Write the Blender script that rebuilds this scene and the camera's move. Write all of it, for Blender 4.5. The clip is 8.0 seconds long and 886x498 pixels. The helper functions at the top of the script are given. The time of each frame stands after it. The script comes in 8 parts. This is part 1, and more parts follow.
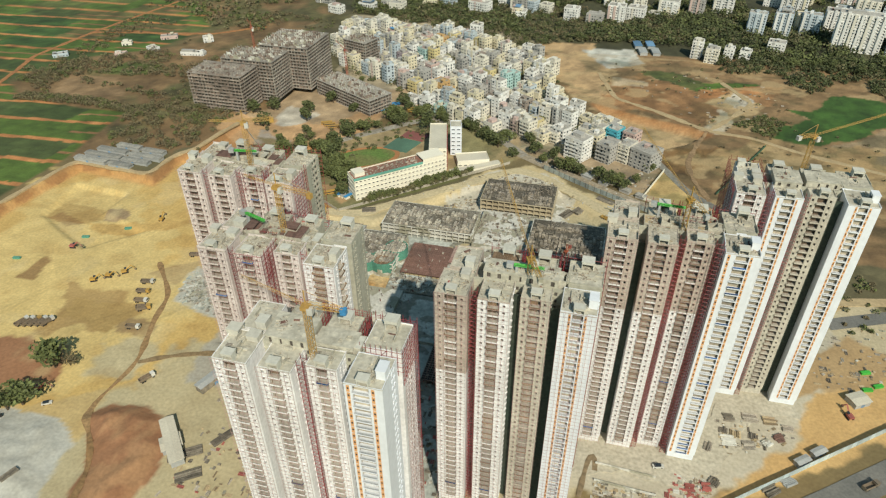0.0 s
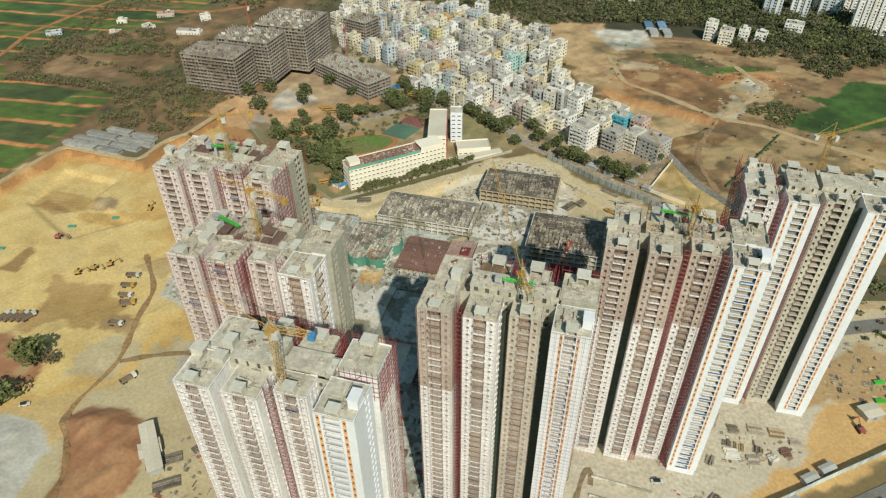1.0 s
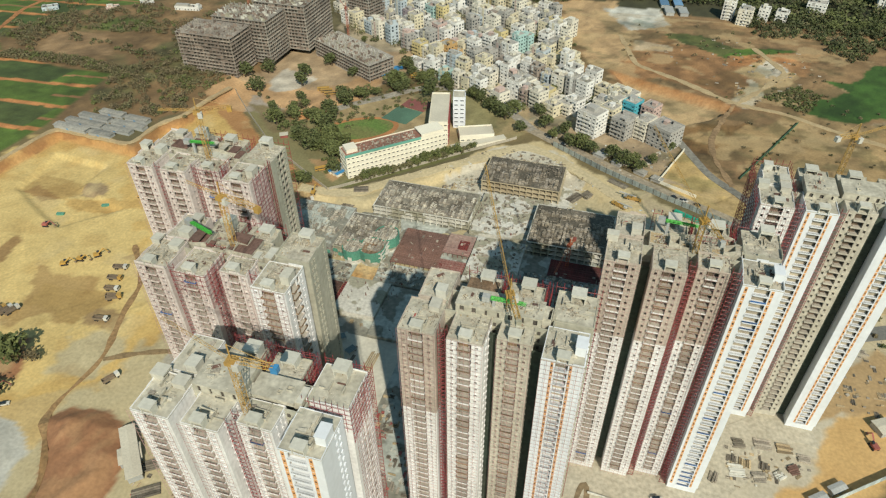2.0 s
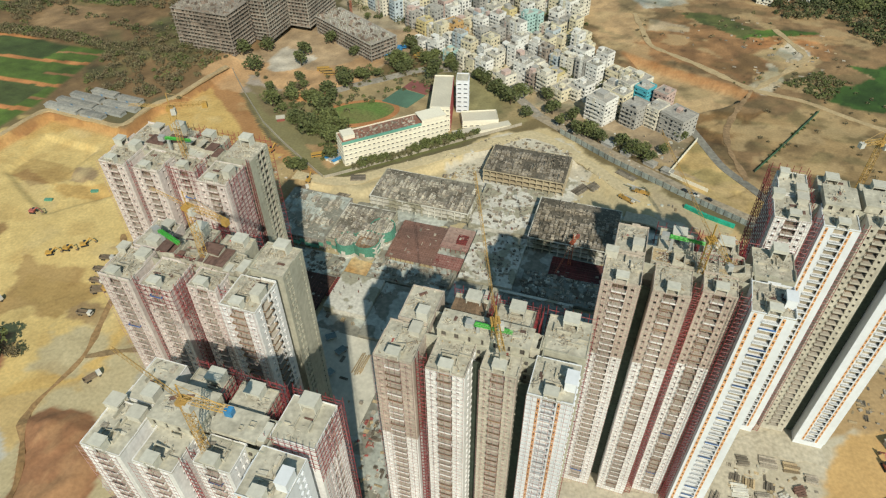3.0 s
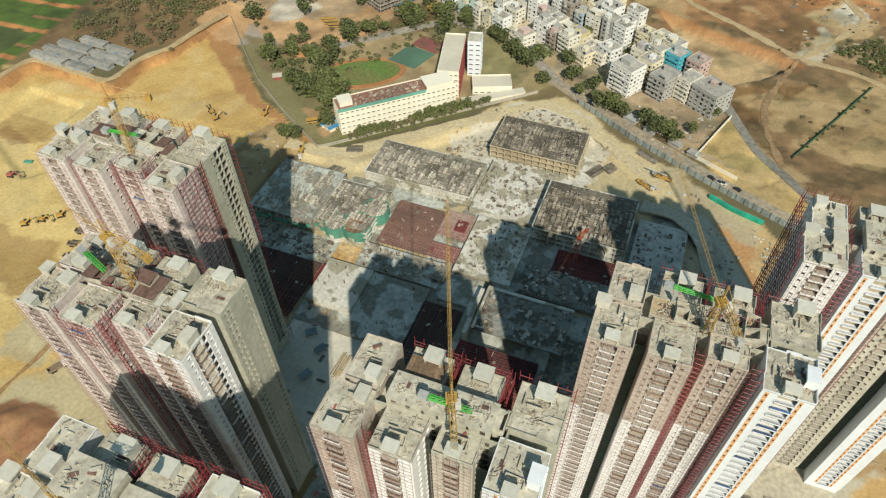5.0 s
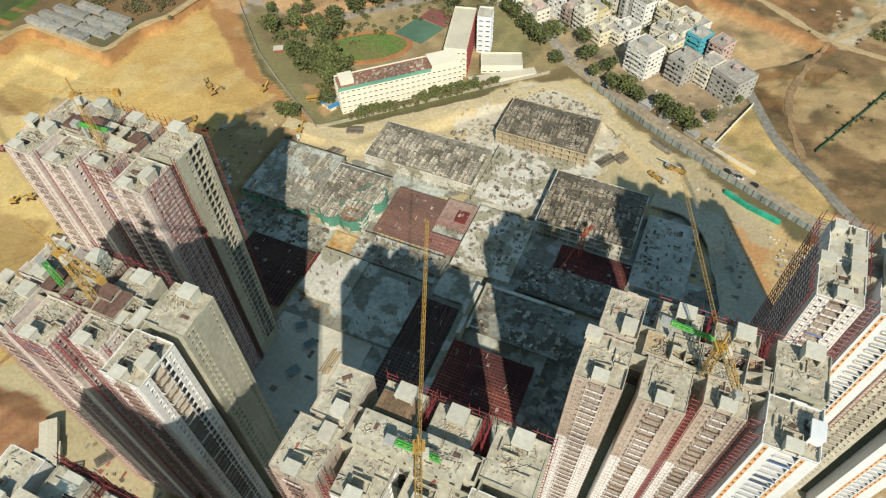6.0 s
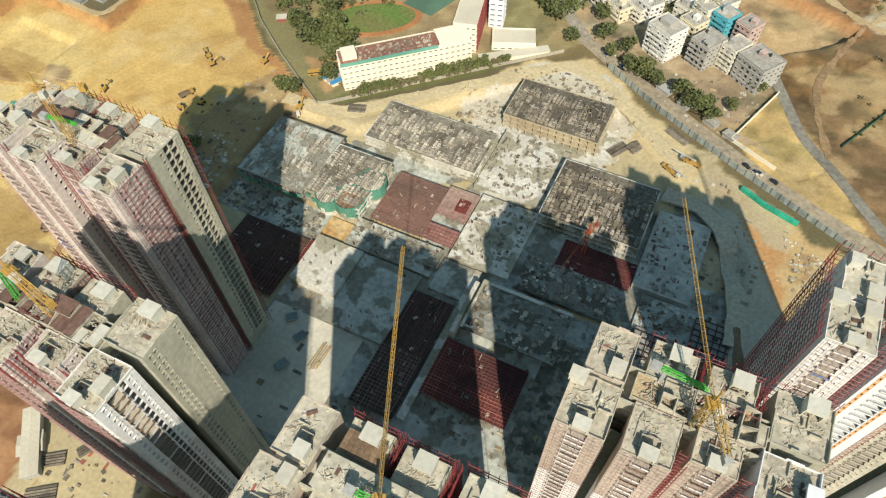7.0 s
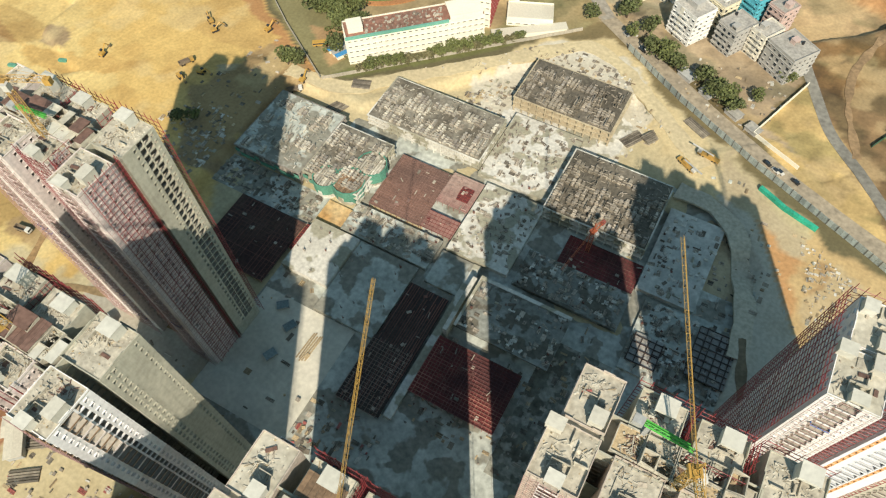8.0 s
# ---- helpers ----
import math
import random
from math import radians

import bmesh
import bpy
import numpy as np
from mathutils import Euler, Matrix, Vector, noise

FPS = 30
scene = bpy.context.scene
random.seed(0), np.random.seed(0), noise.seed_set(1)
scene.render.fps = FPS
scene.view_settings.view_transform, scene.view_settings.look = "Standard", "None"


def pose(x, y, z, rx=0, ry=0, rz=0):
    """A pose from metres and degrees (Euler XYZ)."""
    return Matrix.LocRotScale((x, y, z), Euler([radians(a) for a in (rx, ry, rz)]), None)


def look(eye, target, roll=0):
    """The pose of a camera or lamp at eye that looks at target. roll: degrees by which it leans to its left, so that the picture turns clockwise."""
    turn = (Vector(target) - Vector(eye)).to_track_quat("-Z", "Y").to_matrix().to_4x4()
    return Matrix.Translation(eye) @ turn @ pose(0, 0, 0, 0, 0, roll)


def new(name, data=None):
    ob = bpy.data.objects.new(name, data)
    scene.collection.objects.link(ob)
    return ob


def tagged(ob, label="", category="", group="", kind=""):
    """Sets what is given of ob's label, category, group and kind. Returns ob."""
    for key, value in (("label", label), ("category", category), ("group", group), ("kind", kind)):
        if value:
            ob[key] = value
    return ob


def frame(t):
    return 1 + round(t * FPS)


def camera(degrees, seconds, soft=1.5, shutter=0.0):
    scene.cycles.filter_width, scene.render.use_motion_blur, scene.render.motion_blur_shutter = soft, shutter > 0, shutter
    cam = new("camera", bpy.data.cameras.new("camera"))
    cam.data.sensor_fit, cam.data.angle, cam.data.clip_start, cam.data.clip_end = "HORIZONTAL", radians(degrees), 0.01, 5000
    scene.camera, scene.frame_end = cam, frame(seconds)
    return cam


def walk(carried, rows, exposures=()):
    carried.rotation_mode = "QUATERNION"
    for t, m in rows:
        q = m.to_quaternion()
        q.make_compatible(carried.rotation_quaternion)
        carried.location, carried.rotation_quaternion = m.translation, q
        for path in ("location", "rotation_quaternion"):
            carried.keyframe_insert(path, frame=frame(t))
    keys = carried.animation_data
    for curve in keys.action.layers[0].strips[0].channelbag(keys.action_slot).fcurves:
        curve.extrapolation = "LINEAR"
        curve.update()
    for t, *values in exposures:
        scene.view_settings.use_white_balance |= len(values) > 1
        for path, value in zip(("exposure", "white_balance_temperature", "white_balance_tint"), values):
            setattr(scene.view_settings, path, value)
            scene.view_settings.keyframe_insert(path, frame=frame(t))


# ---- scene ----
cam = camera(67.5, 8.0, soft=1.25)
METRES, EYE, TILT, LEAN, TURN = 180.4, 260.0, 0.0, 0.0, 14.9
ROWS = [
    (0.0, 0.0, 0.0, 0.0, -0.32, -35.71, 0.45),
    (0.5, 0.0223, 0.0558, -0.0016, 0.06, -36.7, 0.48),
    (1.0, 0.0447, 0.1124, -0.0033, 0.59, -37.74, 0.5),
    (1.5, 0.0669, 0.1697, -0.0043, 1.18, -38.85, 0.55),
    (3.0, 0.1308, 0.3459, -0.0066, 3.1, -42.44, 0.64),
    (3.5, 0.1516, 0.4057, -0.0064, 3.86, -43.74, 0.67),
    (4.0, 0.1714, 0.4656, -0.0065, 4.64, -45.09, 0.69),
    (4.5, 0.1907, 0.5258, -0.0064, 5.48, -46.56, 0.73),
    (6.0, 0.246, 0.707, -0.0065, 8.58, -51.45, 0.81),
    (6.5, 0.2625, 0.7676, -0.0063, 9.75, -53.21, 0.83),
    (7.0, 0.2779, 0.8285, -0.0063, 11.04, -55.08, 0.86),
    (7.5, 0.2925, 0.8896, -0.0065, 12.44, -56.99, 0.91),
    (8.0, 0.3055, 0.9508, -0.0066, 13.98, -58.97, 0.93),
]
walk(cam, [(t, pose(0, 0, EYE, TILT, LEAN, TURN) @ pose(METRES * x, METRES * y, METRES * z, 90 + pitch, roll, yaw)) for t, x, y, z, yaw, pitch, roll in ROWS],
     exposures=[(0.0, -0.11, 6500, 10), (3.5, -0.08, 6500, 10), (5.0, 0.02, 6560, 11), (6.5, 0.19, 6680, 13), (8.0, 0.36, 6750, 14)])

# ---- world, sun and exposure ----
SUN_AZ, SUN_EL = (0.485, -0.875), 41.5
world = bpy.data.worlds.new("world")
scene.world = world
world.use_nodes = True
wn = world.node_tree
sky = wn.nodes.new("ShaderNodeTexSky")
sky.sky_type, sky.sun_disc = "NISHITA", False
sky.sun_elevation, sky.sun_rotation = radians(SUN_EL), math.atan2(SUN_AZ[0], SUN_AZ[1])
sky.air_density, sky.dust_density = 1.3, 0.8
tint = wn.nodes.new("ShaderNodeMix")      # hazy blue-green sky
tint.data_type, tint.blend_type = "RGBA", "MULTIPLY"
tint.inputs[0].default_value, tint.inputs[7].default_value = 1.0, (0.84, 1.05, 0.90, 1.0)
wn.links.new(sky.outputs[0], tint.inputs[6])
wn.links.new(tint.outputs[2], wn.nodes["Background"].inputs[0])
wn.nodes["Background"].inputs[1].default_value = 0.088
sun = new("sun", bpy.data.lights.new("sun", "SUN"))
sun.data.energy, sun.data.angle, sun.data.color = 4.5, radians(0.55), (1.0, 0.93, 0.755)
ce = math.cos(radians(SUN_EL))
sun.matrix_world = look((SUN_AZ[0] * ce * 900, SUN_AZ[1] * ce * 900, math.sin(radians(SUN_EL)) * 900), (0, 0, 0))


# ---- materials ----
def mat(name, a, b=None, rough=0.9, big=0.05, fine=1.2, spread=0.35, bump=0.25, metal=0.0, streak=0.0, vary=0.0, patch=None, attr=None):
    """Two-scale mottled surface in world metres: a and b blend over large stains, fine grain darkens and lightens."""
    m = bpy.data.materials.new(name)
    m.use_nodes = True
    t = m.node_tree
    n, l = t.nodes, t.links
    p = n["Principled BSDF"]
    p.inputs["Roughness"].default_value, p.inputs["Metallic"].default_value = rough, metal
    geo = n.new("ShaderNodeNewGeometry")

    def nz(scale, detail=4.0, vec=None):
        k = n.new("ShaderNodeTexNoise")
        k.inputs["Scale"].default_value, k.inputs["Detail"].default_value = scale, detail
        l.new(vec or geo.outputs["Position"], k.inputs["Vector"])
        return k

    def ramp(sock, lo, hi):
        r = n.new("ShaderNodeMapRange")
        r.inputs[1].default_value, r.inputs[2].default_value = lo, hi
        l.new(sock, r.inputs[0])
        return r.outputs[0]

    def mix(f, c, d, kind="MIX"):
        k = n.new("ShaderNodeMix")
        k.data_type, k.blend_type = "RGBA", kind
        for sock, v in ((k.inputs[0], f), (k.inputs[6], c), (k.inputs[7], d)):
            if isinstance(v, bpy.types.NodeSocket):
                l.new(v, sock)
            else:
                sock.default_value = v if isinstance(v, float) else (*v, 1.0)
        return k.outputs[2]

    b = b or tuple(c * 0.75 for c in a)
    if attr:
        at = n.new("ShaderNodeAttribute")
        at.attribute_name = attr
        stain = ramp(nz(big, 6).outputs[0], 0.35, 0.65)
        col = mix(stain, at.outputs[0], mix(1.0, at.outputs[0], b, "MULTIPLY"))
    else:
        col = mix(ramp(nz(big, 5).outputs[0], 0.38, 0.62), a, b)
    if patch:
        col = mix(ramp(nz(patch[1], 3).outputs[0], 0.5, 0.54), col, patch[0])
    grain = nz(fine, 5)
    lo, hi = 1 - spread, 1 + spread * 0.6
    g = n.new("ShaderNodeMapRange")
    g.inputs[1].default_value, g.inputs[2].default_value, g.inputs[3].default_value, g.inputs[4].default_value = 0.3, 0.7, lo, hi
    l.new(grain.outputs[0], g.inputs[0])
    gc = n.new("ShaderNodeCombineColor")
    for i in range(3):
        l.new(g.outputs[0], gc.inputs[i])
    col = mix(1.0, col, gc.outputs[0], "MULTIPLY")
    if streak:
        sc = n.new("ShaderNodeVectorMath")
        sc.operation = "MULTIPLY"
        sc.inputs[1].default_value = (1.0, 1.0, 0.06)
        l.new(geo.outputs["Position"], sc.inputs[0])
        s = ramp(nz(0.9, 4, sc.outputs[0]).outputs[0], 0.5, 0.75)
        sm = n.new("ShaderNodeMath")
        sm.operation = "MULTIPLY"
        sm.inputs[1].default_value = streak
        l.new(s, sm.inputs[0])
        col = mix(sm.outputs[0], col, tuple(c * 0.45 for c in a))
    if vary:
        oi = n.new("ShaderNodeObjectInfo")
        isl = geo.outputs["Random Per Island"]
        add = n.new("ShaderNodeMath")
        add.operation = "ADD"
        l.new(oi.outputs["Random"], add.inputs[0]), l.new(isl, add.inputs[1])
        fr = n.new("ShaderNodeMath")
        fr.operation = "FRACT"
        l.new(add.outputs[0], fr.inputs[0])
        mr = n.new("ShaderNodeMapRange")
        mr.inputs[3].default_value, mr.inputs[4].default_value = 1 - vary, 1 + vary
        l.new(fr.outputs[0], mr.inputs[0])
        vc = n.new("ShaderNodeCombineColor")
        for i in range(3):
            l.new(mr.outputs[0], vc.inputs[i])
        col = mix(1.0, col, vc.outputs[0], "MULTIPLY")
    l.new(col, p.inputs["Base Color"])
    if bump:
        bp = n.new("ShaderNodeBump")
        bp.inputs["Strength"].default_value, bp.inputs["Distance"].default_value = bump, 0.25
        l.new(grain.outputs[0], bp.inputs["Height"])
        l.new(bp.outputs[0], p.inputs["Normal"])
    return m


SOIL = mat("soil", (1, 1, 1), (0.90, 0.88, 0.85), big=0.09, fine=0.6, spread=0.17, bump=0.3, attr="soil")
WHITE = mat("white_paint", (0.745, 0.78, 0.84), (0.69, 0.72, 0.77), rough=0.7, fine=0.5, spread=0.06, bump=0.05, streak=0.12)
NETWHITE = mat("netted_plaster", (0.815, 0.815, 0.825), (0.735, 0.725, 0.725), fine=0.8, spread=0.14, streak=0.3)
PINK = mat("netted_pink_plaster", (0.74, 0.68, 0.655), (0.63, 0.56, 0.535), fine=0.8, spread=0.2, streak=0.3)
BEIGE = mat("raw_plaster", (0.56, 0.525, 0.45), (0.47, 0.435, 0.365), fine=0.7, spread=0.2, streak=0.35)
TAN = mat("unplastered_block", (0.53, 0.46, 0.40), (0.45, 0.38, 0.325), fine=0.9, spread=0.25, streak=0.25)
CONC = mat("grey_green_concrete", (0.46, 0.45, 0.37), (0.38, 0.37, 0.30), fine=0.6, spread=0.18, streak=0.3)
ROOF = mat("roof_concrete", (0.54, 0.51, 0.425), (0.41, 0.385, 0.315), big=0.2, fine=0.7, spread=0.24, bump=0.6)
ROOFDARK = mat("dusty_roof_concrete", (0.50, 0.465, 0.385), (0.38, 0.35, 0.285), big=0.24, fine=0.8, spread=0.3, bump=0.6)
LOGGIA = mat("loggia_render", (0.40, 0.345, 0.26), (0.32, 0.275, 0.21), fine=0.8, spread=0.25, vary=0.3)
RAILBAR = mat("grey_rail_bar", (0.30, 0.31, 0.33), spread=0.1, bump=0)
HEAD = mat("head_plaster", (0.56, 0.54, 0.47), (0.46, 0.44, 0.385), fine=0.8, spread=0.12, streak=0.2)
# Dark colour that stands in for shade in rooms behind openings.
SHADEIN = mat("dark_interior", (0.12, 0.105, 0.09), (0.09, 0.08, 0.07), spread=0.2, bump=0)
SLABEDGE = mat("slab_edge", (0.50, 0.46, 0.40), spread=0.15)
ORANGE = mat("orange_paint", (0.70, 0.37, 0.16), (0.64, 0.32, 0.13), spread=0.1, bump=0.05, rough=0.6)
GLASS = mat("dark_glass", (0.03, 0.045, 0.06), rough=0.12, spread=0.1, bump=0)
BLUEGLASS = mat("blue_film_glass", (0.06, 0.16, 0.42), (0.05, 0.10, 0.25), rough=0.25, spread=0.2, bump=0, vary=0.5)
# Brown wood, darkened so the colour carries the shade of the balcony recess.
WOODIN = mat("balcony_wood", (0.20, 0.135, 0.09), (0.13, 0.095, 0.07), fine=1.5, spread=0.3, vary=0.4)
REDPIPE = mat("red_scaffold_paint", (0.30, 0.045, 0.05), (0.22, 0.04, 0.045), rough=0.5, spread=0.3, bump=0)
PALEPIPE = mat("pale_scaffold_tube", (0.46, 0.28, 0.27), spread=0.2, bump=0)
PLY = mat("brown_formwork_ply", (0.20, 0.11, 0.085), (0.14, 0.085, 0.07), fine=0.8, spread=0.35, vary=0.25)
PLANK = mat("pale_planks", (0.42, 0.33, 0.20), (0.33, 0.25, 0.16), fine=2, spread=0.3, vary=0.45)
RUBBLE = mat("cement_rubble", (0.42, 0.375, 0.31), (0.31, 0.27, 0.22), fine=1.5, spread=0.35, vary=0.4)
SLAB = mat("site_slab", (0.49, 0.52, 0.48), (0.37, 0.395, 0.36), big=0.06, fine=0.45, spread=0.3, patch=((0.25, 0.245, 0.205), 0.085))
# Darker variant of the site slab, laid on two podium decks.
SLABDARK = mat("damp_site_slab", (0.29, 0.305, 0.28), (0.19, 0.195, 0.17), big=0.07, fine=0.5, spread=0.35, patch=((0.13, 0.12, 0.095), 0.12))
SLABPALE = mat("pale_site_slab", (0.64, 0.63, 0.575), (0.53, 0.515, 0.46), big=0.05, fine=0.6, spread=0.22, patch=((0.34, 0.325, 0.25), 0.085))
DARKWALL = mat("dark_shutter_wall", (0.15, 0.13, 0.105), (0.24, 0.21, 0.165), fine=0.5, spread=0.4, vary=0.4)
OLDCONC = mat("weathered_frame_concrete", (0.36, 0.33, 0.29), (0.27, 0.245, 0.215), fine=0.6, spread=0.35, streak=0.3, vary=0.2)
REBAR = mat("rust_rebar", (0.19, 0.085, 0.065), (0.12, 0.06, 0.05), spread=0.3, bump=0, vary=0.5)
REDMAT = mat("red_deck", (0.20, 0.04, 0.04), (0.09, 0.028, 0.028), fine=0.6, spread=0.35)
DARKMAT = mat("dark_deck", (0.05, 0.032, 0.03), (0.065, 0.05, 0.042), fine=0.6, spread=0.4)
GREENNET = mat("green_safety_net", (0.10, 0.30, 0.22), (0.08, 0.24, 0.18), spread=0.25)
NETSHADE = mat("dark_green_safety_net", (0.035, 0.055, 0.042), (0.05, 0.06, 0.045), fine=0.8, spread=0.35)
LIME = mat("lime_green_paint", (0.07, 0.46, 0.06), rough=0.5, spread=0.15, bump=0)
YELLOW = mat("crane_yellow", (0.50, 0.30, 0.07), (0.40, 0.25, 0.08), rough=0.5, spread=0.15, bump=0)
TEALFENCE = mat("grey_teal_sheet", (0.22, 0.29, 0.30), (0.18, 0.24, 0.25), rough=0.5, spread=0.25, vary=0.2)
BLUE = mat("blue_sheet", (0.06, 0.28, 0.58), (0.05, 0.22, 0.45), rough=0.5, spread=0.2, vary=0.2)
REDSHEET = mat("red_sheet", (0.42, 0.13, 0.11), rough=0.6, spread=0.2, vary=0.3)
LABROOF = mat("weathered_sheet_roof", (0.27, 0.265, 0.245), (0.35, 0.33, 0.29), rough=0.85, big=0.15, fine=0.6, spread=0.25, vary=0.2)
METALROOF = mat("grey_sheet_roof", (0.42, 0.43, 0.42), (0.34, 0.35, 0.35), rough=0.5, spread=0.15)
CREAMROOF = mat("cream_sheet_roof", (0.62, 0.58, 0.48), (0.55, 0.51, 0.42), rough=0.6, spread=0.12)
ASPHALT = mat("asphalt", (0.15, 0.15, 0.14), (0.19, 0.185, 0.17), fine=0.8, spread=0.2)
TRACK = mat("earth_track", (0.47, 0.36, 0.21), (0.40, 0.30, 0.17), big=0.08, fine=0.5, spread=0.2)
CREAM = mat("cream_school_paint", (0.80, 0.765, 0.65), (0.74, 0.70, 0.59), spread=0.07, bump=0.05, streak=0.1)
TERRACE = mat("red_terrace", (0.30, 0.15, 0.11), (0.22, 0.13, 0.10), fine=0.5, spread=0.35)
TURF = mat("turf", (0.12, 0.20, 0.045), (0.17, 0.18, 0.06), fine=0.6, spread=0.3)
COURTG = mat("court_green", (0.10, 0.20, 0.14), spread=0.15)
COURTR = mat("court_red", (0.27, 0.10, 0.09), spread=0.15)
REDEARTH = mat("red_running_track", (0.48, 0.22, 0.09), spread=0.2)
TYRE = mat("tyre", (0.03, 0.03, 0.03), spread=0.1, bump=0)
CABWHITE = mat("vehicle_white", (0.65, 0.64, 0.60), rough=0.4, spread=0.1, bump=0)
BROWNFORM = mat("balcony_formwork", (0.27, 0.175, 0.105), (0.19, 0.13, 0.085), fine=1.2, spread=0.35, vary=0.3)
GRIT = mat("roof_grit", (0.55, 0.52, 0.44), (0.46, 0.43, 0.36), fine=1.5, spread=0.2, vary=0.25)
DUMPBODY = mat("tipper_body", (0.22, 0.17, 0.12), (0.16, 0.13, 0.1), rough=0.6, spread=0.25, bump=0)
BARK = mat("bark", (0.10, 0.075, 0.05), spread=0.3)


def leafmat(name, a, b):
    m = mat(name, a, b, rough=0.8, big=0.3, fine=1.0, spread=0.22, bump=0, vary=0.28)
    return m


LEAF = [leafmat("leaf_dark", (0.085, 0.105, 0.036), (0.105, 0.12, 0.045)), leafmat("leaf_mid", (0.135, 0.155, 0.05), (0.11, 0.13, 0.045)),
        leafmat("leaf_olive", (0.165, 0.15, 0.075), (0.13, 0.125, 0.06)), leafmat("leaf_dry", (0.18, 0.145, 0.08), (0.14, 0.115, 0.065)), leafmat("leaf_deep", (0.055, 0.072, 0.026), (0.075, 0.085, 0.034))]
PAINTS = [mat("house_paint_" + n, c, tuple(0.88 * x for x in c), spread=0.12, streak=0.25) for n, c in (
    ("white", (0.76, 0.755, 0.73)), ("cream", (0.70, 0.645, 0.49)), ("ivory", (0.72, 0.69, 0.605)), ("pale_blue", (0.50, 0.57, 0.62)),
    ("yellow", (0.64, 0.55, 0.30)), ("grey", (0.42, 0.41, 0.39)), ("pink", (0.58, 0.44, 0.40)), ("aqua", (0.42, 0.60, 0.58)),
    ("ochre", (0.55, 0.36, 0.16)), ("mauve", (0.36, 0.31, 0.34)), ("turquoise", (0.10, 0.45, 0.55)), ("raw", (0.33, 0.28, 0.24)))]


# ---- building blocks ----
class Gather:
    """Collects boxes, tubes and prisms into one mesh."""

    def __init__(self):
        self.v, self.f, self.m = [], [], []

    def add(self, verts, faces, mi=0):
        k = len(self.v)
        self.v += verts
        self.f += [tuple(k + i for i in f) for f in faces]
        self.m += [mi] * len(faces)
        return self

    def box(self, x0, y0, z0, x1, y1, z1, mi=0):
        return self.add([(x0, y0, z0), (x1, y0, z0), (x1, y1, z0), (x0, y1, z0), (x0, y0, z1), (x1, y0, z1), (x1, y1, z1), (x0, y1, z1)],
                        [(3, 2, 1, 0), (4, 5, 6, 7), (0, 1, 5, 4), (1, 2, 6, 5), (2, 3, 7, 6), (3, 0, 4, 7)], mi)

    def turned(self, cx, cy, z0, w, d, h, deg, mi=0, lean=0.0):
        c, s = math.cos(radians(deg)), math.sin(radians(deg))
        out = []
        for z, k in ((z0, 0), (z0 + h, lean)):
            for x, y in ((-w / 2, -d / 2), (w / 2, -d / 2), (w / 2, d / 2), (-w / 2, d / 2)):
                x += k
                out.append((cx + c * x - s * y, cy + s * x + c * y, z))
        return self.add(out, [(3, 2, 1, 0), (4, 5, 6, 7), (0, 1, 5, 4), (1, 2, 6, 5), (2, 3, 7, 6), (3, 0, 4, 7)], mi)

    def tube(self, p, q, r, mi=0, taper=1.0, sides=4):
        p, q = Vector(p), Vector(q)
        d = (q - p).normalized()
        a = d.orthogonal().normalized()
        b = d.cross(a)
        out = []
        for o, k in ((p, r), (q, r * taper)):
            for i in range(sides):
                w = 2 * math.pi * (i + 0.5) / sides
                out.append(tuple(o + k * 1.2 * (math.cos(w) * a + math.sin(w) * b)))
        fs = [(i, (i + 1) % sides, sides + (i + 1) % sides, sides + i) for i in range(sides)]
        return self.add(out, fs + [tuple(range(sides))[::-1], tuple(range(sides, 2 * sides))], mi)

    def prism(self, pts, z0, z1, mi=0, top=None):
        n = len(pts)
        if sum(pts[i][0] * pts[(i + 1) % n][1] - pts[(i + 1) % n][0] * pts[i][1] for i in range(n)) < 0:
            pts = pts[::-1]
        self.add([(x, y, z0) for x, y in pts] + [(x, y, z1) for x, y in pts],
                 [(i, (i + 1) % n, n + (i + 1) % n, n + i) for i in range(n)] + [tuple(range(n))[::-1]], mi)
        k = len(self.v) - n
        self.f.append(tuple(range(k, k + n)))
        self.m.append(mi if top is None else top)
        return self

    def profile(self, pts, x0, x1, mi=0):
        """A (y, z) outline drawn out along x."""
        n = len(pts)
        return self.add([(x0, y, z) for y, z in pts] + [(x1, y, z) for y, z in pts],
                        [(i, n + i, n + (i + 1) % n, (i + 1) % n) for i in range(n)] + [tuple(range(n)), tuple(range(n, 2 * n))[::-1]], mi)

    def mesh(self, name, mats):
        me = bpy.data.meshes.new(name)
        me.from_pydata(self.v, [], self.f)
        for m in mats if isinstance(mats, (list, tuple)) else [mats]:
            me.materials.append(m)
        if any(self.m):
            me.polygons.foreach_set("material_index", self.m)
        me.update()
        return me


def part(name, g, mats, parent=None, label="", kind="", at=None):
    """One mesh object from a Gather or a ready mesh, under a thing or a part."""
    ob = new(name, g if isinstance(g, bpy.types.Mesh) else g.mesh(name, mats))
    ob.parent = parent
    if at is not None:
        ob.matrix_basis = at
    return tagged(ob, label, kind=kind)


def thing(name, m, label, category, group="", kind=""):
    ob = new(name)
    ob.empty_display_size = 0.5
    ob.matrix_basis = m
    return tagged(ob, label, category, group, kind)


def turn_at(x, y, z=0.0, deg=0.0):
    return pose(x, y, z, 0, 0, deg)


# ---- ground ----
def steps(stops):
    """Grid lines from (start, step) stretches."""
    out = []
    for (a, s), (b, _) in zip(stops, stops[1:]):
        out += list(np.arange(a, b, s))
    return np.array(out + [stops[-1][0]], float)


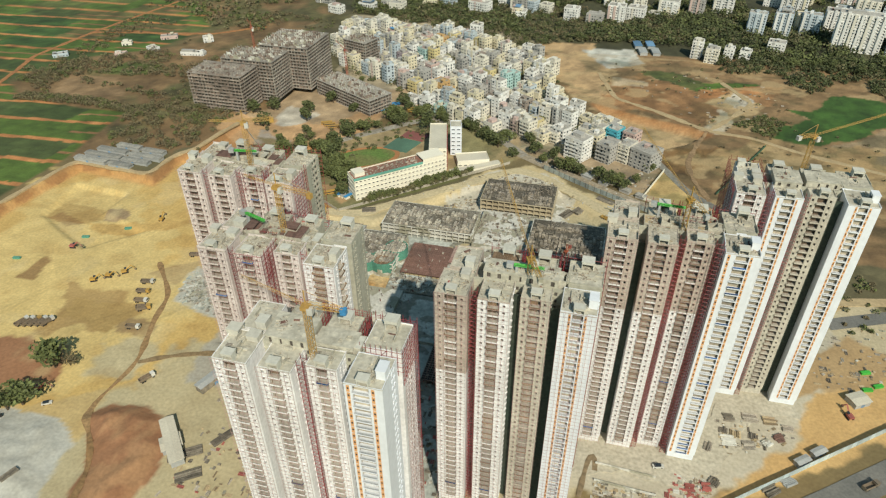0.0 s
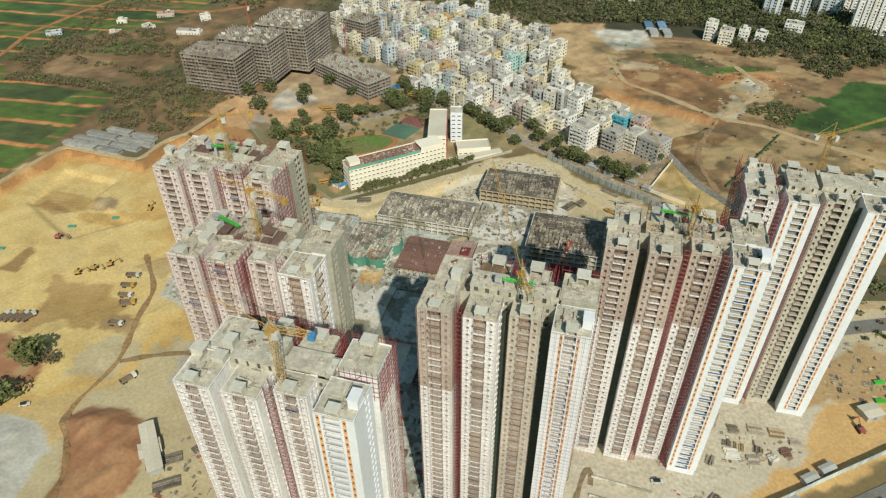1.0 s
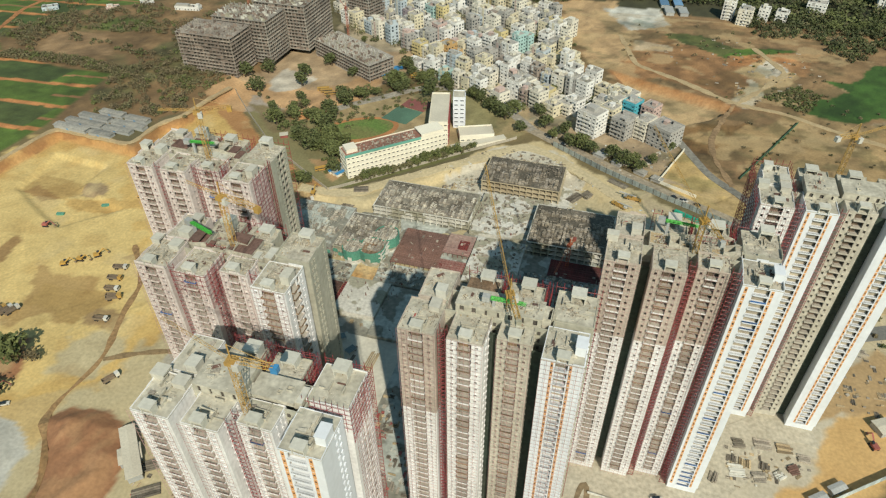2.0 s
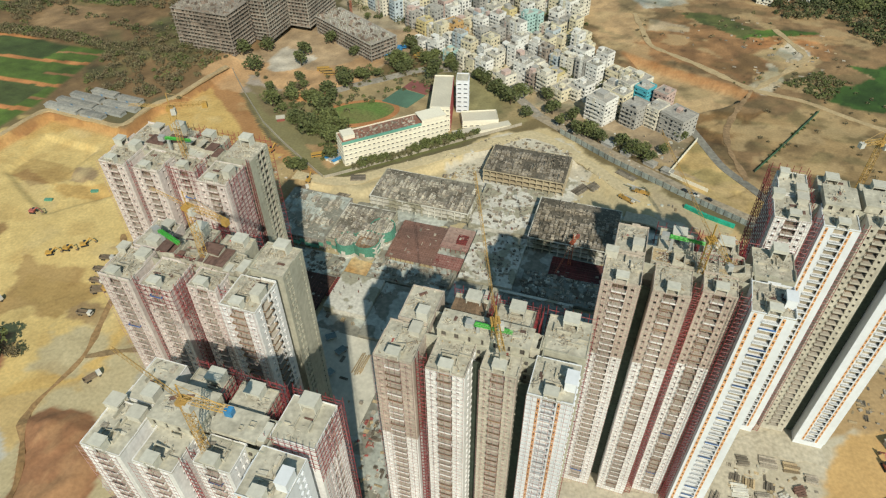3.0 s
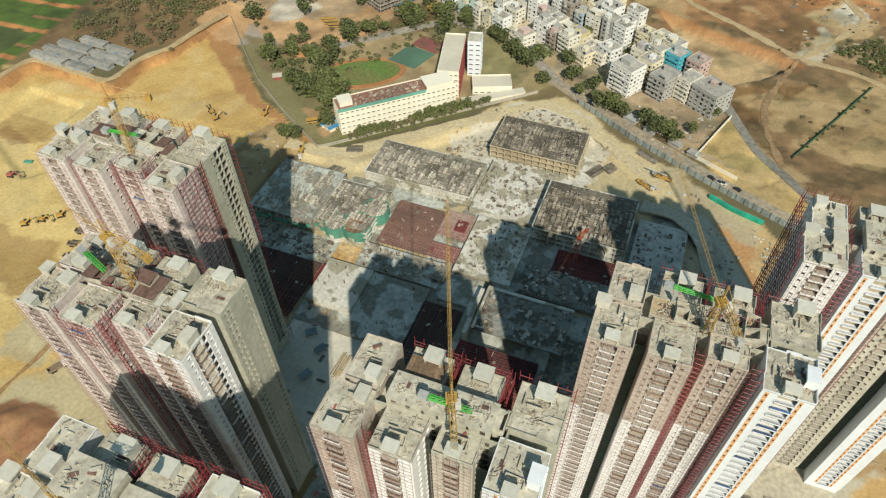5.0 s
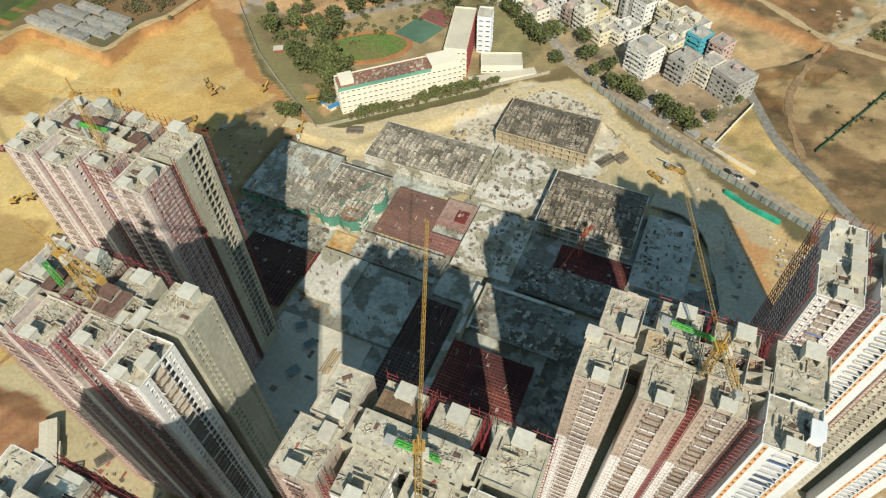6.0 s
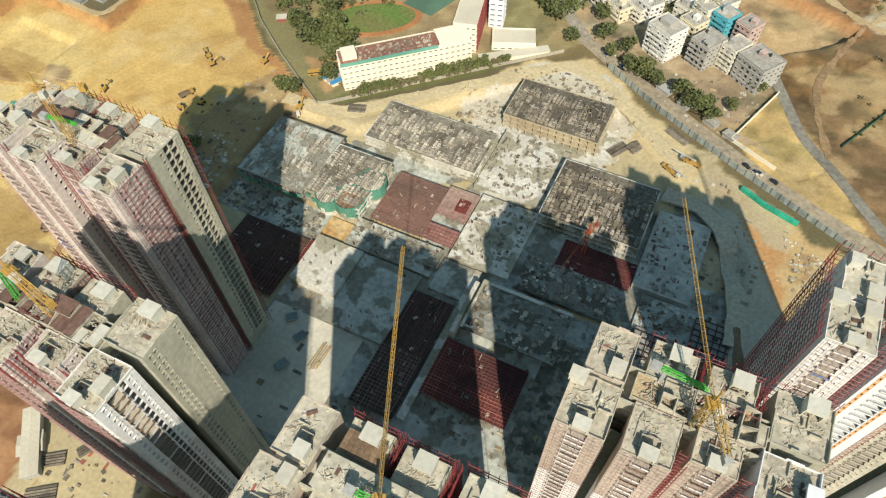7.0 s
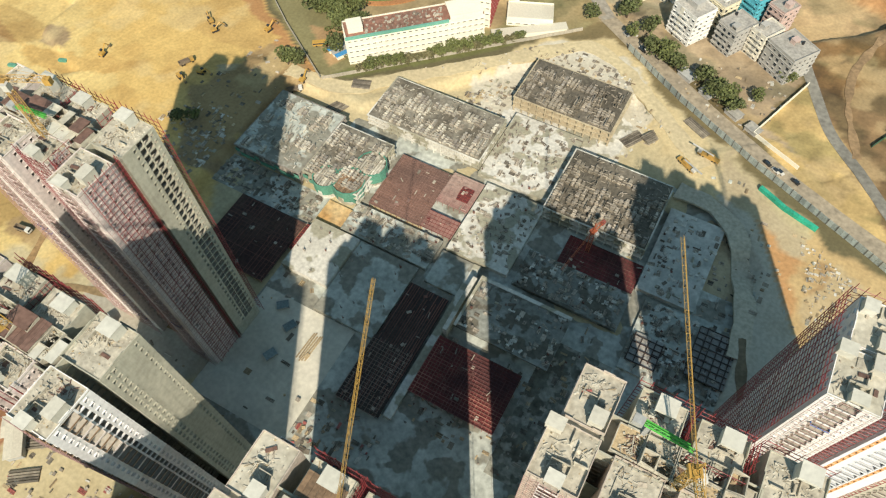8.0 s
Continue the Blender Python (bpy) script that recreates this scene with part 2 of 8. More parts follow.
def value_noise(x, y, scale, seed):
    r = np.random.RandomState(seed).rand(256, 256)
    u, v = x / scale + 1000.0, y / scale + 1000.0
    i, j = np.floor(u).astype(int), np.floor(v).astype(int)
    a, b = u - i, v - j
    a, b = a * a * (3 - 2 * a), b * b * (3 - 2 * b)
    i0, i1, j0, j1 = i % 256, (i + 1) % 256, j % 256, (j + 1) % 256
    return (r[i0, j0] * (1 - a) + r[i1, j0] * a) * (1 - b) + (r[i0, j1] * (1 - a) + r[i1, j1] * a) * b


def fractal(x, y, scale, seed):
    return sum(value_noise(x, y, scale / 2 ** k, seed + k) * 0.5 ** k for k in range(4)) / 1.875


def inside(x, y, pts):
    """Signed distance to a polygon, positive inside."""
    d, sign = np.full(x.shape, 1e9), np.zeros(x.shape, bool)
    n = len(pts)
    for k in range(n):
        (ax, ay), (bx, by) = pts[k], pts[(k + 1) % n]
        ex, ey = bx - ax, by - ay
        t = np.clip(((x - ax) * ex + (y - ay) * ey) / (ex * ex + ey * ey), 0, 1)
        d = np.minimum(d, np.hypot(x - ax - t * ex, y - ay - t * ey))
        if ay != by:
            hit = ((ay > y) != (by > y)) & (x < ax + (y - ay) / (by - ay) * ex)
            sign ^= hit
    return np.where(sign, d, -d)


OCHRE, SAND, REDSOIL, DRY, CROP, CROPDARK = (0.585, 0.405, 0.15), (0.635, 0.48, 0.205), (0.36, 0.165, 0.065), (0.21, 0.135, 0.066), (0.085, 0.14, 0.026), (0.06, 0.09, 0.026)
DUST, GRAVEL, PITRED, SCRUB, TOWNDUST, ORANGESOIL = (0.48, 0.41, 0.255), (0.47, 0.465, 0.42), (0.33, 0.165, 0.085), (0.13, 0.115, 0.06), (0.36, 0.305, 0.215), (0.46, 0.26, 0.115)
MUD, PALE, FOREST = (0.34, 0.235, 0.115), (0.54, 0.475, 0.36), (0.06, 0.06, 0.03)
PIT_HEAP = [(-231, 168), (-222, 177), (-205, 181), (-192, 177), (-182, 161), (-176, 140), (-178, 112), (-205, 112), (-210, 138)]
GRAVEL_HEAP = [(-290, 160), (-244, 162), (-226, 146), (-222, 120), (-290, 90)]
EXCAVATION = [(-426, 190), (-418, 300), (-413, 335), (-405, 384), (-334, 377), (-334, 413), (-325, 424), (-316, 486), (-287, 457), (-252, 423), (-222, 402), (-180, 376), (-150, 330), (-190, 215), (-330, 120), (-430, 130)]
QUARRY = [(-14, 616), (26, 598), (77, 581), (92, 572), (70, 548), (43, 527), (15, 568)]
ZONES = [  # polygon, colour, edge softness, edge wander
    ([(-1500, 430), (-405, 390), (-330, 420), (-300, 520), (-330, 700), (-420, 1200), (-1500, 1200)], DRY, 12, 25),
    ([(-420, 1000), (-340, 640), (-200, 560), (60, 480), (110, 560), (0, 760), (500, 700), (900, 1500), (-500, 1500)], SCRUB, 20, 40),
    ([(-420, 900), (-330, 830), (-60, 785), (-30, 762), (150, 762), (200, 745), (330, 730), (520, 700), (1200, 1000), (1200, 1700), (-600, 1700)], FOREST, 6, 12),
    ([(-345, 830), (-290, 640), (-180, 555), (-60, 490), (50, 470), (30, 540), (-30, 600), (-60, 760), (-150, 850)], TOWNDUST, 10, 12),
    ([(-85, 780), (-70, 700), (-45, 612), (5, 560), (60, 500), (70, 440), (150, 380), (330, 420), (420, 700), (250, 760)], (0.25, 0.16, 0.08), 8, 15),
    ([(-14, 625), (40, 610), (100, 580), (150, 640), (165, 700), (80, 690), (20, 700)], (0.30, 0.165, 0.075), 10, 25),
    ([(-80, 775), (-55, 680), (-30, 620), (0, 640), (-5, 690), (-25, 790)], (0.46, 0.315, 0.17), 6, 12),
    ([(0, 690), (35, 680), (34, 672), (2, 664)], (0.42, 0.33, 0.22), 3, 6),
    ([(75, 650), (110, 690), (165, 712), (160, 690), (110, 660)], (0.40, 0.19, 0.075), 6, 16),
    ([(20, 710), (38, 690), (82, 668), (95, 690), (60, 715)], (0.10, 0.115, 0.035), 6, 14),
    ([(80, 640), (125, 600), (150, 640), (110, 670)], (0.42, 0.30, 0.16), 8, 22),
    ([(80, 580), (105, 578), (120, 605), (105, 625), (95, 600)], PALE, 5, 10),
    ([(100, 640), (125, 625), (140, 650), (112, 662)], (0.46, 0.42, 0.35), 5, 22),
    (QUARRY, (0.47, 0.335, 0.185), 3, 4),
    ([(112, 596), (141, 625), (163, 612), (142, 577)], (0.20, 0.15, 0.075), 5, 14),
    ([(142, 575), (176, 566), (223, 598), (262, 640), (262, 680), (214, 692), (196, 650), (192, 642), (166, 642), (185, 627), (155, 600)], (0.045, 0.105, 0.018), 4, 9),
    ([(178, 563), (226, 597), (262, 625), (330, 560), (230, 520)], (0.27, 0.20, 0.12), 5, 8),
    
    ([(80, 672), (95, 698), (146, 709), (140, 700), (105, 682)], (0.075, 0.14, 0.022), 4, 10),
    ([(-40, 772), (-8, 716), (30, 738), (18, 782)], GRAVEL, 6, 8),
    ([(45, 530), (70, 548), (98, 553), (105, 525), (75, 485), (55, 505)], (0.215, 0.125, 0.05), 6, 12),
    ([(60, 520), (150, 460), (240, 480), (230, 560), (120, 575)], MUD, 14, 30),
    ([(-330, 500), (-300, 500), (-200, 480), (-185, 560), (-165, 600), (-260, 612), (-305, 585)], (0.40, 0.295, 0.185), 10, 15),
    ([(-316, 490), (-252, 426), (-222, 404), (-179, 378), (-70, 479), (-60, 500), (-130, 550), (-225, 482)], (0.225, 0.205, 0.10), 3, 3),
    ([(-180, 380), (-170, 392), (-105, 452), (-98, 450), (-168, 384)], (0.14, 0.15, 0.055), 2, 2),
    ([(-345, 245), (-345, 70), (-130, 50), (-140, 235)], (0.52, 0.385, 0.18), 8, 10),
    (EXCAVATION, OCHRE, 3, 5),
    ([(-240, 358), (-207, 365), (-200, 342), (-222, 338)], (0.46, 0.39, 0.26), 4, 10),
    ([(-214, 334), (-200, 342), (-194, 330), (-206, 322)], (0.54, 0.32, 0.11), 3, 5),
    ([(-222, 334), (-196, 310), (-190, 296), (-212, 290), (-222, 312)], (0.30, 0.215, 0.12), 4, 12),
    ([(-316, 486), (-252, 423), (-222, 402), (-182, 376), (-187, 366), (-228, 392), (-258, 412), (-320, 462)], (0.40, 0.215, 0.09), 4, 6),
    ([(-400, 360), (-300, 350), (-220, 250), (-260, 160), (-420, 200)], SAND, 25, 40),
    ([(-320, 250), (-270, 255), (-262, 225), (-300, 205)], (0.44, 0.30, 0.125), 6, 18),
    ([(-262, 238), (-236, 232), (-236, 220), (-258, 222)], MUD, 3, 8),
    ([(-260, 215), (-225, 222), (-222, 196), (-250, 190)], DUST, 8, 12),
    ([(-246, 293), (-205, 280), (-200, 250), (-240, 257)], GRAVEL, 3, 5),
    ([(-205, 235), (-110, 235), (-125, 95), (-240, 85), (-225, 180)], DUST, 12, 20),
    ([(-231, 168), (-222, 177), (-205, 181), (-192, 177), (-182, 161), (-176, 140), (-178, 112), (-205, 112), (-210, 138)], PITRED, 2, 4),
    ([(-290, 160), (-244, 162), (-226, 146), (-222, 120), (-290, 90)], GRAVEL, 4, 8),
    ([(-330, 205), (-272, 208), (-262, 180), (-300, 172)], PITRED, 6, 12),
    ([(-192, 200), (-134, 202), (-130, 262), (-196, 262), (-196, 222)], (0.40, 0.375, 0.315), 5, 8),
    ([(-130, 225), (-190, 290), (-200, 345), (-150, 400), (-75, 455), (-40, 465), (40, 420), (85, 395), (75, 330), (60, 240), (20, 225)], DUST, 6, 10),
    ([(-200, 370), (-160, 385), (-80, 462), (-50, 478), (20, 425), (60, 398), (30, 392), (-30, 445), (-70, 448), (-150, 385), (-190, 360)], (0.56, 0.46, 0.27), 6, 8),
    ([(-222, 390), (-195, 380), (-186, 345), (-200, 300), (-235, 330)], MUD, 6, 12),
    ([(-60, 130), (80, 205), (150, 250), (240, 330), (150, 350), (100, 320), (60, 245), (-50, 200)], (0.50, 0.43, 0.29), 8, 15),
    ([(0, 175), (60, 190), (110, 236), (150, 285), (140, 330), (100, 300), (60, 245), (8, 214)], (0.50, 0.455, 0.36), 8, 10),
    ([(62, 188), (88, 198), (160, 254), (240, 316), (220, 325), (170, 305), (128, 268), (108, 232), (84, 214)], (0.55, 0.36, 0.155), 6, 9),
    ([(118, 262), (150, 280), (170, 305), (150, 320), (126, 300)], (0.42, 0.29, 0.15), 5, 12),
    ([(20, 430), (60, 405), (95, 385), (85, 345), (50, 330), (30, 380)], (0.42, 0.35, 0.23), 8, 10),
    ([(70, 405), (120, 385), (150, 345), (125, 315), (85, 300), (62, 300), (75, 345)], (0.50, 0.365, 0.185), 6, 12),
    ([(78, 392), (100, 384), (96, 360), (84, 352)], (0.36, 0.24, 0.12), 4, 10),
    ([(36, 448), (51, 493), (88, 447), (108, 410), (60, 424)], (0.52, 0.375, 0.165), 3, 2),
    ([(-70, 505), (40, 452), (62, 438), (36, 448), (51, 493), (42, 525), (-30, 522)], (0.40, 0.31, 0.205), 4, 5),
    ([(-95, 398), (-20, 398), (-10, 440), (-40, 464), (-70, 464), (-115, 425)], (0.55, 0.515, 0.425), 5, 12),
    ([(45, 400), (75, 388), (78, 350), (60, 345)], ORANGESOIL, 8, 10),
    ([(-200, 560), (-245, 520), (-330, 500), (-330, 470), (-240, 465), (-195, 520)], (0.50, 0.32, 0.17), 8, 15),
    ([(-302, 532), (-258, 538), (-266, 508), (-292, 500)], (0.50, 0.46, 0.39), 6, 14),
    ([(-300, 490), (-262, 474), (-268, 462), (-290, 468)], (0.36, 0.31, 0.26), 5, 14),
    ([(-230, 470), (-180, 400), (-110, 460), (-130, 520), (-190, 520)], (0.33, 0.255, 0.14), 5, 6),
    ([(-208, 412), (-182, 388), (-176, 400), (-188, 416)], (0.44, 0.29, 0.15), 3, 4),
    ([(-255, 470), (-222, 478), (-200, 436), (-208, 434), (-226, 466), (-250, 462)], (0.47, 0.24, 0.10), 3, 5),
    ([(-300, 480), (-250, 440), (-225, 455), (-262, 472)], (0.20, 0.16, 0.085), 8, 8),
    ([(-260, 412), (-216, 393), (-220, 380), (-250, 372), (-282, 378), (-276, 398)], (0.50, 0.335, 0.125), 2, 7),
    ([(-352, 318), (-290, 338), (-262, 348), (-286, 322), (-330, 308)], (0.53, 0.355, 0.13), 3, 10),
    ([(-300, 240), (-264, 248), (-250, 240), (-262, 222), (-300, 226)], (0.42, 0.285, 0.11), 1.5, 9),
    ([(-385, 318), (-388, 338), (-330, 336), (-352, 317)], (0.47, 0.33, 0.13), 3, 8),
    ([(-384, 318), (-362, 314), (-352, 320), (-380, 328)], (0.36, 0.225, 0.09), 3, 6),
    ([(-352, 254), (-347, 277), (-340, 273), (-338, 252)], (0.34, 0.215, 0.09), 2, 4),
    ([(-345, 338), (-328, 342), (-322, 330), (-340, 326)], (0.33, 0.24, 0.14), 2, 6),
    ([(26, 402), (46, 399), (62, 380), (82, 345), (80, 296), (62, 298), (60, 345), (40, 390)], (0.46, 0.43, 0.36), 3, 5),
    ([(88, 392), (104, 380), (100, 350), (86, 346), (80, 368)], (0.47, 0.37, 0.22), 3, 8),
    ([(-270, 276), (-254, 292), (-242, 300), (-246, 270)], (0.38, 0.26, 0.115), 2, 5),
]

def build_ground():
    xs = steps([(-3600, 150), (-1350, 25), (-850, 5), (-480, 1.8), (260, 5), (500, 25), (1200, 150), (3600, 1)])
    ys = steps([(-1500, 150), (-300, 20), (60, 1.8), (500, 2.8), (760, 6), (1150, 25), (1800, 150), (4800, 1)])
    x, y = np.meshgrid(xs, ys)
    wx, wy = (fractal(x, y, 60, 11) - 0.5) + 0.6 * (fractal(x, y, 14, 13) - 0.5), (fractal(x, y, 60, 31) - 0.5) + 0.6 * (fractal(x, y, 14, 33) - 0.5)
    col = np.zeros(x.shape + (3,))
    base = np.array(SCRUB)
    f = fractal(x, y, 180, 5)[..., None]
    col[:] = base * (0.8 + 0.5 * f) + np.array((0.06, 0.02, 0)) * np.clip(f * 4 - 1.8, 0, 1)

    def lay(d, c, soft):
        w = np.clip(d / soft + 0.5, 0, 1)[..., None]
        col[:] = col * (1 - w) + np.array(c) * w

    for pts, c, soft, wander in ZONES[:2]:
        lay(inside(x + wander * wx * 2, y + wander * wy * 2, pts), c, soft * 0.55)
    patchy = fractal(x, y, 45, 71)
    left = (x < -330) & (y > 400)
    w = np.clip((patchy - 0.5) * 8, 0, 1)[..., None] * left[..., None]
    col[:] = col * (1 - w) + np.array((0.115, 0.105, 0.045)) * w
    for pts, c in (([(-531, 500), (-558, 562), (-499, 560), (-460, 518)], (0.29, 0.19, 0.10)), ([(-536, 572), (-516, 612), (-467, 592), (-490, 568)], (0.10, 0.13, 0.035))):
        lay(inside(x + 8 * wx, y + 8 * wy, pts), c, 3)
    # crop strips with thin red paths between them
    farm = inside(x + 5 * wx, y + 5 * wy, [(-1500, 60), (-442, 100), (-430, 300), (-420, 390), (-424, 416), (-432, 480), (-556, 490), (-612, 532), (-596, 600), (-520, 650), (-500, 740), (-560, 830), (-700, 850), (-1500, 900)])
    u, v = x - 0.2 * y + 6 * wx, y - 0.06 * x + 4 * wy
    cu, cv = np.floor(u / 75 + 0.35 * np.floor(v / 37) % 1), np.floor(v / 37)
    pick = (np.sin(cu * 12.9898 + cv * 78.233) * 43758.5453) % 1
    shades = np.array([CROP, CROPDARK, (0.11, 0.135, 0.04), (0.07, 0.095, 0.03), (0.05, 0.10, 0.025), (0.13, 0.125, 0.045), CROP])
    strip = shades[np.minimum((pick * len(shades)).astype(int), len(shades) - 1)]
    rows_ = 0.62 + 0.7 * fractal(u / 6, v, 6, 61)[..., None]
    fv = (v / 37) % 1
    path = (np.abs(fv - 0.5) > 0.43)[..., None]
    half = ((pick > 0.72) & (np.abs(fv - 0.45) < 0.04))[..., None]
    strip = np.where(path, np.array((0.45, 0.20, 0.075)), np.where(half, np.array((0.30, 0.16, 0.075)), strip * rows_))
    w = np.clip(farm / 4 + 0.5, 0, 1)[..., None]
    col[:] = col * (1 - w) + strip * w
    for pts, c, soft, wander in ZONES[2:]:
        lay(inside(x + wander * wx * 2, y + wander * wy * 2, pts) + 2.5 * (fractal(x, y, 6, 41) - 0.5) * min(soft, 6) / 3, c, soft * 0.3)
    col *= (0.88 + 0.24 * fractal(x, y, 26, 91))[..., None]
    wild = np.clip(-inside(x, y, [(-430, 130), (-410, 382), (-316, 490), (-180, 376), (-60, 480), (40, 430), (110, 395), (240, 330), (100, 100), (-520, 0)]) / 20, 0, 1)
    col *= (1 + (0.05 + 0.55 * wild) * (fractal(x, y, 5.5, 93) - 0.5))[..., None]
    mottle = fractal(x, y, 13, 17) * 0.75 + fractal(x, y, 48, 23) * 0.5
    col *= (1 + wild * (mottle - 0.62) * 1.35)[..., None]
    # broken ground on the waste land: dark scrubby patches, pale scrapes and thin gullies
    waste = wild * (x > -90) * (y > 420) * (y < 760)
    dark = np.clip((fractal(x + 4 * wx, y * 1.5, 22, 121) - 0.53) * 14, 0, 1) * waste
    col *= 1 - dark[..., None] * np.array((0.34, 0.28, 0.30))
    bare = np.clip((fractal(x, y * 1.4, 26, 131) - 0.57) * 16, 0, 1) * waste * (1 - np.clip((col[..., 1] / (col[..., 0] + 1e-6) - 0.9) * 5, 0, 1))
    col[:] = col * (1 - 0.55 * bare[..., None]) + 0.55 * bare[..., None] * np.array((0.50, 0.37, 0.20))
    gully = np.abs(fractal(x + 6 * wx, y * 1.2, 34, 137) - 0.5)
    col *= (1 - 0.35 * waste * np.exp(-(gully / 0.012) ** 2))[..., None]
    streaks = np.clip((fractal(x * 0.35 + y * 0.2, y - 0.2 * x, 10, 29) - 0.5) * 4, -1, 1)
    col *= (1 + (1 - wild) * 0.015 * streaks)[..., None]
    # wheel tracks worn into the excavation floor, and machine scrapes
    site = np.clip(inside(x, y, EXCAVATION) / 4, 0, 1)
    rt = np.random.RandomState(6)
    for k in range(26):
        sx, sy, dirn = rt.uniform(-400, -225), rt.uniform(150, 390), rt.choice([0.75, 0.9, 1.05, 2.6]) + rt.uniform(-0.25, 0.25)
        L, bend = rt.uniform(40, 140), rt.uniform(-0.006, 0.006)
        px, py = x - sx, y - sy
        s_, n_ = px * math.cos(dirn) + py * math.sin(dirn), -px * math.sin(dirn) + py * math.cos(dirn)
        n_ = n_ - bend * s_ * s_ * 0.5 + 5 * wx
        line = np.exp(-((np.abs(n_) - 1.8) / 0.8) ** 2) * ((s_ > 0) & (s_ < L)) * site
        amt = rt.choice([-0.13, -0.10, 0.13])
        col *= (1 + amt * line)[..., None]
    rill = np.abs(fractal(x + 3 * wx, y * 0.8, 22, 83) - 0.5)
    col *= (1 - site * 0.10 * np.exp(-(rill / 0.018) ** 2))[..., None]
    damp = np.clip((fractal(x, y, 15, 87) - 0.57) * 8, 0, 1) * site
    col *= 1 - damp[..., None] * np.array((0.10, 0.14, 0.18))
    chalk = np.clip((fractal(x, y, 21, 97) - 0.60) * 10, 0, 1) * site
    col[:] = col * (1 - 0.4 * chalk[..., None]) + 0.4 * chalk[..., None] * np.array((0.62, 0.50, 0.27))
    # levels: a cut bank round the excavation, a quarry step, heaps and ruts
    d = inside(x + 2 * wx, y + 2 * wy, EXCAVATION)
    north = np.clip((y - 255 - 0.25 * (x + 330)) / 40, 0, 1) * np.clip((-312 - x) / 12, 0, 1)
    z = np.clip(-d / 3.0, 0, 1) * 6.5 * north * np.clip(1 - (-d - 60) / 260, 0.15, 1)
    bank = np.exp(-((d + 1.0) / 3.5) ** 2) * north
    col[:] = col * (1 - 0.75 * bank[..., None]) + 0.75 * bank[..., None] * np.array((0.42, 0.20, 0.075))
    bench = inside(x + 3 * wx, y + 3 * wy, [(-395, 365), (-345, 362), (-345, 335), (-300, 320), (-330, 290), (-390, 320)])
    z -= np.clip(bench / 3, 0, 1) * 2.5
    q = inside(x + 3 * wx, y + 3 * wy, QUARRY)
    z -= np.clip(q / 4, 0, 1) * 6
    qb = np.exp(-((q - 1) / 3.5) ** 2) * (y > 560)
    col[:] = col * (1 - 0.7 * qb[..., None]) + 0.7 * qb[..., None] * np.array((0.42, 0.19, 0.07))
    heap = inside(x + 4 * wx, y + 4 * wy, PIT_HEAP)
    z += np.clip(heap / 9, 0, 1) * (2.5 + 2 * fractal(x, y, 18, 55) + 1.6 * np.abs(fractal(x * 1.6, y * 0.6, 9, 56) - 0.5) * 4)
    scoop = np.clip(heap / 3, 0, 1)[..., None]
    col[:] = col * (1 - scoop * np.clip((fractal(x * 1.4, y * 0.7, 13, 58) - 0.47) * 6, 0, 0.55)[..., None]) + scoop * np.clip((fractal(x * 1.4, y * 0.7, 13, 58) - 0.47) * 6, 0, 0.55)[..., None] * np.array((0.45, 0.27, 0.14))
    heap = inside(x + 4 * wx, y + 4 * wy, GRAVEL_HEAP)
    z += np.clip(heap / 14, 0, 1) * (1 + 3.5 * fractal(x, y, 7, 57))
    pod = inside(x, y, [(-195, 232), (-195, 372), (-150, 372), (-85, 445), (-22, 445), (14, 404), (40, 396), (60, 372), (62, 345), (62, 232), (6, 232), (6, 203), (-46, 203), (-46, 147), (-86, 147), (-86, 197), (-134, 197), (-134, 232)])
    z -= np.clip(pod / 2.5, 0, 1) * 4.0
    z += (fractal(x, y, 30, 3) - 0.5) * 1.0 + (fractal(x, y, 9, 7) - 0.5) * 0.5
    ny, nx = x.shape
    idx = np.arange(nx * ny).reshape(ny, nx)
    quads = np.stack([idx[:-1, :-1], idx[:-1, 1:], idx[1:, 1:], idx[1:, :-1]], -1).reshape(-1, 4)
    me = bpy.data.meshes.new("ground")
    me.vertices.add(nx * ny)
    me.vertices.foreach_set("co", np.stack([x, y, z], -1).astype(np.float32).ravel())
    me.loops.add(quads.size)
    me.loops.foreach_set("vertex_index", quads.ravel().astype(np.int32))
    me.polygons.add(len(quads))
    me.polygons.foreach_set("loop_start", np.arange(0, quads.size, 4, dtype=np.int32))
    me.polygons.foreach_set("use_smooth", np.ones(len(quads), bool))
    a = me.attributes.new("soil", "FLOAT_COLOR", "POINT")
    a.data.foreach_set("color", np.concatenate([col, np.ones(x.shape + (1,))], -1).astype(np.float32).ravel())
    me.materials.append(SOIL)
    me.update(calc_edges=True)
    me.validate()
    tagged(new("ground", me), "ochre construction earth, crop strips and dry scrub", "ground", kind="structure")
    return xs, ys, z


GX, GY, GZ = build_ground()


def level(x, y):
    """The ground's height at a place."""
    i = min(max(int(np.searchsorted(GX, x)) - 1, 0), len(GX) - 2)
    j = min(max(int(np.searchsorted(GY, y)) - 1, 0), len(GY) - 2)
    a, b = (x - GX[i]) / (GX[i + 1] - GX[i]), (y - GY[j]) / (GY[j + 1] - GY[j])
    return float((GZ[j, i] * (1 - a) + GZ[j, i + 1] * a) * (1 - b) + (GZ[j + 1, i] * (1 - a) + GZ[j + 1, i + 1] * a) * b)


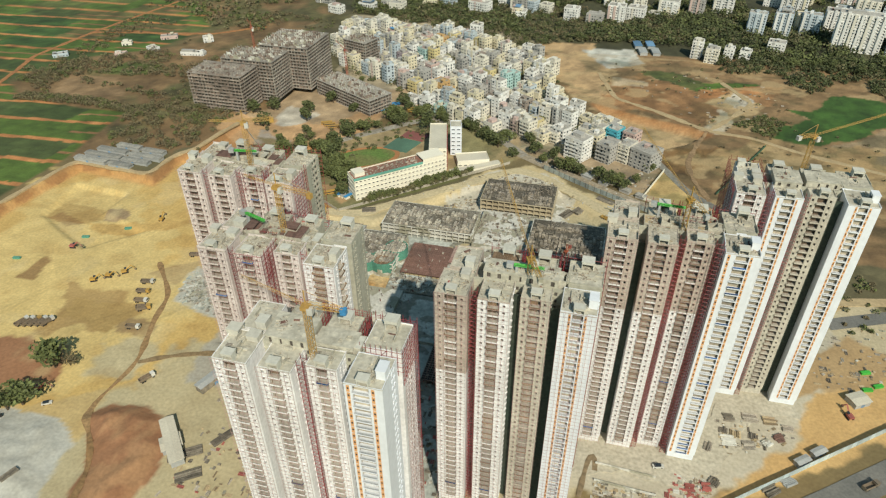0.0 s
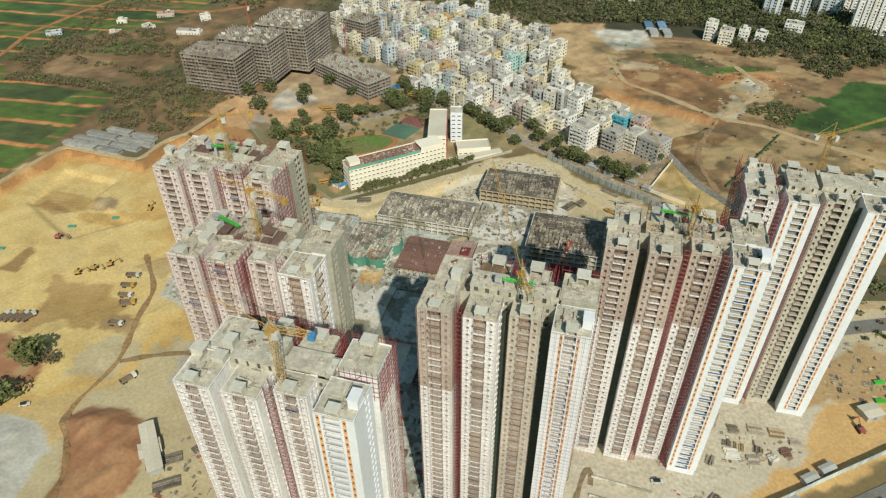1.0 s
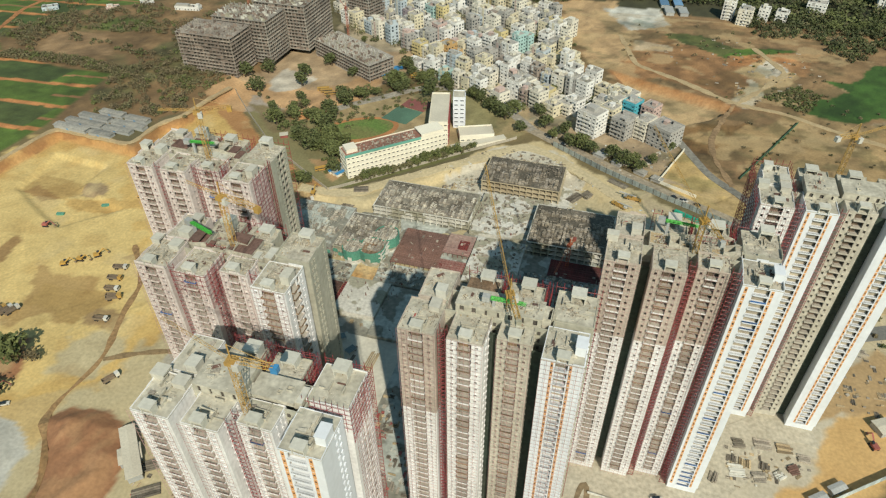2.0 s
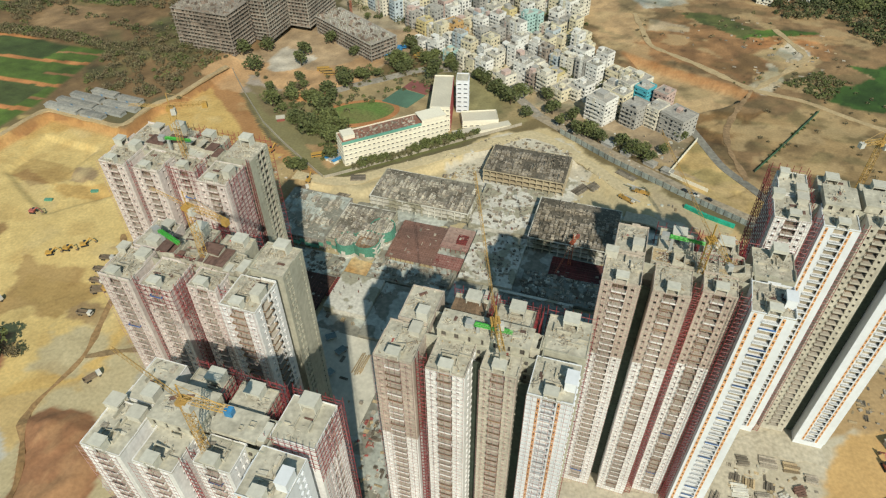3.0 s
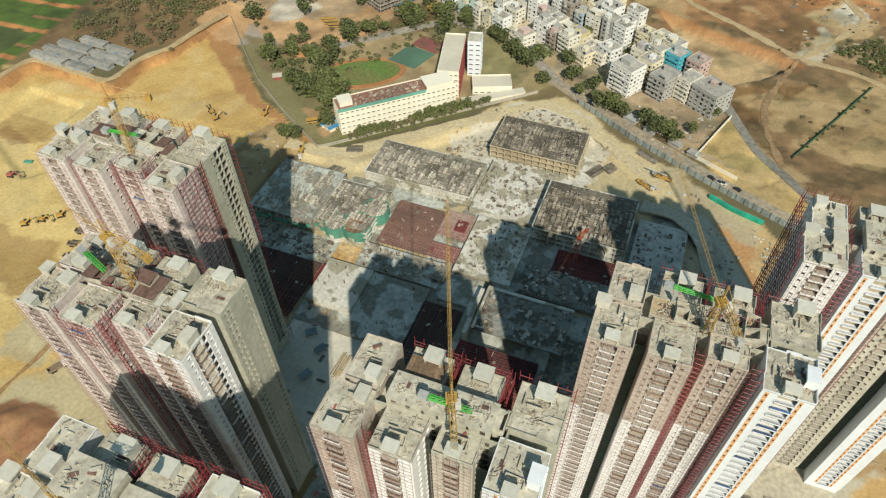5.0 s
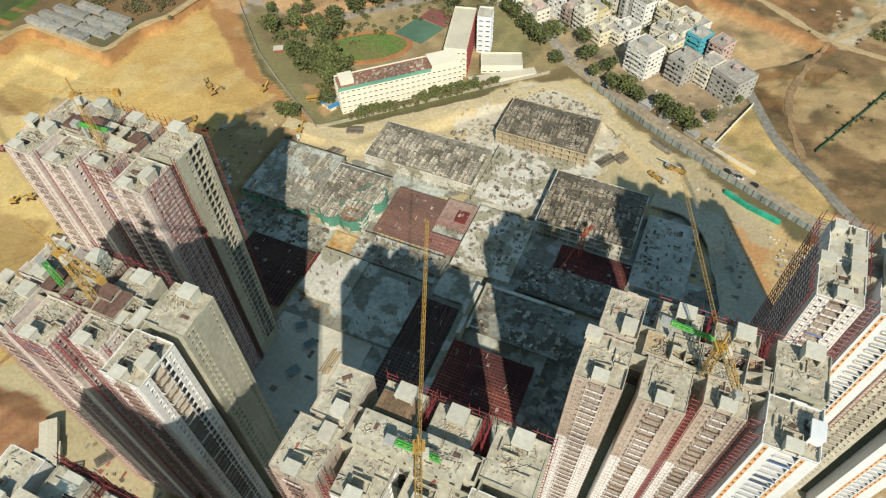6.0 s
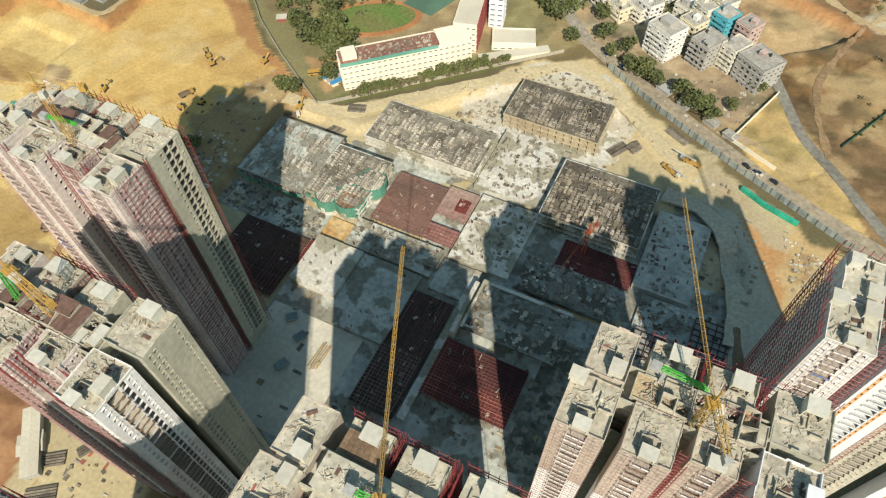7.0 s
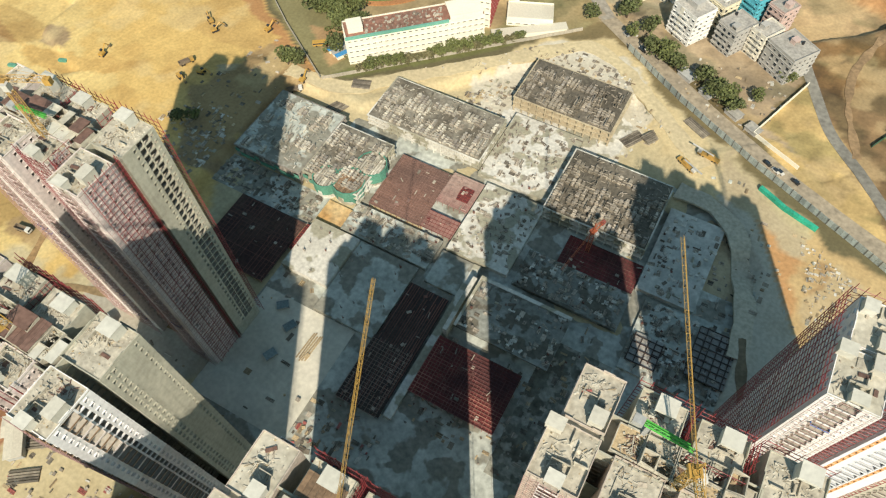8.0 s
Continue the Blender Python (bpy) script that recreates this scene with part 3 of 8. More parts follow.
def ribbon(name, pts, width, mat_, label, lift=0.15, wander=0.0, kind="structure"):
    """A strip of road that follows the ground."""
    g = Gather()
    line = []
    for (ax, ay), (bx, by) in zip(pts, pts[1:]):
        n = max(2, int(math.hypot(bx - ax, by - ay) / 4))
        line += [(ax + (bx - ax) * k / n, ay + (by - ay) * k / n) for k in range(n)]
    line.append(pts[-1])
    for _ in range(4):
        line = [line[0]] + [tuple((a + 2 * b + c) / 4 for a, b, c in zip(p, q, r)) for p, q, r in zip(line, line[1:], line[2:])] + [line[-1]]
    rows = []
    for k, (x, y) in enumerate(line):
        (ax, ay), (bx, by) = line[max(k - 1, 0)], line[min(k + 1, len(line) - 1)]
        L = math.hypot(bx - ax, by - ay) or 1
        nx, ny = -(by - ay) / L, (bx - ax) / L
        w = width / 2 * (1 + wander * (noise.noise((x / 9, y / 9, 3)) * 1.6))
        zs = [level(x + nx * s * w, y + ny * s * w) for s in (-1, 0, 1)]
        z = max(zs) + lift
        rows.append([(x - nx * w, y - ny * w, z - 0.05), (x, y, z), (x + nx * w, y + ny * w, z - 0.05)])
    v = [p for r in rows for p in r]
    v += [(p[0], p[1], p[2] - 1.2) for r in rows for p in (r[0], r[2])]
    k = 3 * len(rows)
    f = []
    for i in range(len(rows) - 1):
        a, b = 3 * i, 3 * i + 3
        f += [(b, b + 1, a + 1, a), (b + 1, b + 2, a + 2, a + 1)]
        f += [(a, k + 2 * i, k + 2 * i + 2, b), (b + 2, k + 2 * i + 3, k + 2 * i + 1, a + 2)]
    g.add(v, f)
    ob = part(name, g, mat_)
    return tagged(ob, label, "road", kind=kind)


ribbon("road", [(-120, 30), (114, 203), (152, 232), (260, 318), (420, 440)], 13, ASPHALT, "grey asphalt road beside the site hoarding", lift=0.35)
ribbon("road", [(-100, 20), (128, 192), (166, 221), (275, 306), (430, 425)], 9, ASPHALT, "grey asphalt far carriageway", lift=0.3)
ribbon("road", [(140, 330), (190, 352), (300, 370), (430, 380)], 9, ASPHALT, "asphalt side road behind the towers", lift=0.3)
ribbon("pavement", [(120, 345), (190, 363), (300, 382), (430, 395)], 7, TRACK, "pale concrete lane on a bank", lift=0.4)
ribbon("road", [(-70, 500), (-45, 484), (10, 452), (60, 425), (100, 408), (140, 395)], 9, mat("worn_road", (0.38, 0.32, 0.235), (0.31, 0.265, 0.20), big=0.1, fine=0.4), "dusty worn town road behind a sheet fence", lift=0.2)
ribbon("road", [(-60, 494), (-100, 535), (-140, 545), (-167, 538), (-212, 494), (-224, 482)], 8, mat("lane", (0.36, 0.33, 0.28), fine=0.4), "dusty lane past the school trees", lift=0.2)
ribbon("road", [(40, 522), (47, 508), (68, 466), (89, 445), (128, 400)], 6, mat("grey_lane", (0.25, 0.24, 0.21), fine=0.4), "grey lane beside a walled plot", lift=0.2)
ribbon("road", [(-13, 700), (7, 634), (47, 611), (89, 580), (128, 572), (167, 550), (260, 515)], 5, TRACK, "pale earth track across the quarry land", lift=0.3, wander=0.5)
ribbon("road", [(92, 582), (112, 612), (135, 650), (110, 700)], 5, TRACK, "pale earth track", lift=0.3, wander=0.6)
ribbon("road", [(89, 580), (78, 545), (70, 515), (72, 490), (84, 455)], 4, mat("brown_track", (0.33, 0.22, 0.12), fine=0.4), "brown haul track", lift=0.3, wander=0.7)
ribbon("road", [(-200, 375), (-165, 376), (-110, 426), (-62, 470), (-40, 462), (20, 415)], 9, mat("pale_haul_track", (0.57, 0.48, 0.30), (0.50, 0.42, 0.27), big=0.08, fine=0.5, spread=0.2), "compacted ochre haul road round the podium", lift=0.25, wander=0.3)
ribbon("road", [(-196, 95), (-203, 132), (-212, 150), (-231, 168), (-232, 176), (-228, 207), (-240, 240), (-244, 262), (-258, 277), (-270, 290)], 3.0, mat("wet_track", (0.27, 0.16, 0.07), (0.33, 0.21, 0.10), fine=0.5), "dark wet haul track", lift=0.2, wander=0.5)
ribbon("road", [(-228, 207), (-212, 216), (-191, 224), (-140, 226)], 3.2, mat("wet_track_b", (0.30, 0.21, 0.11), fine=0.5), "damp haul track", lift=0.2, wander=0.5)
ribbon("road", [(-434, 130), (-430, 190), (-422, 305), (-411, 388), (-339, 382), (-339, 417), (-328, 428), (-319, 488)], 4, TRACK, "pale track along the excavation's edge", lift=0.3, wander=0.3)
for pts in ([(-560, 330), (-600, 480), (-640, 600), (-632, 690), (-600, 860), (-560, 1000)], [(-632, 690), (-480, 720), (-430, 760)]):
    ribbon("road", pts, 5, mat("red_farm_track", (0.40, 0.19, 0.075), (0.34, 0.15, 0.06), fine=0.4), "red earth farm track between crops", lift=0.3, wander=0.4)

PALELANE = mat("pale_dust_lane", (0.51, 0.465, 0.37), (0.46, 0.415, 0.325), big=0.12, fine=0.6, spread=0.25)
ribbon("pavement", [(-70, 160), (-20, 160), (5, 200), (20, 208), (62, 208), (80, 244), (86, 257), (112, 262)], 17, PALELANE, "pale dusty lane in front of the towers", lift=0.25, wander=0.35)
ribbon("road", [(12, 182), (13.5, 195), (15, 208), (18.5, 207), (18, 198)], 2.4, mat("brown_rut", (0.27, 0.20, 0.12), fine=0.5), "brown looped wheel rut", lift=0.45, wander=0.4)

# ---- apartment towers ----
FLOORS, FH, BASE = 37, 3.05, 4.0
TOP = BASE + FLOORS * FH


def make_face(g, h, ox, oy, ux, uy, width, bays, z0, floors, mats, split=0, lower=0, upper=0, depth=0.45):
    """One facade between two corners: full-height piers, spandrels at every floor, real openings. (ux, uy) runs along the
    face; outward lies to its right. lower and upper are material slots below and above the split floor."""
    nx, ny = uy, -ux
    total = sum(w for _, w in bays)
    k = width / total
    s = 0.0
    spots = []

    def slab(a, b, d0, d1, za, zb, mi):
        c = [(ox + ux * u + nx * d, oy + uy * u + ny * d) for u, d in ((a, d0), (b, d0), (b, d1), (a, d1))]
        g.prism(c, za, zb, mi)

    zs = z0 + split * FH
    z1 = z0 + floors * FH
    for kind, w in bays:
        w *= k
        a, b = s, s + w
        s = b
        if kind == "p":
            if split:
                slab(a, b, -depth, 0, z0, zs, lower)
            slab(a, b, -depth, 0.0, zs if split else z0, z1, upper)
            continue
        for f in range(floors):
            zf = z0 + f * FH
            mi = lower if f < split else upper
            if kind == "w":      # small window with sill and hood
                slab(a, b, -depth, -0.03, zf, zf + 0.85, mi)
                slab(a, b, -depth, -0.03, zf + 2.25, zf + FH, mi)
                slab(a - 0.1, b + 0.1, -0.1, 0.3, zf + 2.25, zf + 2.35, mi)
            elif kind == "v":    # open void with a slab edge
                slab(a, b, -depth, -0.02, zf, zf + 0.45, mi)
            elif kind in "bo":
                slab(a, b, -depth, -0.05, zf + FH - 0.35, zf + FH, mi)
            spots.append((kind, ox + ux * (a + b) / 2, oy + uy * (a + b) / 2, zf, b - a, f))
    return spots


def balcony_mesh(name, w, style):
    """A balcony or loggia bay: floor and front upstand in one, a rail, and the room wall behind."""
    g = Gather()
    a = w / 2
    if style in ("finish", "film"):
        g.profile([(-0.45, -0.12), (1.7, -0.12), (1.7, 0.06), (-0.36, 0.06), (-0.36, 0.34), (-0.45, 0.34)], -a, a, 0)
        g.box(-a, -0.43, 0.52 if style == "finish" else 0.34, a, -0.38, 0.6 if style == "finish" else 0.95, 1)
        g.box(-a, -0.44, 0.95, a, -0.38, 1.0, 1)
        g.box(-a + 0.1, 1.3, 0.06, a - 0.1, 1.4, 2.75, 2)
    else:
        g.box(-a, -0.9, -0.12, a, 1.7, 0.06, 0)
        g.prism([(-a, -0.9), (a, -0.9), (a, 0), (a - 0.12, 0), (a - 0.12, -0.78), (-a + 0.12, -0.78), (-a + 0.12, 0), (-a, 0)], 0.06, 0.55, 1)
        g.box(-a + 0.1, 1.35, 0.06, w * 0.2, 1.45, 2.5, 2)
        g.box(-w * 0.32, 0.2, 0.06, -w * 0.32 + 0.12, 0.3, 2.8, 2)
    return g


def surround_mesh(w):
    g = Gather()
    a, b, z1 = w / 2, w / 2 - 0.2, FH - 0.36
    g.add([(x, y, z) for y in (-0.06, 0.3) for x, z in ((-a, 0), (a, 0), (a, z1), (-a, z1), (-b, 1.0), (b, 1.0), (b, 1.95), (-b, 1.95))],
          [(0, 1, 5, 4), (1, 2, 6, 5), (2, 3, 7, 6), (3, 0, 4, 7), (4, 5, 13, 12), (5, 6, 14, 13), (6, 7, 15, 14), (7, 4, 12, 15), (1, 0, 8, 9), (3, 2, 10, 11), (0, 3, 11, 8), (2, 1, 9, 10)])
    return g


def pane_mesh(w):
    return Gather().box(-w / 2 + 0.2, 0.1, 1.0, w / 2 - 0.2, 0.16, 1.95)


SHARED = {}


def shared(key, make, mats):
    if key not in SHARED:
        SHARED[key] = make().mesh(key.split("/")[0], mats)
    return SHARED[key]


def scaffold(x0, y0, x1, y1, z0, z1, r=0.07, bay=2.4, lift=1.95, braces=True):
    """A tube scaffold on a straight or boxed line between two corners."""
    g = Gather()
    n = max(1, round(math.hypot(x1 - x0, y1 - y0) / bay))
    pts = [(x0 + (x1 - x0) * k / n, y0 + (y1 - y0) * k / n) for k in range(n + 1)]
    for x, y in pts:
        g.tube((x, y, z0), (x, y, z1), r)
    k, z = 0, z0 + lift
    while z < z1:
        g.tube((x0, y0, z), (x1, y1, z), r)
        if braces and n:
            i = k % n
            (ax, ay), (bx, by) = pts[i], pts[i + 1]
            g.tube((ax, ay, z - lift), (bx, by, z), r * 0.7)
        z += lift
        k += 1
    return g


def parapet(g, x0, y0, x1, y1, z, h, t=0.22, rng=None, mi=0):
    hs = [h * (rng.choice((0.55, 0.8, 1.0, 1.0)) if rng else 1) for _ in range(4)]
    g.box(x0, y0, z, x1, y0 + t, z + hs[0], mi)
    g.box(x0, y1 - t, z, x1, y1, z + hs[1], mi)
    g.box(x0, y0 + t, z, x0 + t, y1 - t, z + hs[2], mi)
    g.box(x1 - t, y0 + t, z, x1, y1 - t, z + hs[3], mi)


def broken_parapet(g, x0, y0, x1, y1, z, h, rng, mi=0, t=0.2):
    """A roof edge of uneven stretches, some of them missing."""
    for ax, ay, bx, by in ((x0, y0, x1, y0 + t), (x0, y1 - t, x1, y1), (x0, y0 + t, x0 + t, y1 - t), (x1 - t, y0 + t, x1, y1 - t)):
        cut = sorted((0.0, rng.uniform(0.25, 0.45), rng.uniform(0.55, 0.8), 1.0))
        for a, b in zip(cut, cut[1:]):
            hh = h * rng.choice((0.22, 0.22, 0.3, 0.6, 1.0, 1.0))
            if bx - ax > by - ay:
                g.box(ax + (bx - ax) * a, ay, z, ax + (bx - ax) * b, by, z + hh, mi)
            else:
                g.box(ax, ay + (by - ay) * a, z, bx, ay + (by - ay) * b, z + hh, mi)


def ring(g, x0, y0, x1, y1, z0, tops, t=0.22, mi=0):
    """One closed rectangle of wall; tops are the heights of its four corners."""
    o = [(x0, y0), (x1, y0), (x1, y1), (x0, y1)]
    i = [(x0 + t, y0 + t), (x1 - t, y0 + t), (x1 - t, y1 - t), (x0 + t, y1 - t)]
    v = [(x, y, z0) for x, y in o] + [(x, y, z0) for x, y in i] + [(x, y, h) for (x, y), h in zip(o, tops)] + [(x, y, h) for (x, y), h in zip(i, tops)]
    f = []
    for a in range(4):
        b = (a + 1) % 4
        f += [(a, b, 8 + b, 8 + a), (5 + a if a < 3 else 4, 4 + a, 12 + a, 12 + b), (8 + a, 8 + b, 12 + b, 12 + a), (b, a, 4 + a, 4 + b)]
    return g.add(v, f, mi)


def raised_block(x0, y0, x1, y1, z, h, rng):
    """A plant room above the roof: walls with small openings to the front, an inner box coloured as shade and a slab
    with hatches.
    """
    g = Gather()
    g.box(x0 + 0.6, y0 + 0.6, z, x1 - 0.6, y1 - 0.3, z + h - 0.1, 1)
    n = max(2, round((x1 - x0) / 3.6))
    w = (x1 - x0) / n
    g.box(x0, y0, z, x1, y0 + 0.3, z + 0.5)
    g.box(x0, y0, z + h - 0.55, x1, y0 + 0.3, z + h)
    for k in range(n):
        o = rng.choice((0.0, 0.7, 1.0, 1.3))
        a = x0 + k * w
        g.box(a, y0 + 0.002, z + 0.5, a + (w - o) / 2, y0 + 0.298, z + h - 0.55)
        g.box(a + (w + o) / 2, y0 + 0.002, z + 0.5, a + w, y0 + 0.298, z + h - 0.55)
    g.box(x0, y0 + 0.3, z, x0 + 0.3, y1, z + h)
    g.box(x1 - 0.3, y0 + 0.3, z, x1, y1, z + h)
    g.box(x0 + 0.3, y1 - 0.3, z, x1 - 0.3, y1, z + h)
    g.box(x0 - 0.15, y0 - 0.15, z + h, x1 + 0.15, y1 + 0.15, z + h + 0.22)
    for _ in range(2):
        a, b = rng.uniform(x0 + 1, x1 - 3), rng.uniform(y0 + 1, y1 - 2.5)
        ring(g, a, b, a + rng.uniform(0.9, 1.8), b + rng.uniform(0.9, 1.5), z + h + 0.2, [z + h + rng.uniform(0.4, 0.8)] * 4, 0.15)
    return g


def head_room(x0, y0, x1, y1, z, h, open_side):
    """A small roof room: three walls, a roof slab, one open side with a lintel."""
    g = Gather()
    t = 0.25
    sides = {"s": (x0, y0, x1, y0 + t), "n": (x0, y1 - t, x1, y1), "w": (x0, y0 + t, x0 + t, y1 - t), "e": (x1 - t, y0 + t, x1, y1 - t)}
    for k, (a, b, c, d) in sides.items():
        if k in open_side:
            g.box(a, b, z + h * 0.72, c, d, z + h)
        else:
            g.box(a, b, z, c, d, z + h)
    g.box(x0 - 0.15, y0 - 0.15, z + h, x1 + 0.15, y1 + 0.15, z + h + 0.2)
    return g


FRONT_RAW = [("p", 1.1), ("w", 0.9), ("p", 1.3), ("b", 4.2), ("p", 1.1), ("w", 0.9), ("p", 1.5)]
FRONT_FINE = [("p", 2.7), ("o", 0.75), ("p", 0.5), ("b", 3.4), ("p", 0.4), ("o", 0.75), ("p", 3.1)]
SIDE_FINE = [("p", 7.4), ("w", 1.0), ("p", 1.0), ("w", 1.0), ("p", 2.4)]
FRONT_NARROW = [("p", 0.7), ("o", 0.9), ("p", 0.7), ("b", 4.6), ("p", 0.7), ("o", 0.9), ("p", 2.2)]
FRONT_LEFT = [("p", 0.9), ("o", 0.9), ("p", 1.9), ("b", 4.6), ("p", 0.4), ("o", 0.8), ("p", 2.5)]
SIDE_WIN = [("p", 1.4), ("w", 0.9), ("p", 1.6), ("v", 3.0), ("p", 1.2), ("w", 0.9), ("p", 1.6), ("w", 0.9), ("p", 1.2)]
SIDE_TWO = [("p", 2.4), ("w", 0.9), ("p", 2.6), ("w", 0.9), ("p", 1.6), ("w", 0.9), ("p", 2.0)]
SIDE_STAIR = [("p", 3.4), ("w", 0.95), ("p", 0.8), ("v", 2.0), ("p", 0.35), ("v", 2.4), ("p", 0.4), ("w", 0.95), ("p", 0.8)]
PLAIN = [("p", 1.0)]
# wing: footprint, faces {side: bays}
WINGS = {"l": (0, 0, 11.5, 13.4), "k": (1.8, 14.6, 11.5, 28), "a": (15, 0, 26, 12), "b": (29, 4, 39, 12), "r": (42.5, 0, 54.5, 13), "x": (15, 19, 25.5, 28.5), "y": (28.5, 19, 39, 28), "z": (43, 15.5, 55.2, 28.5)}


HEADPALE = mat("pale_head_plaster", (0.60, 0.59, 0.53), (0.51, 0.50, 0.44), fine=0.8, spread=0.12, streak=0.2)


def apartment_tower(x, y, style, label, seed):
    rng = random.Random(seed)
    root = thing("apartment_tower", turn_at(x, y, 0), label, "apartment tower", "towers under construction")
    # shared inner core of all wings
    core = Gather()
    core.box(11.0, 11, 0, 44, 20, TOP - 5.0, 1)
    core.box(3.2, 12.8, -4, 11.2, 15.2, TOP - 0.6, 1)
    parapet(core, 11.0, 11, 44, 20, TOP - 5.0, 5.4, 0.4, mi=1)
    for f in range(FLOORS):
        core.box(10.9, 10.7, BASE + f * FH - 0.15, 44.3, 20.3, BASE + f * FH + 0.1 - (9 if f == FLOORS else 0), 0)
    # Window blocks on the core, in the same painted shade colour.
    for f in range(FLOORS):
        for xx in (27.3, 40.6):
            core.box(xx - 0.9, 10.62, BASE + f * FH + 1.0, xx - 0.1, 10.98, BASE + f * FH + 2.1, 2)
    part("core", core, [CONC, CONC, SHADEIN], root)
    for key, (x0, y0, x1, y1) in WINGS.items():
        st = style.get(key, style["l"] if key == "k" else {})
        low, up, split, kind = st.get("low", CONC), st.get("up", CONC), st.get("split", 0), st.get("kind", "raw")
        bays = st.get("front", FRONT_FINE if kind == "fine" else FRONT_RAW)
        g = Gather()
        mats = [low, up, SHADEIN, SLABEDGE, style.get("roof", ROOF)]
        faces = {}
        if key in "labr":
            faces["s"] = bays
        if key in "kxyz":
            faces["n"] = FRONT_RAW
        faces["e"] = st.get("east", SIDE_STAIR if key == "z" else SIDE_WIN if key in "r" else PLAIN if key in "xylk" else SIDE_TWO)
        faces["w"] = st.get("west", SIDE_TWO if key in "lk" else PLAIN)
        for s in "senw":
            faces.setdefault(s, PLAIN)
        # Inner box coloured dark for the shade behind the openings.
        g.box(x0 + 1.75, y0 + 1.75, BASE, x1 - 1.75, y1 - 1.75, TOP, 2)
        g.box(x0 + 0.25, y0 + 0.25, -4.6, x1 - 0.25, y1 - 0.25, BASE, 0)
        for f in range(FLOORS + 1):
            zf = BASE + f * FH
            g.box(x0 + 0.46, y0 + 0.46, zf - 0.14, x1 - 0.46, y1 - 0.46, zf + 0.02, 3)
        spots = []
        for s, bs in faces.items():
            org = {"s": (x0, y0, 1, 0, x1 - x0), "e": (x1, y0 + 0.45, 0, 1, y1 - y0 - 0.9), "n": (x1, y1, -1, 0, x1 - x0), "w": (x0, y1 - 0.45, 0, -1, y1 - y0 - 0.9)}[s]
            spots += [(s, *sp) for sp in make_face(g, None, org[0], org[1], org[2], org[3], org[4], bs, BASE, FLOORS, mats, split, 0, 1)]
        # roof slab, uneven parapet
        zt = TOP + st.get("rise", 0.0)
        g.box(x0, y0, TOP, x1, y1, zt + 0.25, 4)
        broken_parapet(g, x0, y0, x1, y1, zt + 0.25, style.get("edge", 1.0), rng, 1)
        for _ in range(int((x1 - x0) * (y1 - y0) / 34)):
            px, py, L = rng.uniform(x0 + 1, x1 - 3), rng.uniform(y0 + 3.5, y1 - 3), rng.uniform(1.5, 4.5)
            if rng.random() < 0.5:
                g.box(px, py, zt + 0.25, min(px + L, x1 - 0.3), py + 0.22, zt + 0.25 + rng.uniform(0.3, 1.3), 4)
            else:
                g.box(px, py, zt + 0.25, px + 0.22, min(py + L, y1 - 0.3), zt + 0.25 + rng.uniform(0.3, 1.3), 4)
        wing = part("wing", g, mats, root, st.get("label", ""))
        for s, kd, px, py, zf, w, f in spots:
            deg = {"s": 0, "e": 90, "n": 180, "w": 270}[s]
            if kd == "b":
                if kind == "fine":
                    film = bool(st.get("blue")) and rng.random() < 0.35
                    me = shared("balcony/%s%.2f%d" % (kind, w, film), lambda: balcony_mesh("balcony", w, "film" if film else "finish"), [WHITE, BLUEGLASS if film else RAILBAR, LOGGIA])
                else:
                    tone = 0 if rng.random() < 0.965 else 1
                    woody = st.get("woody", 0) > rng.random()
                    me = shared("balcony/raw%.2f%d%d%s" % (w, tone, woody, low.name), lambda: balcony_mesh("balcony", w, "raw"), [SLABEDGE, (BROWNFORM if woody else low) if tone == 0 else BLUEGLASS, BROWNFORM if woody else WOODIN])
                part("balcony", me, None, wing, at=turn_at(px, py, zf, deg))
            elif kd == "o":
                win = part("window", shared("window/%.2f" % w, lambda: surround_mesh(w), ORANGE), None, root, "orange window surround", at=turn_at(px, py, zf, deg))
                part("pane", shared("pane/%.2f" % w, lambda: pane_mesh(w), GLASS), None, win)
        # roof rooms
        cx = (x0 + x1) / 2
        if key in "labr" and kind != "pergola":
            hx = cx - 1.75
            part("roof_room", head_room(hx, y0 - 0.5, hx + 3.5, y0 + 2.3, zt + 0.25, rng.uniform(2.6, 3.1), "sn"), HEADPALE, root, "small grey plastered roof room")
            g = Gather()
            ring(g, hx - 0.5, y0 + 2.4, hx + 4.0, y0 + 5.2, zt + 0.25, [zt + 0.25 + rng.choice((0.5, 0.9, 1.4)) for _ in range(4)], 0.2)
            part("well_wall", g, style.get("roof", ROOF), root)
        if key in "xyz":
            hx = cx - 2 + rng.uniform(-2, 2)
            part("roof_room", head_room(hx, y1 - 4.4, hx + 4.2, y1 - 0.6, zt + 0.25, rng.uniform(2.6, 4.2), "s"), HEADPALE, root, "tall open-fronted roof room")
        if key in "lk":
            for yy, sd, hx in (((9.2, "w", 7.0), (10.4, "e", -0.5)) if key == "l" else ((15.2, "n", 7.2), (23.4, "e", rng.choice((2.2, 6.9))))):
                if rng.random() < 0.25:
                    continue
                part("roof_room", head_room(hx, yy, hx + rng.uniform(3.0, 4.3), yy + rng.uniform(2.8, 4.0), zt + 0.25, rng.uniform(1.6, 3.4), sd), rng.choice((HEAD, HEADPALE)), root, "small pale plastered roof room")
        if key == "r":
            part("roof_room", head_room(x1 - 3.2, 3.8, x1 - 0.3, 8.2, zt + 0.25, 3.4, "w"), WHITE if kind == "fine" else HEAD, root, "white roof room")
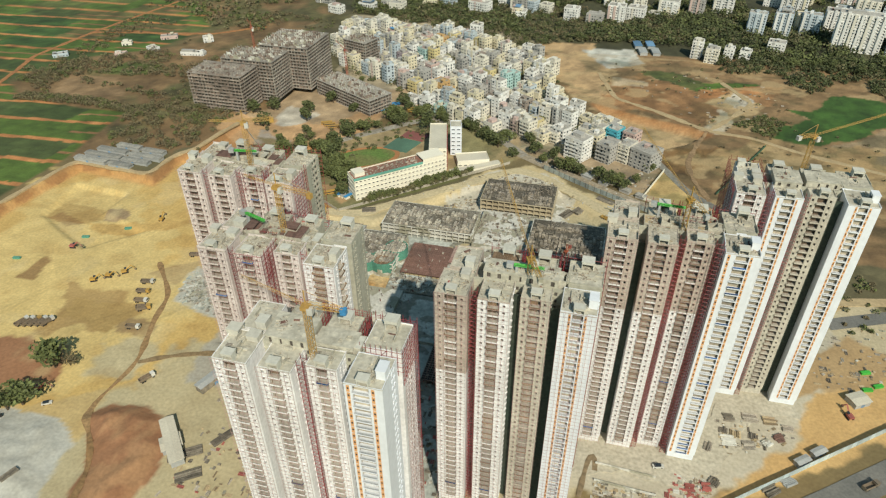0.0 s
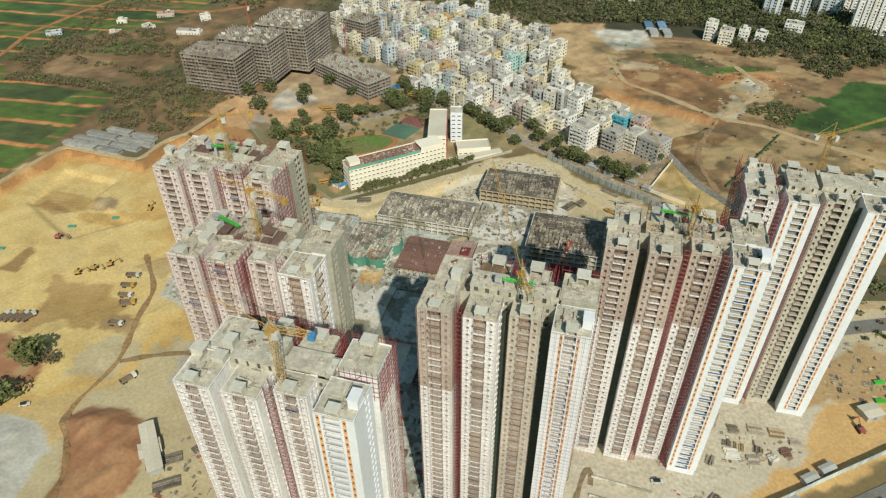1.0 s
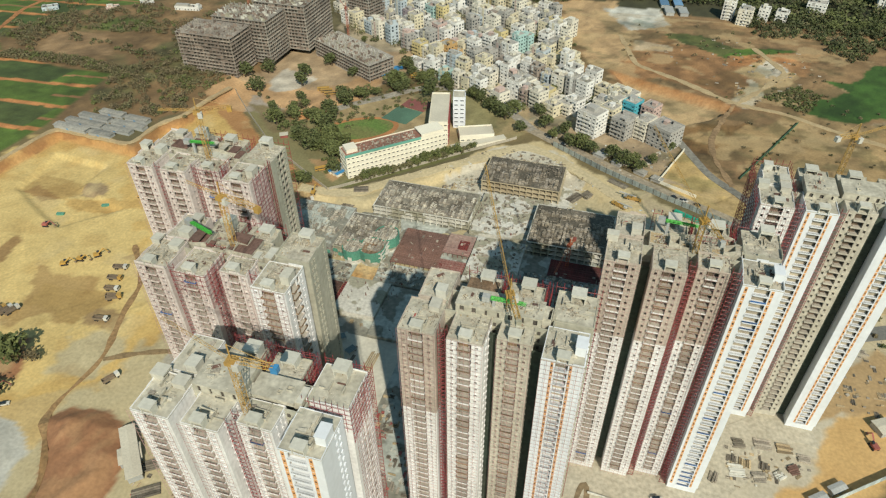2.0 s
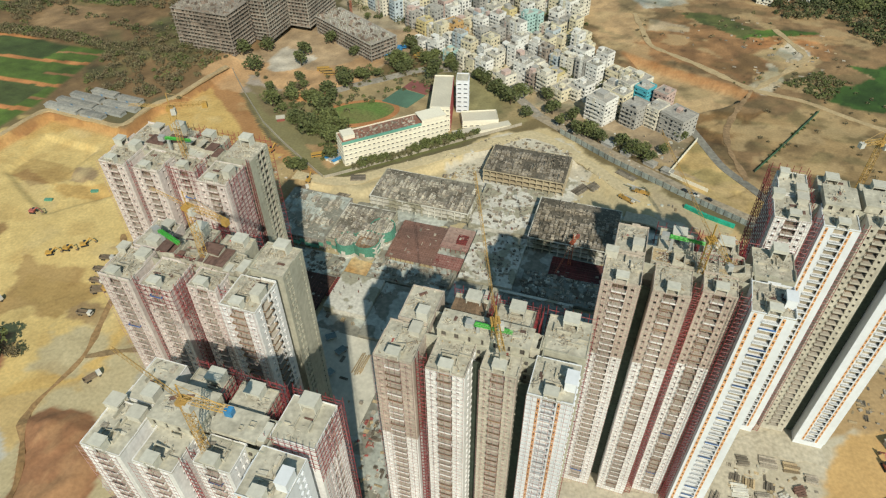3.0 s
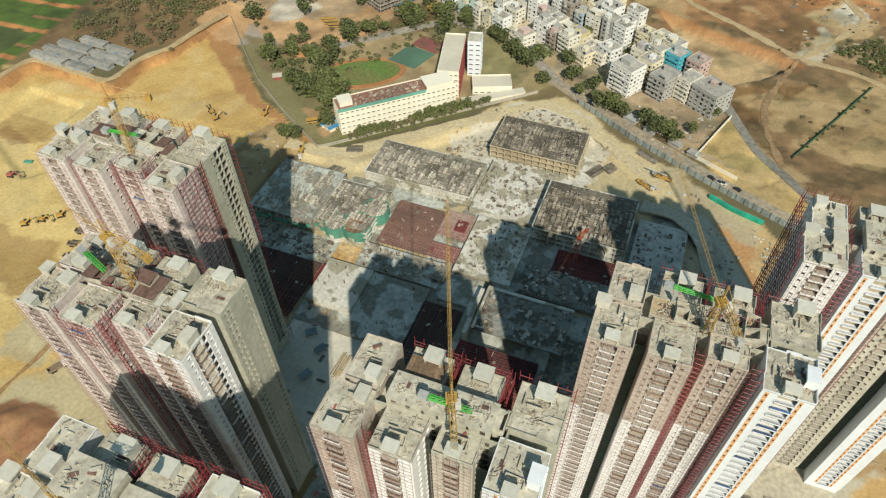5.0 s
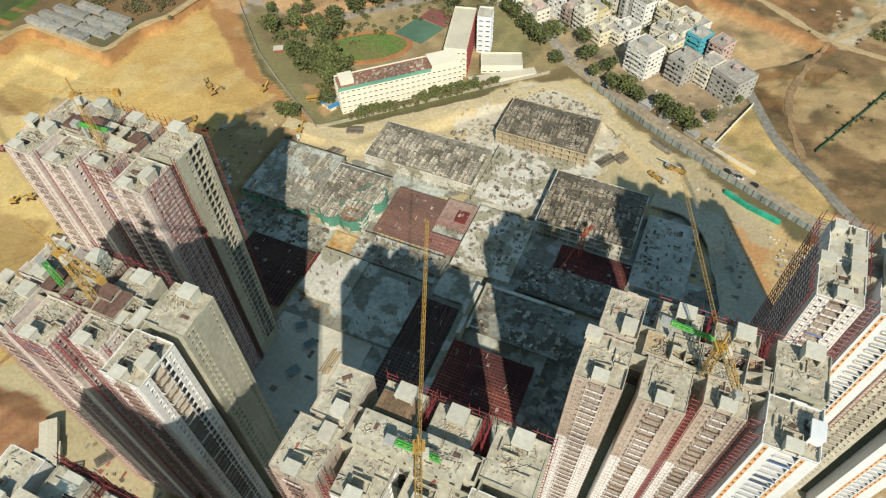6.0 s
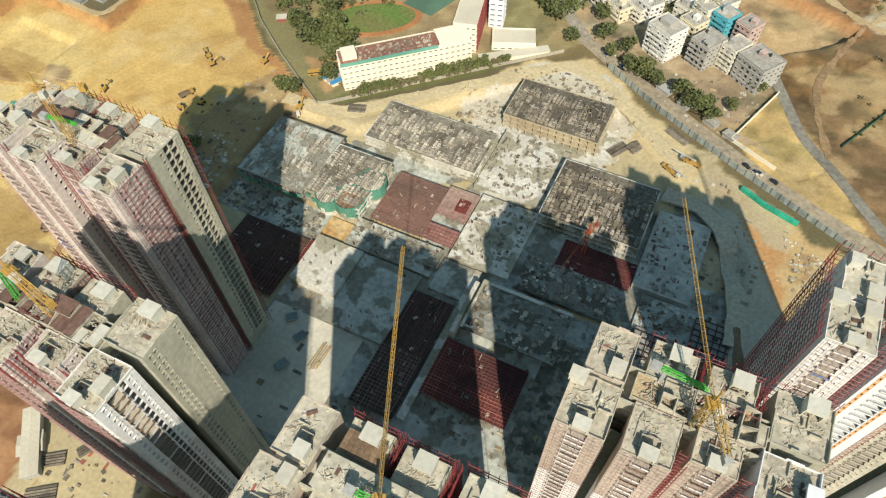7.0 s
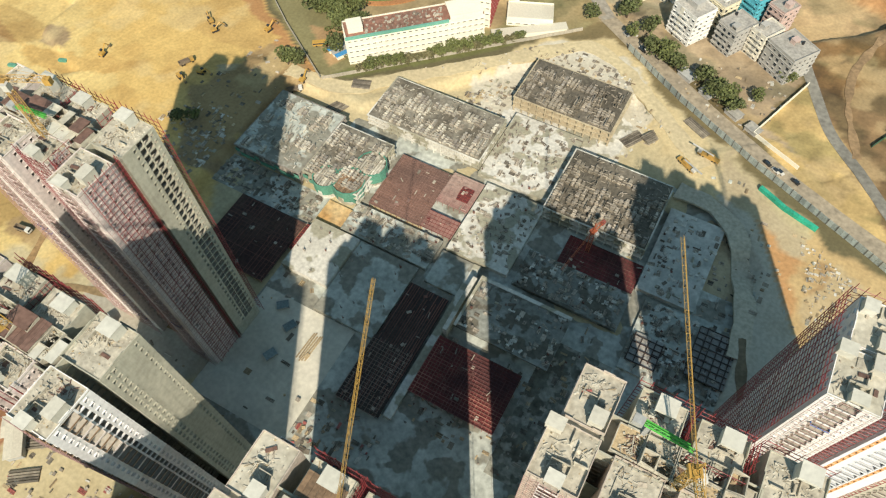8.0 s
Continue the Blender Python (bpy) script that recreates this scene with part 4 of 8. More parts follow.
    # raised plant rooms or unfinished cells over the core
    for a, b, c, d, h in style.get("rooms", []):
        part("plant_room", raised_block(a, b, c, d, TOP + 0.25, h, rng), [style.get("roof", ROOF), SHADEIN], root, "raised plant room with a bare slab roof")
    for a, b, c, d, h in style.get("boards", []):
        g = Gather()
        g.box(a + 0.2, b + 0.2, TOP + 0.2, c - 0.2, d - 0.2, TOP + h - 0.13)
        base = part("board_deck", g, style.get("roof", ROOF), root, "brown formwork boards on low walls")
        n = max(3, int((c - a) / 1.25))
        me = Gather().box(0, b, 0, (c - a) / n * 0.95, d, 0.12).mesh("board", style.get("boardmat", PLY))
        for k in range(n):
            part("board", me, None, base, at=turn_at(a + (c - a) * k / n, 0, TOP + h - 0.12 + rng.uniform(0, 0.05)))
    cells = [(13.4, 12.4, 19.5, 19), (19.6, 12.3, 23.0, 15.5), (23.1, 12.3, 26.5, 15.5), (19.6, 15.6, 26.5, 20.2), (26.6, 12.3, 29.7, 16.0), (29.8, 12.3, 33.0, 16.0), (26.6, 16.1, 33, 20.2),
             (33.1, 12.2, 36.6, 15.5), (36.7, 12.2, 40.3, 15.5), (33.1, 15.6, 36.6, 20.3), (36.7, 15.6, 40.3, 20.3), (40.4, 13.3, 42.9, 18.5)]
    for a, b, c, d in cells:
        mx, my = (a + c) / 2, (b + d) / 2
        if any(q[0] < mx < q[2] and q[1] < my < q[3] for q in style.get("rooms", [])):
            continue
        h = rng.choice((0.4, 0.7, 1.1, 1.8, 2.6)) if style.get("warm") else rng.choice((0.4, 0.7, 1.1, 1.8))
        g = Gather()
        ring(g, a, b, c, d, TOP - 4.9, [TOP + 0.6 + h * rng.choice((0.6, 1, 1)) for _ in range(4)])
        part("shaft_wall", g, style.get("roof", ROOF), root, "unfinished lift or stair walls")
        deep = rng.random() < style.get("deep", 0.25)
        if not deep:
            part("shaft_floor", Gather().box(a + 0.22, b + 0.22, TOP + 0.2, c - 0.22, d - 0.22, TOP + 0.5), rng.choice(style.get("floors", (ROOF, ROOF, HEADPALE))), root)
        if rng.random() < style.get("covered", 0.4):
            part("shaft_cover", Gather().box(a - 0.1, b - 0.1, TOP + 0.62 + h, c + rng.choice((0.1, -(c - a) * 0.4)), d + 0.1, TOP + 0.82 + h), rng.choice(style.get("covers", (ROOF, HEADPALE))), root)
    # roof-edge scaffold standing above the wings
    for key in style.get("crest", ""):
        x0, y0, x1, y1 = WINGS[key]
        for q, (ax, ay, bx, by) in enumerate(((x0 - 0.7, y0 - 0.7, x1 + 0.7, y0 - 0.7), (x1 + 0.7, y0 - 0.7, x1 + 0.7, y1 + 0.7), (x1 + 0.7, y1 + 0.7, x0 - 0.7, y1 + 0.7))):
            part("scaffold", scaffold(ax, ay, bx, by, TOP - 9 - 4 * q, TOP + rng.uniform(1.0, 3.2), r=0.07, bay=1.8), REDPIPE, root, "red tube scaffold", kind="stuff")
    # red tube scaffold in the gaps
    k = 0
    for x0, y0, x1, y1 in style.get("red", []):
        part("scaffold", scaffold(x0, y0, x1, y1, -3.5, TOP + 2.5, r=0.085), REDPIPE, root, "red tube scaffold", kind="stuff")
    for x0, y0, x1, y1 in style.get("pale", []):
        part("scaffold", scaffold(x0, y0, x1, y1, -2, TOP + 1.2, r=0.045, bay=1.7, lift=1.9, braces=False), PALEPIPE, root, "pale tube scaffold", kind="stuff")
    # Full-height dark sheets: some real netting, mostly the gaps' shade put into colour.
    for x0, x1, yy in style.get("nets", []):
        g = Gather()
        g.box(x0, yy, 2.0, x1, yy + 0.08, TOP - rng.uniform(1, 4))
        part("safety_net", g, NETSHADE, root, "dark green net sheet, also standing in for deep shade between two wings")
    # loose stuff on the roofs
    g = Gather()
    for key, (x0, y0, x1, y1) in list(WINGS.items()) + [("c", (14, 10, 41, 20))] * 2:
        warm = style.get("warm", 0) and key in "cxyr"
        amount = style.get("litter", 0.35)
        z = TOP + (0.55 if key == "c" else 0.25)
        if key == "c" and style.get("rooms"):
            z = TOP + 0.5 + style["rooms"][0][4]
            x0, y0, x1, y1 = style["rooms"][0][:4]
        area = (x1 - x0) * (y1 - y0)
        for _ in range(max(1, int(area * amount / 14))):      # tangled heaps of sticks, tubes and sheet offcuts
            qx, qy, s, a0 = rng.uniform(x0 + 2, x1 - 2), rng.uniform(y0 + 3, y1 - 2), rng.uniform(0.6, 1.7), rng.uniform(0, 180)
            mi = rng.choice((5, 5, 5, 0, 1, 2) if warm else (5, 5, 5, 0))
            for q in range(rng.randint(7, 16)):
                px, py = min(max(rng.gauss(qx, s), x0 + 0.9), x1 - 0.9), min(max(rng.gauss(qy, s), y0 + 0.9), y1 - 0.9)
                g.turned(px, py, z + 0.04 * q * rng.random(), rng.uniform(0.5, 1.8), rng.uniform(0.08, 0.2), rng.uniform(0.06, 0.22), a0 + rng.gauss(0, 40), mi if rng.random() < 0.75 else rng.choice((0, 5, 1)), rng.uniform(-0.1, 0.1))
        for _ in range(int(area * amount * 0.55)):
            px, py = rng.uniform(x0 + 0.6, x1 - 0.6), rng.uniform(y0 + 0.6, y1 - 0.6)
            g.turned(px, py, z, rng.uniform(0.2, 0.6), rng.uniform(0.15, 0.45), rng.uniform(0.06, 0.25), rng.uniform(0, 90), rng.choice((5, 5, 5, 0, 1)))
        for _ in range(rng.randint(1, 3)):                    # a sheet or a neat stack
            px, py = rng.uniform(x0 + 1.6, x1 - 1.6), rng.uniform(y0 + 3, y1 - 1.6)
            mi = rng.choice((0, 5, 5, 2, 2, 3 if amount > 0.5 else 5) if not warm else (1, 2, 2, 5, 1, 3))
            g.turned(px, py, z, rng.uniform(1.4, 2.8), rng.uniform(0.5, 1.4) if mi != 3 else 0.5, rng.uniform(0.06, 0.5), rng.choice((0, 90, 8, rng.uniform(0, 90))), mi)
    m = part("roof_litter", g, [RUBBLE, PLANK, PLY, REDSHEET, BLUE, GRIT])
    m.location = (x, y, 0)
    tagged(m, "planks, rubble and formwork sheets scattered on the tower roof", "debris", kind="stuff")
    return root


fine = {"low": WHITE, "up": WHITE, "kind": "fine", "east": SIDE_FINE, "label": "white painted finished wing with orange window strips"}
netted = {"low": NETWHITE, "up": NETWHITE, "label": "pale netted wing behind tube scaffold"}
pinkish = {"low": PINK, "up": PINK, "label": "pinkish netted wing"}
raw = {"low": NETWHITE, "up": TAN, "split": 26, "label": "wing with bare brown upper floors"}
rawb = {"low": BEIGE, "up": TAN, "split": 25, "label": "beige plastered wing"}
beige = {"low": BEIGE, "up": BEIGE, "label": "beige plastered wing"}
conc = {"low": CONC, "up": CONC, "label": "grey-green rendered wing"}
PALE_ALL = [(0, -1.0, 11.5, -1.0), (15, -1.0, 26, -1.0), (29, 3.0, 39, 3.0)]
RED_GAPS = [(12.2, 0.6, 14.4, 0.6), (26.6, 1.5, 28.5, 1.5), (39.6, 4.8, 42.0, 4.8), (12.2, 3.0, 14.4, 3.0), (39.6, 1.5, 42.0, 1.5), (26.6, 4.5, 28.5, 4.5)]
RED_REAR = [(14, 30, 27, 30), (28, 29.6, 40, 29.6), (42, 30, 56, 30), (41, 22, 41, 29), (27, 22, 27, 29)]

TOWERS = [
    (-105.0, 121.0, dict(l=netted, a=netted, b=netted, r=dict(fine, front=FRONT_NARROW), z=dict(netted), red=[(26.6, 3, 28.6, 3), (26.6, 6, 28.6, 6)] + RED_REAR, pale=PALE_ALL + [(56.2, 15.5, 56.2, 28.5)], covered=0.6, litter=0.12, edge=0.45, crest="xyz", rooms=[(13.2, 9.8, 27.2, 21.0, 3.3), (28.2, 12.4, 41.0, 19.6, 1.4)]),
     "tall apartment tower under construction, pale netted, one white finished wing", 1),
    (-47.8, 167.5, dict(l=dict(rawb, low=NETWHITE, woody=0.15), a=dict(rawb, split=37, low=NETWHITE, woody=0.7), b=dict(beige, east=SIDE_TWO, woody=0.75), r=fine, z=conc, x=conc, y=conc, red=[RED_GAPS[0], RED_GAPS[3]] + RED_REAR, pale=PALE_ALL + [(42.5, -0.9, 54.5, -0.9)], covered=0.5, litter=0.6, edge=0.5, crest="xy", nets=[(39.2, 42.3, 6.0), (26.2, 28.8, 7.0)], rooms=[(14.6, 11.4, 40.4, 18.9, 3.2)], boards=[(15.5, 20.2, 25.2, 25.8, 1.6)], boardmat=BROWNFORM),
     "tall beige apartment tower under construction with one white wing", 2),
    (7.0, 214.5, dict(l=raw, a=dict(raw, woody=0.35), b=dict(raw, woody=0.5), r=dict(fine, front=FRONT_LEFT, blue=True), red=RED_GAPS[1:3] + RED_GAPS[4:] + RED_REAR, pale=PALE_ALL, covered=0.1, litter=0.6, nets=[(11.7, 14.8, 5.0)], edge=1.1, warm=1, roof=ROOFDARK, crest="y", floors=(BROWNFORM, PLANK, PLANK, ROOFDARK), deep=0.15),
     "tall apartment tower with bare brown top floors and a white wing", 3),
    (57.5, 261.0, dict(l=dict(netted, east=SIDE_TWO), a=dict(fine, front=FRONT_LEFT), b=dict(beige, low=BEIGE), r=dict(fine), red=[RED_GAPS[0], RED_GAPS[3], RED_GAPS[1]] + [(-1.2, 0, -1.2, 28)] + [(12.4, 8, 12.4, 28), (0, 29.5, 12, 29.5)], pale=PALE_ALL[:1], covered=0.6, litter=0.2, edge=0.45, nets=[(39.2, 42.3, 5.0)], rooms=[(15.5, 8.6, 26.0, 20.2, 2.6), (28.0, 11.0, 41.0, 20.6, 2.9)]),
     "tall apartment tower with white finished wings and red scaffold", 4),
    (-140.3, 171.0, dict(l=pinkish, a=dict(pinkish), b=dict(pinkish), r=dict(pinkish, up=NETWHITE, split=22, woody=0.75, east=[("p", 1.2), ("w", 0.9), ("p", 0.9), ("b", 3.6), ("p", 0.5), ("v", 1.3), ("p", 0.7), ("w", 0.9), ("p", 1.2)]), z=dict(conc, east=[("p", 0.9), ("w", 1.0), ("p", 0.7), ("w", 1.0), ("p", 6.4), ("w", 0.8), ("p", 1.2)]), red=[(12.2, 1, 14.4, 1), (26.8, 4, 28.6, 4), (39.6, 5, 42, 5), (26.8, 1.5, 28.6, 1.5)] + RED_REAR[:2], pale=PALE_ALL + [(42.5, -1, 54.5, -1)], covered=0.35, litter=0.75, deep=0.4, edge=0.9, warm=1, roof=ROOFDARK, crest="ax", covers=(PLY, HEADPALE, ROOF), floors=(ROOF, HEADPALE, PLY), boards=[(27.5, 12.5, 36.5, 20.5, 2.0), (12.0, 13.0, 18.0, 19.0, 1.8)]),
     "tall pinkish netted apartment tower with rendered concrete flank", 5),
    (-181.0, 221.5, dict(l=pinkish, a=dict(pinkish), b=dict(pinkish), r=dict(pinkish, east=SIDE_TWO), z=dict(conc, east=SIDE_STAIR), red=[(12.2, 1, 14.4, 1), (26.8, 4, 28.6, 4), (39.6, 5, 42, 5), (55, 2, 55, 14), (54.6, 14.4, 55.6, 14.4)] + RED_REAR, pale=PALE_ALL + [(42.5, -1, 54.5, -1), (55.4, 0, 55.4, 13)], covered=0.3, litter=0.9, deep=0.45, edge=0.9, warm=1, roof=ROOFDARK, crest="bx", covers=(PLY, HEADPALE, ROOF), floors=(ROOF, HEADPALE, BROWNFORM), boards=[(11.5, 13.5, 19.0, 19.5, 2.2)]),
     "tall pinkish netted apartment tower with open stair flank", 6),
]
for x, y, style, label, seed in TOWERS:
    apartment_tower(x, y, style, label, seed)

# ---- podium inside the ring of towers ----
def deck(x0, y0, x1, y1, z, mat_, label, t=0.5, name="concrete_slab"):
    g = Gather()
    g.box(x0, y0, z - t, x1, y1, z)
    return tagged(part(name, g, mat_), label, "slab", kind="structure")


def ribbed_deck(x0, y0, x1, y1, z, base, bar, step, label, cross=True, r=0.09, legs=True):
    """A formwork or rebar deck: sheet, bars both ways and props below."""
    root = thing("formwork_deck", turn_at(x0, y0, z), label, "formwork deck", "decks being cast")
    w, d = x1 - x0, y1 - y0
    part("sheet", Gather().box(0, 0, -0.3, w, d, 0), base, root)
    g = Gather()
    rng = random.Random(int(x0 * 3 + y0))
    for k in range(int(w / step) + 1):
        a, o, e = k * step + rng.uniform(-0.12, 0.12) * step, rng.choice((0, 0, rng.uniform(0, 0.25))) * d, rng.choice((0, 0, rng.uniform(0, 0.2))) * d
        g.box(a - r, o, 0.02, a + r, d - e, 0.02 + 2 * r)
    part("bar_grid", g, bar, root, "long bars", kind="stuff")
    if cross:
        g = Gather()
        for k in range(int(d / step) + 1):
            g.box(0, k * step - r, 0.02 + 2 * r, w, k * step + r, 0.02 + 4 * r)
        part("bar_grid", g, bar, root, "cross bars", kind="stuff")
    g = Gather()          # sheets, planks and offcuts lying on the deck
    for _ in range(int(w * d * 0.035)):
        big = rng.random() < 0.3
        g.turned(rng.uniform(1, w - 1), rng.uniform(1, d - 1), 0.03, rng.uniform(1.2, 2.4) if big else rng.uniform(0.5, 3.0), 1.2 if big else rng.uniform(0.2, 0.5), rng.uniform(0.3, 0.6), rng.choice((0, 90, rng.uniform(0, 180))), rng.choice((0, 1, 2)))
    part("offcut", g, [base, bar, RUBBLE], root, "loose sheets and planks", kind="stuff")
    if legs:
        g = Gather()
        for i in range(int(w / 3) + 1):
            for y in (0.3, d - 0.3):
                g.tube((min(i * 3 + 0.3, w - 0.2), y, -4.5 - z), (min(i * 3 + 0.3, w - 0.2), y, -0.3), 0.1)
        part("prop_line", g, REDPIPE, root, "red steel props", kind="stuff")
    return root


deck(-84, 150, -48.5, 206, -3.5, SLAB, "stained grey site slab between two towers", 1.5)
deck(-132, 200, -84.2, 206, -3.52, SLAB, "stained grey concrete site slab", 1.5)
deck(-194, 297.5, -133, 315.5, -3.7, SLAB, "stained grey site slab beside the club block", 1.5)
deck(-132, 206, 4, 233, -3.55, SLAB, "stained grey site slab behind the towers", 1.5)
deck(-132, 233, 60, 300, -3.6, SLAB, "stained grey site slab between the towers", 1.5)
deck(-131, 208, -84, 261.5, -3.42, mat("smooth_pale_floor", (0.60, 0.575, 0.49), (0.52, 0.505, 0.43), big=0.07, fine=0.5, spread=0.14), "smooth pale concrete site floor", 1.5)
deck(-9, 236, 19, 299, -3.44, mat("wet_slab", (0.19, 0.19, 0.155), (0.11, 0.10, 0.075), big=0.1, fine=0.5, spread=0.4, patch=((0.30, 0.295, 0.25), 0.16)), "dark patchy site slab beside the decks", 1.5)
deck(-120, 300, 60, 352, -3.8, SLAB, "stained grey concrete site slab", 1.5)
deck(-150, 352, 40, 400, -3.9, SLAB, "stained grey concrete site slab", 1.5)
deck(-84, 400, -20, 446, -3.95, SLABPALE, "dusty pale site slab", 1.5)
deck(-132, 302, -118.5, 314, -2.6, mat("orange_fill", (0.50, 0.29, 0.11), (0.58, 0.42, 0.22), big=0.1, fine=0.5), "orange earth fill beside a slab", 2, "earth_fill")
deck(-130.5, 273, -106, 300.5, 0.2, SLABPALE, "pale patchy cast slab", 3.5)
deck(-105.6, 262, -75, 301, -1.6, SLAB, "grey patchy cast slab", 2)
deck(-118, 302, -72, 318.5, -1.2, SLAB, "grey patchy cast slab", 2)
deck(-69, 316, -38.5, 358, -0.8, SLABPALE, "pale patchy cast slab", 2.5)
deck(-76, 361, -38.5, 405, -0.3, SLABPALE, "pale patchy cast slab", 3)
deck(-70, 297, -50, 315, -2.0, SLAB, "grey cast slab", 2)
deck(-35, 314, 14, 333.5, -1.0, SLABDARK, "grey patchy cast slab", 2)
deck(-54, 236, -50.5, 315, -1.5, SLABPALE, "long pale slab strip", 2)
deck(-46, 281, -4, 307, 6.0, SLABDARK, "raised grey slab with a pale kerb", 1.0)
deck(-46.2, 305.6, -4, 307.3, 6.5, SLABPALE, "pale kerb on a slab edge", 0.45, "kerb")
deck(-46.4, 281, -45.2, 307.3, 6.55, SLABPALE, "pale kerb on a slab edge", 0.5, "kerb")
deck(-50, 278, -48, 306, 4.5, SLABPALE, "narrow pale slab strip", 8)
deck(14, 338, 40, 386, -1.2, mat("blue_grey_slab", (0.50, 0.51, 0.47), (0.40, 0.41, 0.375), big=0.09, fine=0.4, spread=0.25, patch=((0.50, 0.50, 0.46), 0.14)), "patchy grey cast slab", 3)
deck(20, 300, 62, 336, -2.2, SLAB, "grey patchy cast slab", 2)
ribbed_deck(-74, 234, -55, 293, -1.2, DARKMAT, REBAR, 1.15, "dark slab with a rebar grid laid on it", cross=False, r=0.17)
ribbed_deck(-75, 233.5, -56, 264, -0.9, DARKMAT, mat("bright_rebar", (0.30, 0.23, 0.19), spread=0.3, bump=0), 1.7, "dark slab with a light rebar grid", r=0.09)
ribbed_deck(-50, 249, -12, 276, 0.6, REDMAT, mat("deck_steel", (0.30, 0.13, 0.10), (0.12, 0.05, 0.05), spread=0.4, bump=0, vary=0.4), 1.5, "red formwork deck on props", r=0.14)
ribbed_deck(-114, 320.5, -86, 354, -1.0, PLY, mat("ply_joint", (0.27, 0.165, 0.14), spread=0.3, bump=0, vary=0.3), 1.4, "brown plywood formwork deck", r=0.07)
ribbed_deck(-86, 337, -69.5, 356, -0.8, mat("pink_ply", (0.29, 0.15, 0.13), (0.38, 0.27, 0.23), fine=0.5, spread=0.3), mat("ply_joint_b", (0.45, 0.32, 0.28), spread=0.3, bump=0), 2.2, "pinkish plywood formwork deck", r=0.05)
ribbed_deck(-86, 321, -69.5, 331, -1.1, mat("pink_ply_b", (0.30, 0.16, 0.135), (0.20, 0.11, 0.095), fine=0.5, spread=0.3), REDMAT, 2.0, "pinkish plywood formwork deck", r=0.06)
ribbed_deck(-78, 342, -72, 350, -0.5, REDMAT, mat("red_deck_bar", (0.35, 0.07, 0.06), spread=0.3, bump=0), 1.6, "dark red formwork patch", r=0.08)
ribbed_deck(-171, 262, -134, 297, -2.2, mat("oiled_deck", (0.06, 0.028, 0.026), (0.10, 0.06, 0.045), fine=0.5, spread=0.4), REBAR, 2.0, "dark brown formwork deck", r=0.1)
ribbed_deck(-133, 282, -121, 297, -1.5, REDMAT, mat("red_deck_bar_b", (0.35, 0.07, 0.06), spread=0.3, bump=0), 1.6, "bright red formwork deck beside a slab", r=0.1)
ribbed_deck(-22, 334, 13.5, 350.5, -2.6, REDMAT, REBAR, 1.8, "dark red formwork deck beside the car park block", r=0.08)
ribbed_deck(22, 304, 34, 318, -0.8, mat("grey_form", (0.36, 0.35, 0.33), spread=0.25), DARKMAT, 3.0, "grey formwork panels with dark joints", r=0.2, legs=False)
ribbed_deck(45, 309, 61, 333, -0.8, mat("grey_form_b", (0.34, 0.33, 0.31), spread=0.25), DARKMAT, 3.0, "grey formwork panels with dark joints", r=0.2, legs=False)


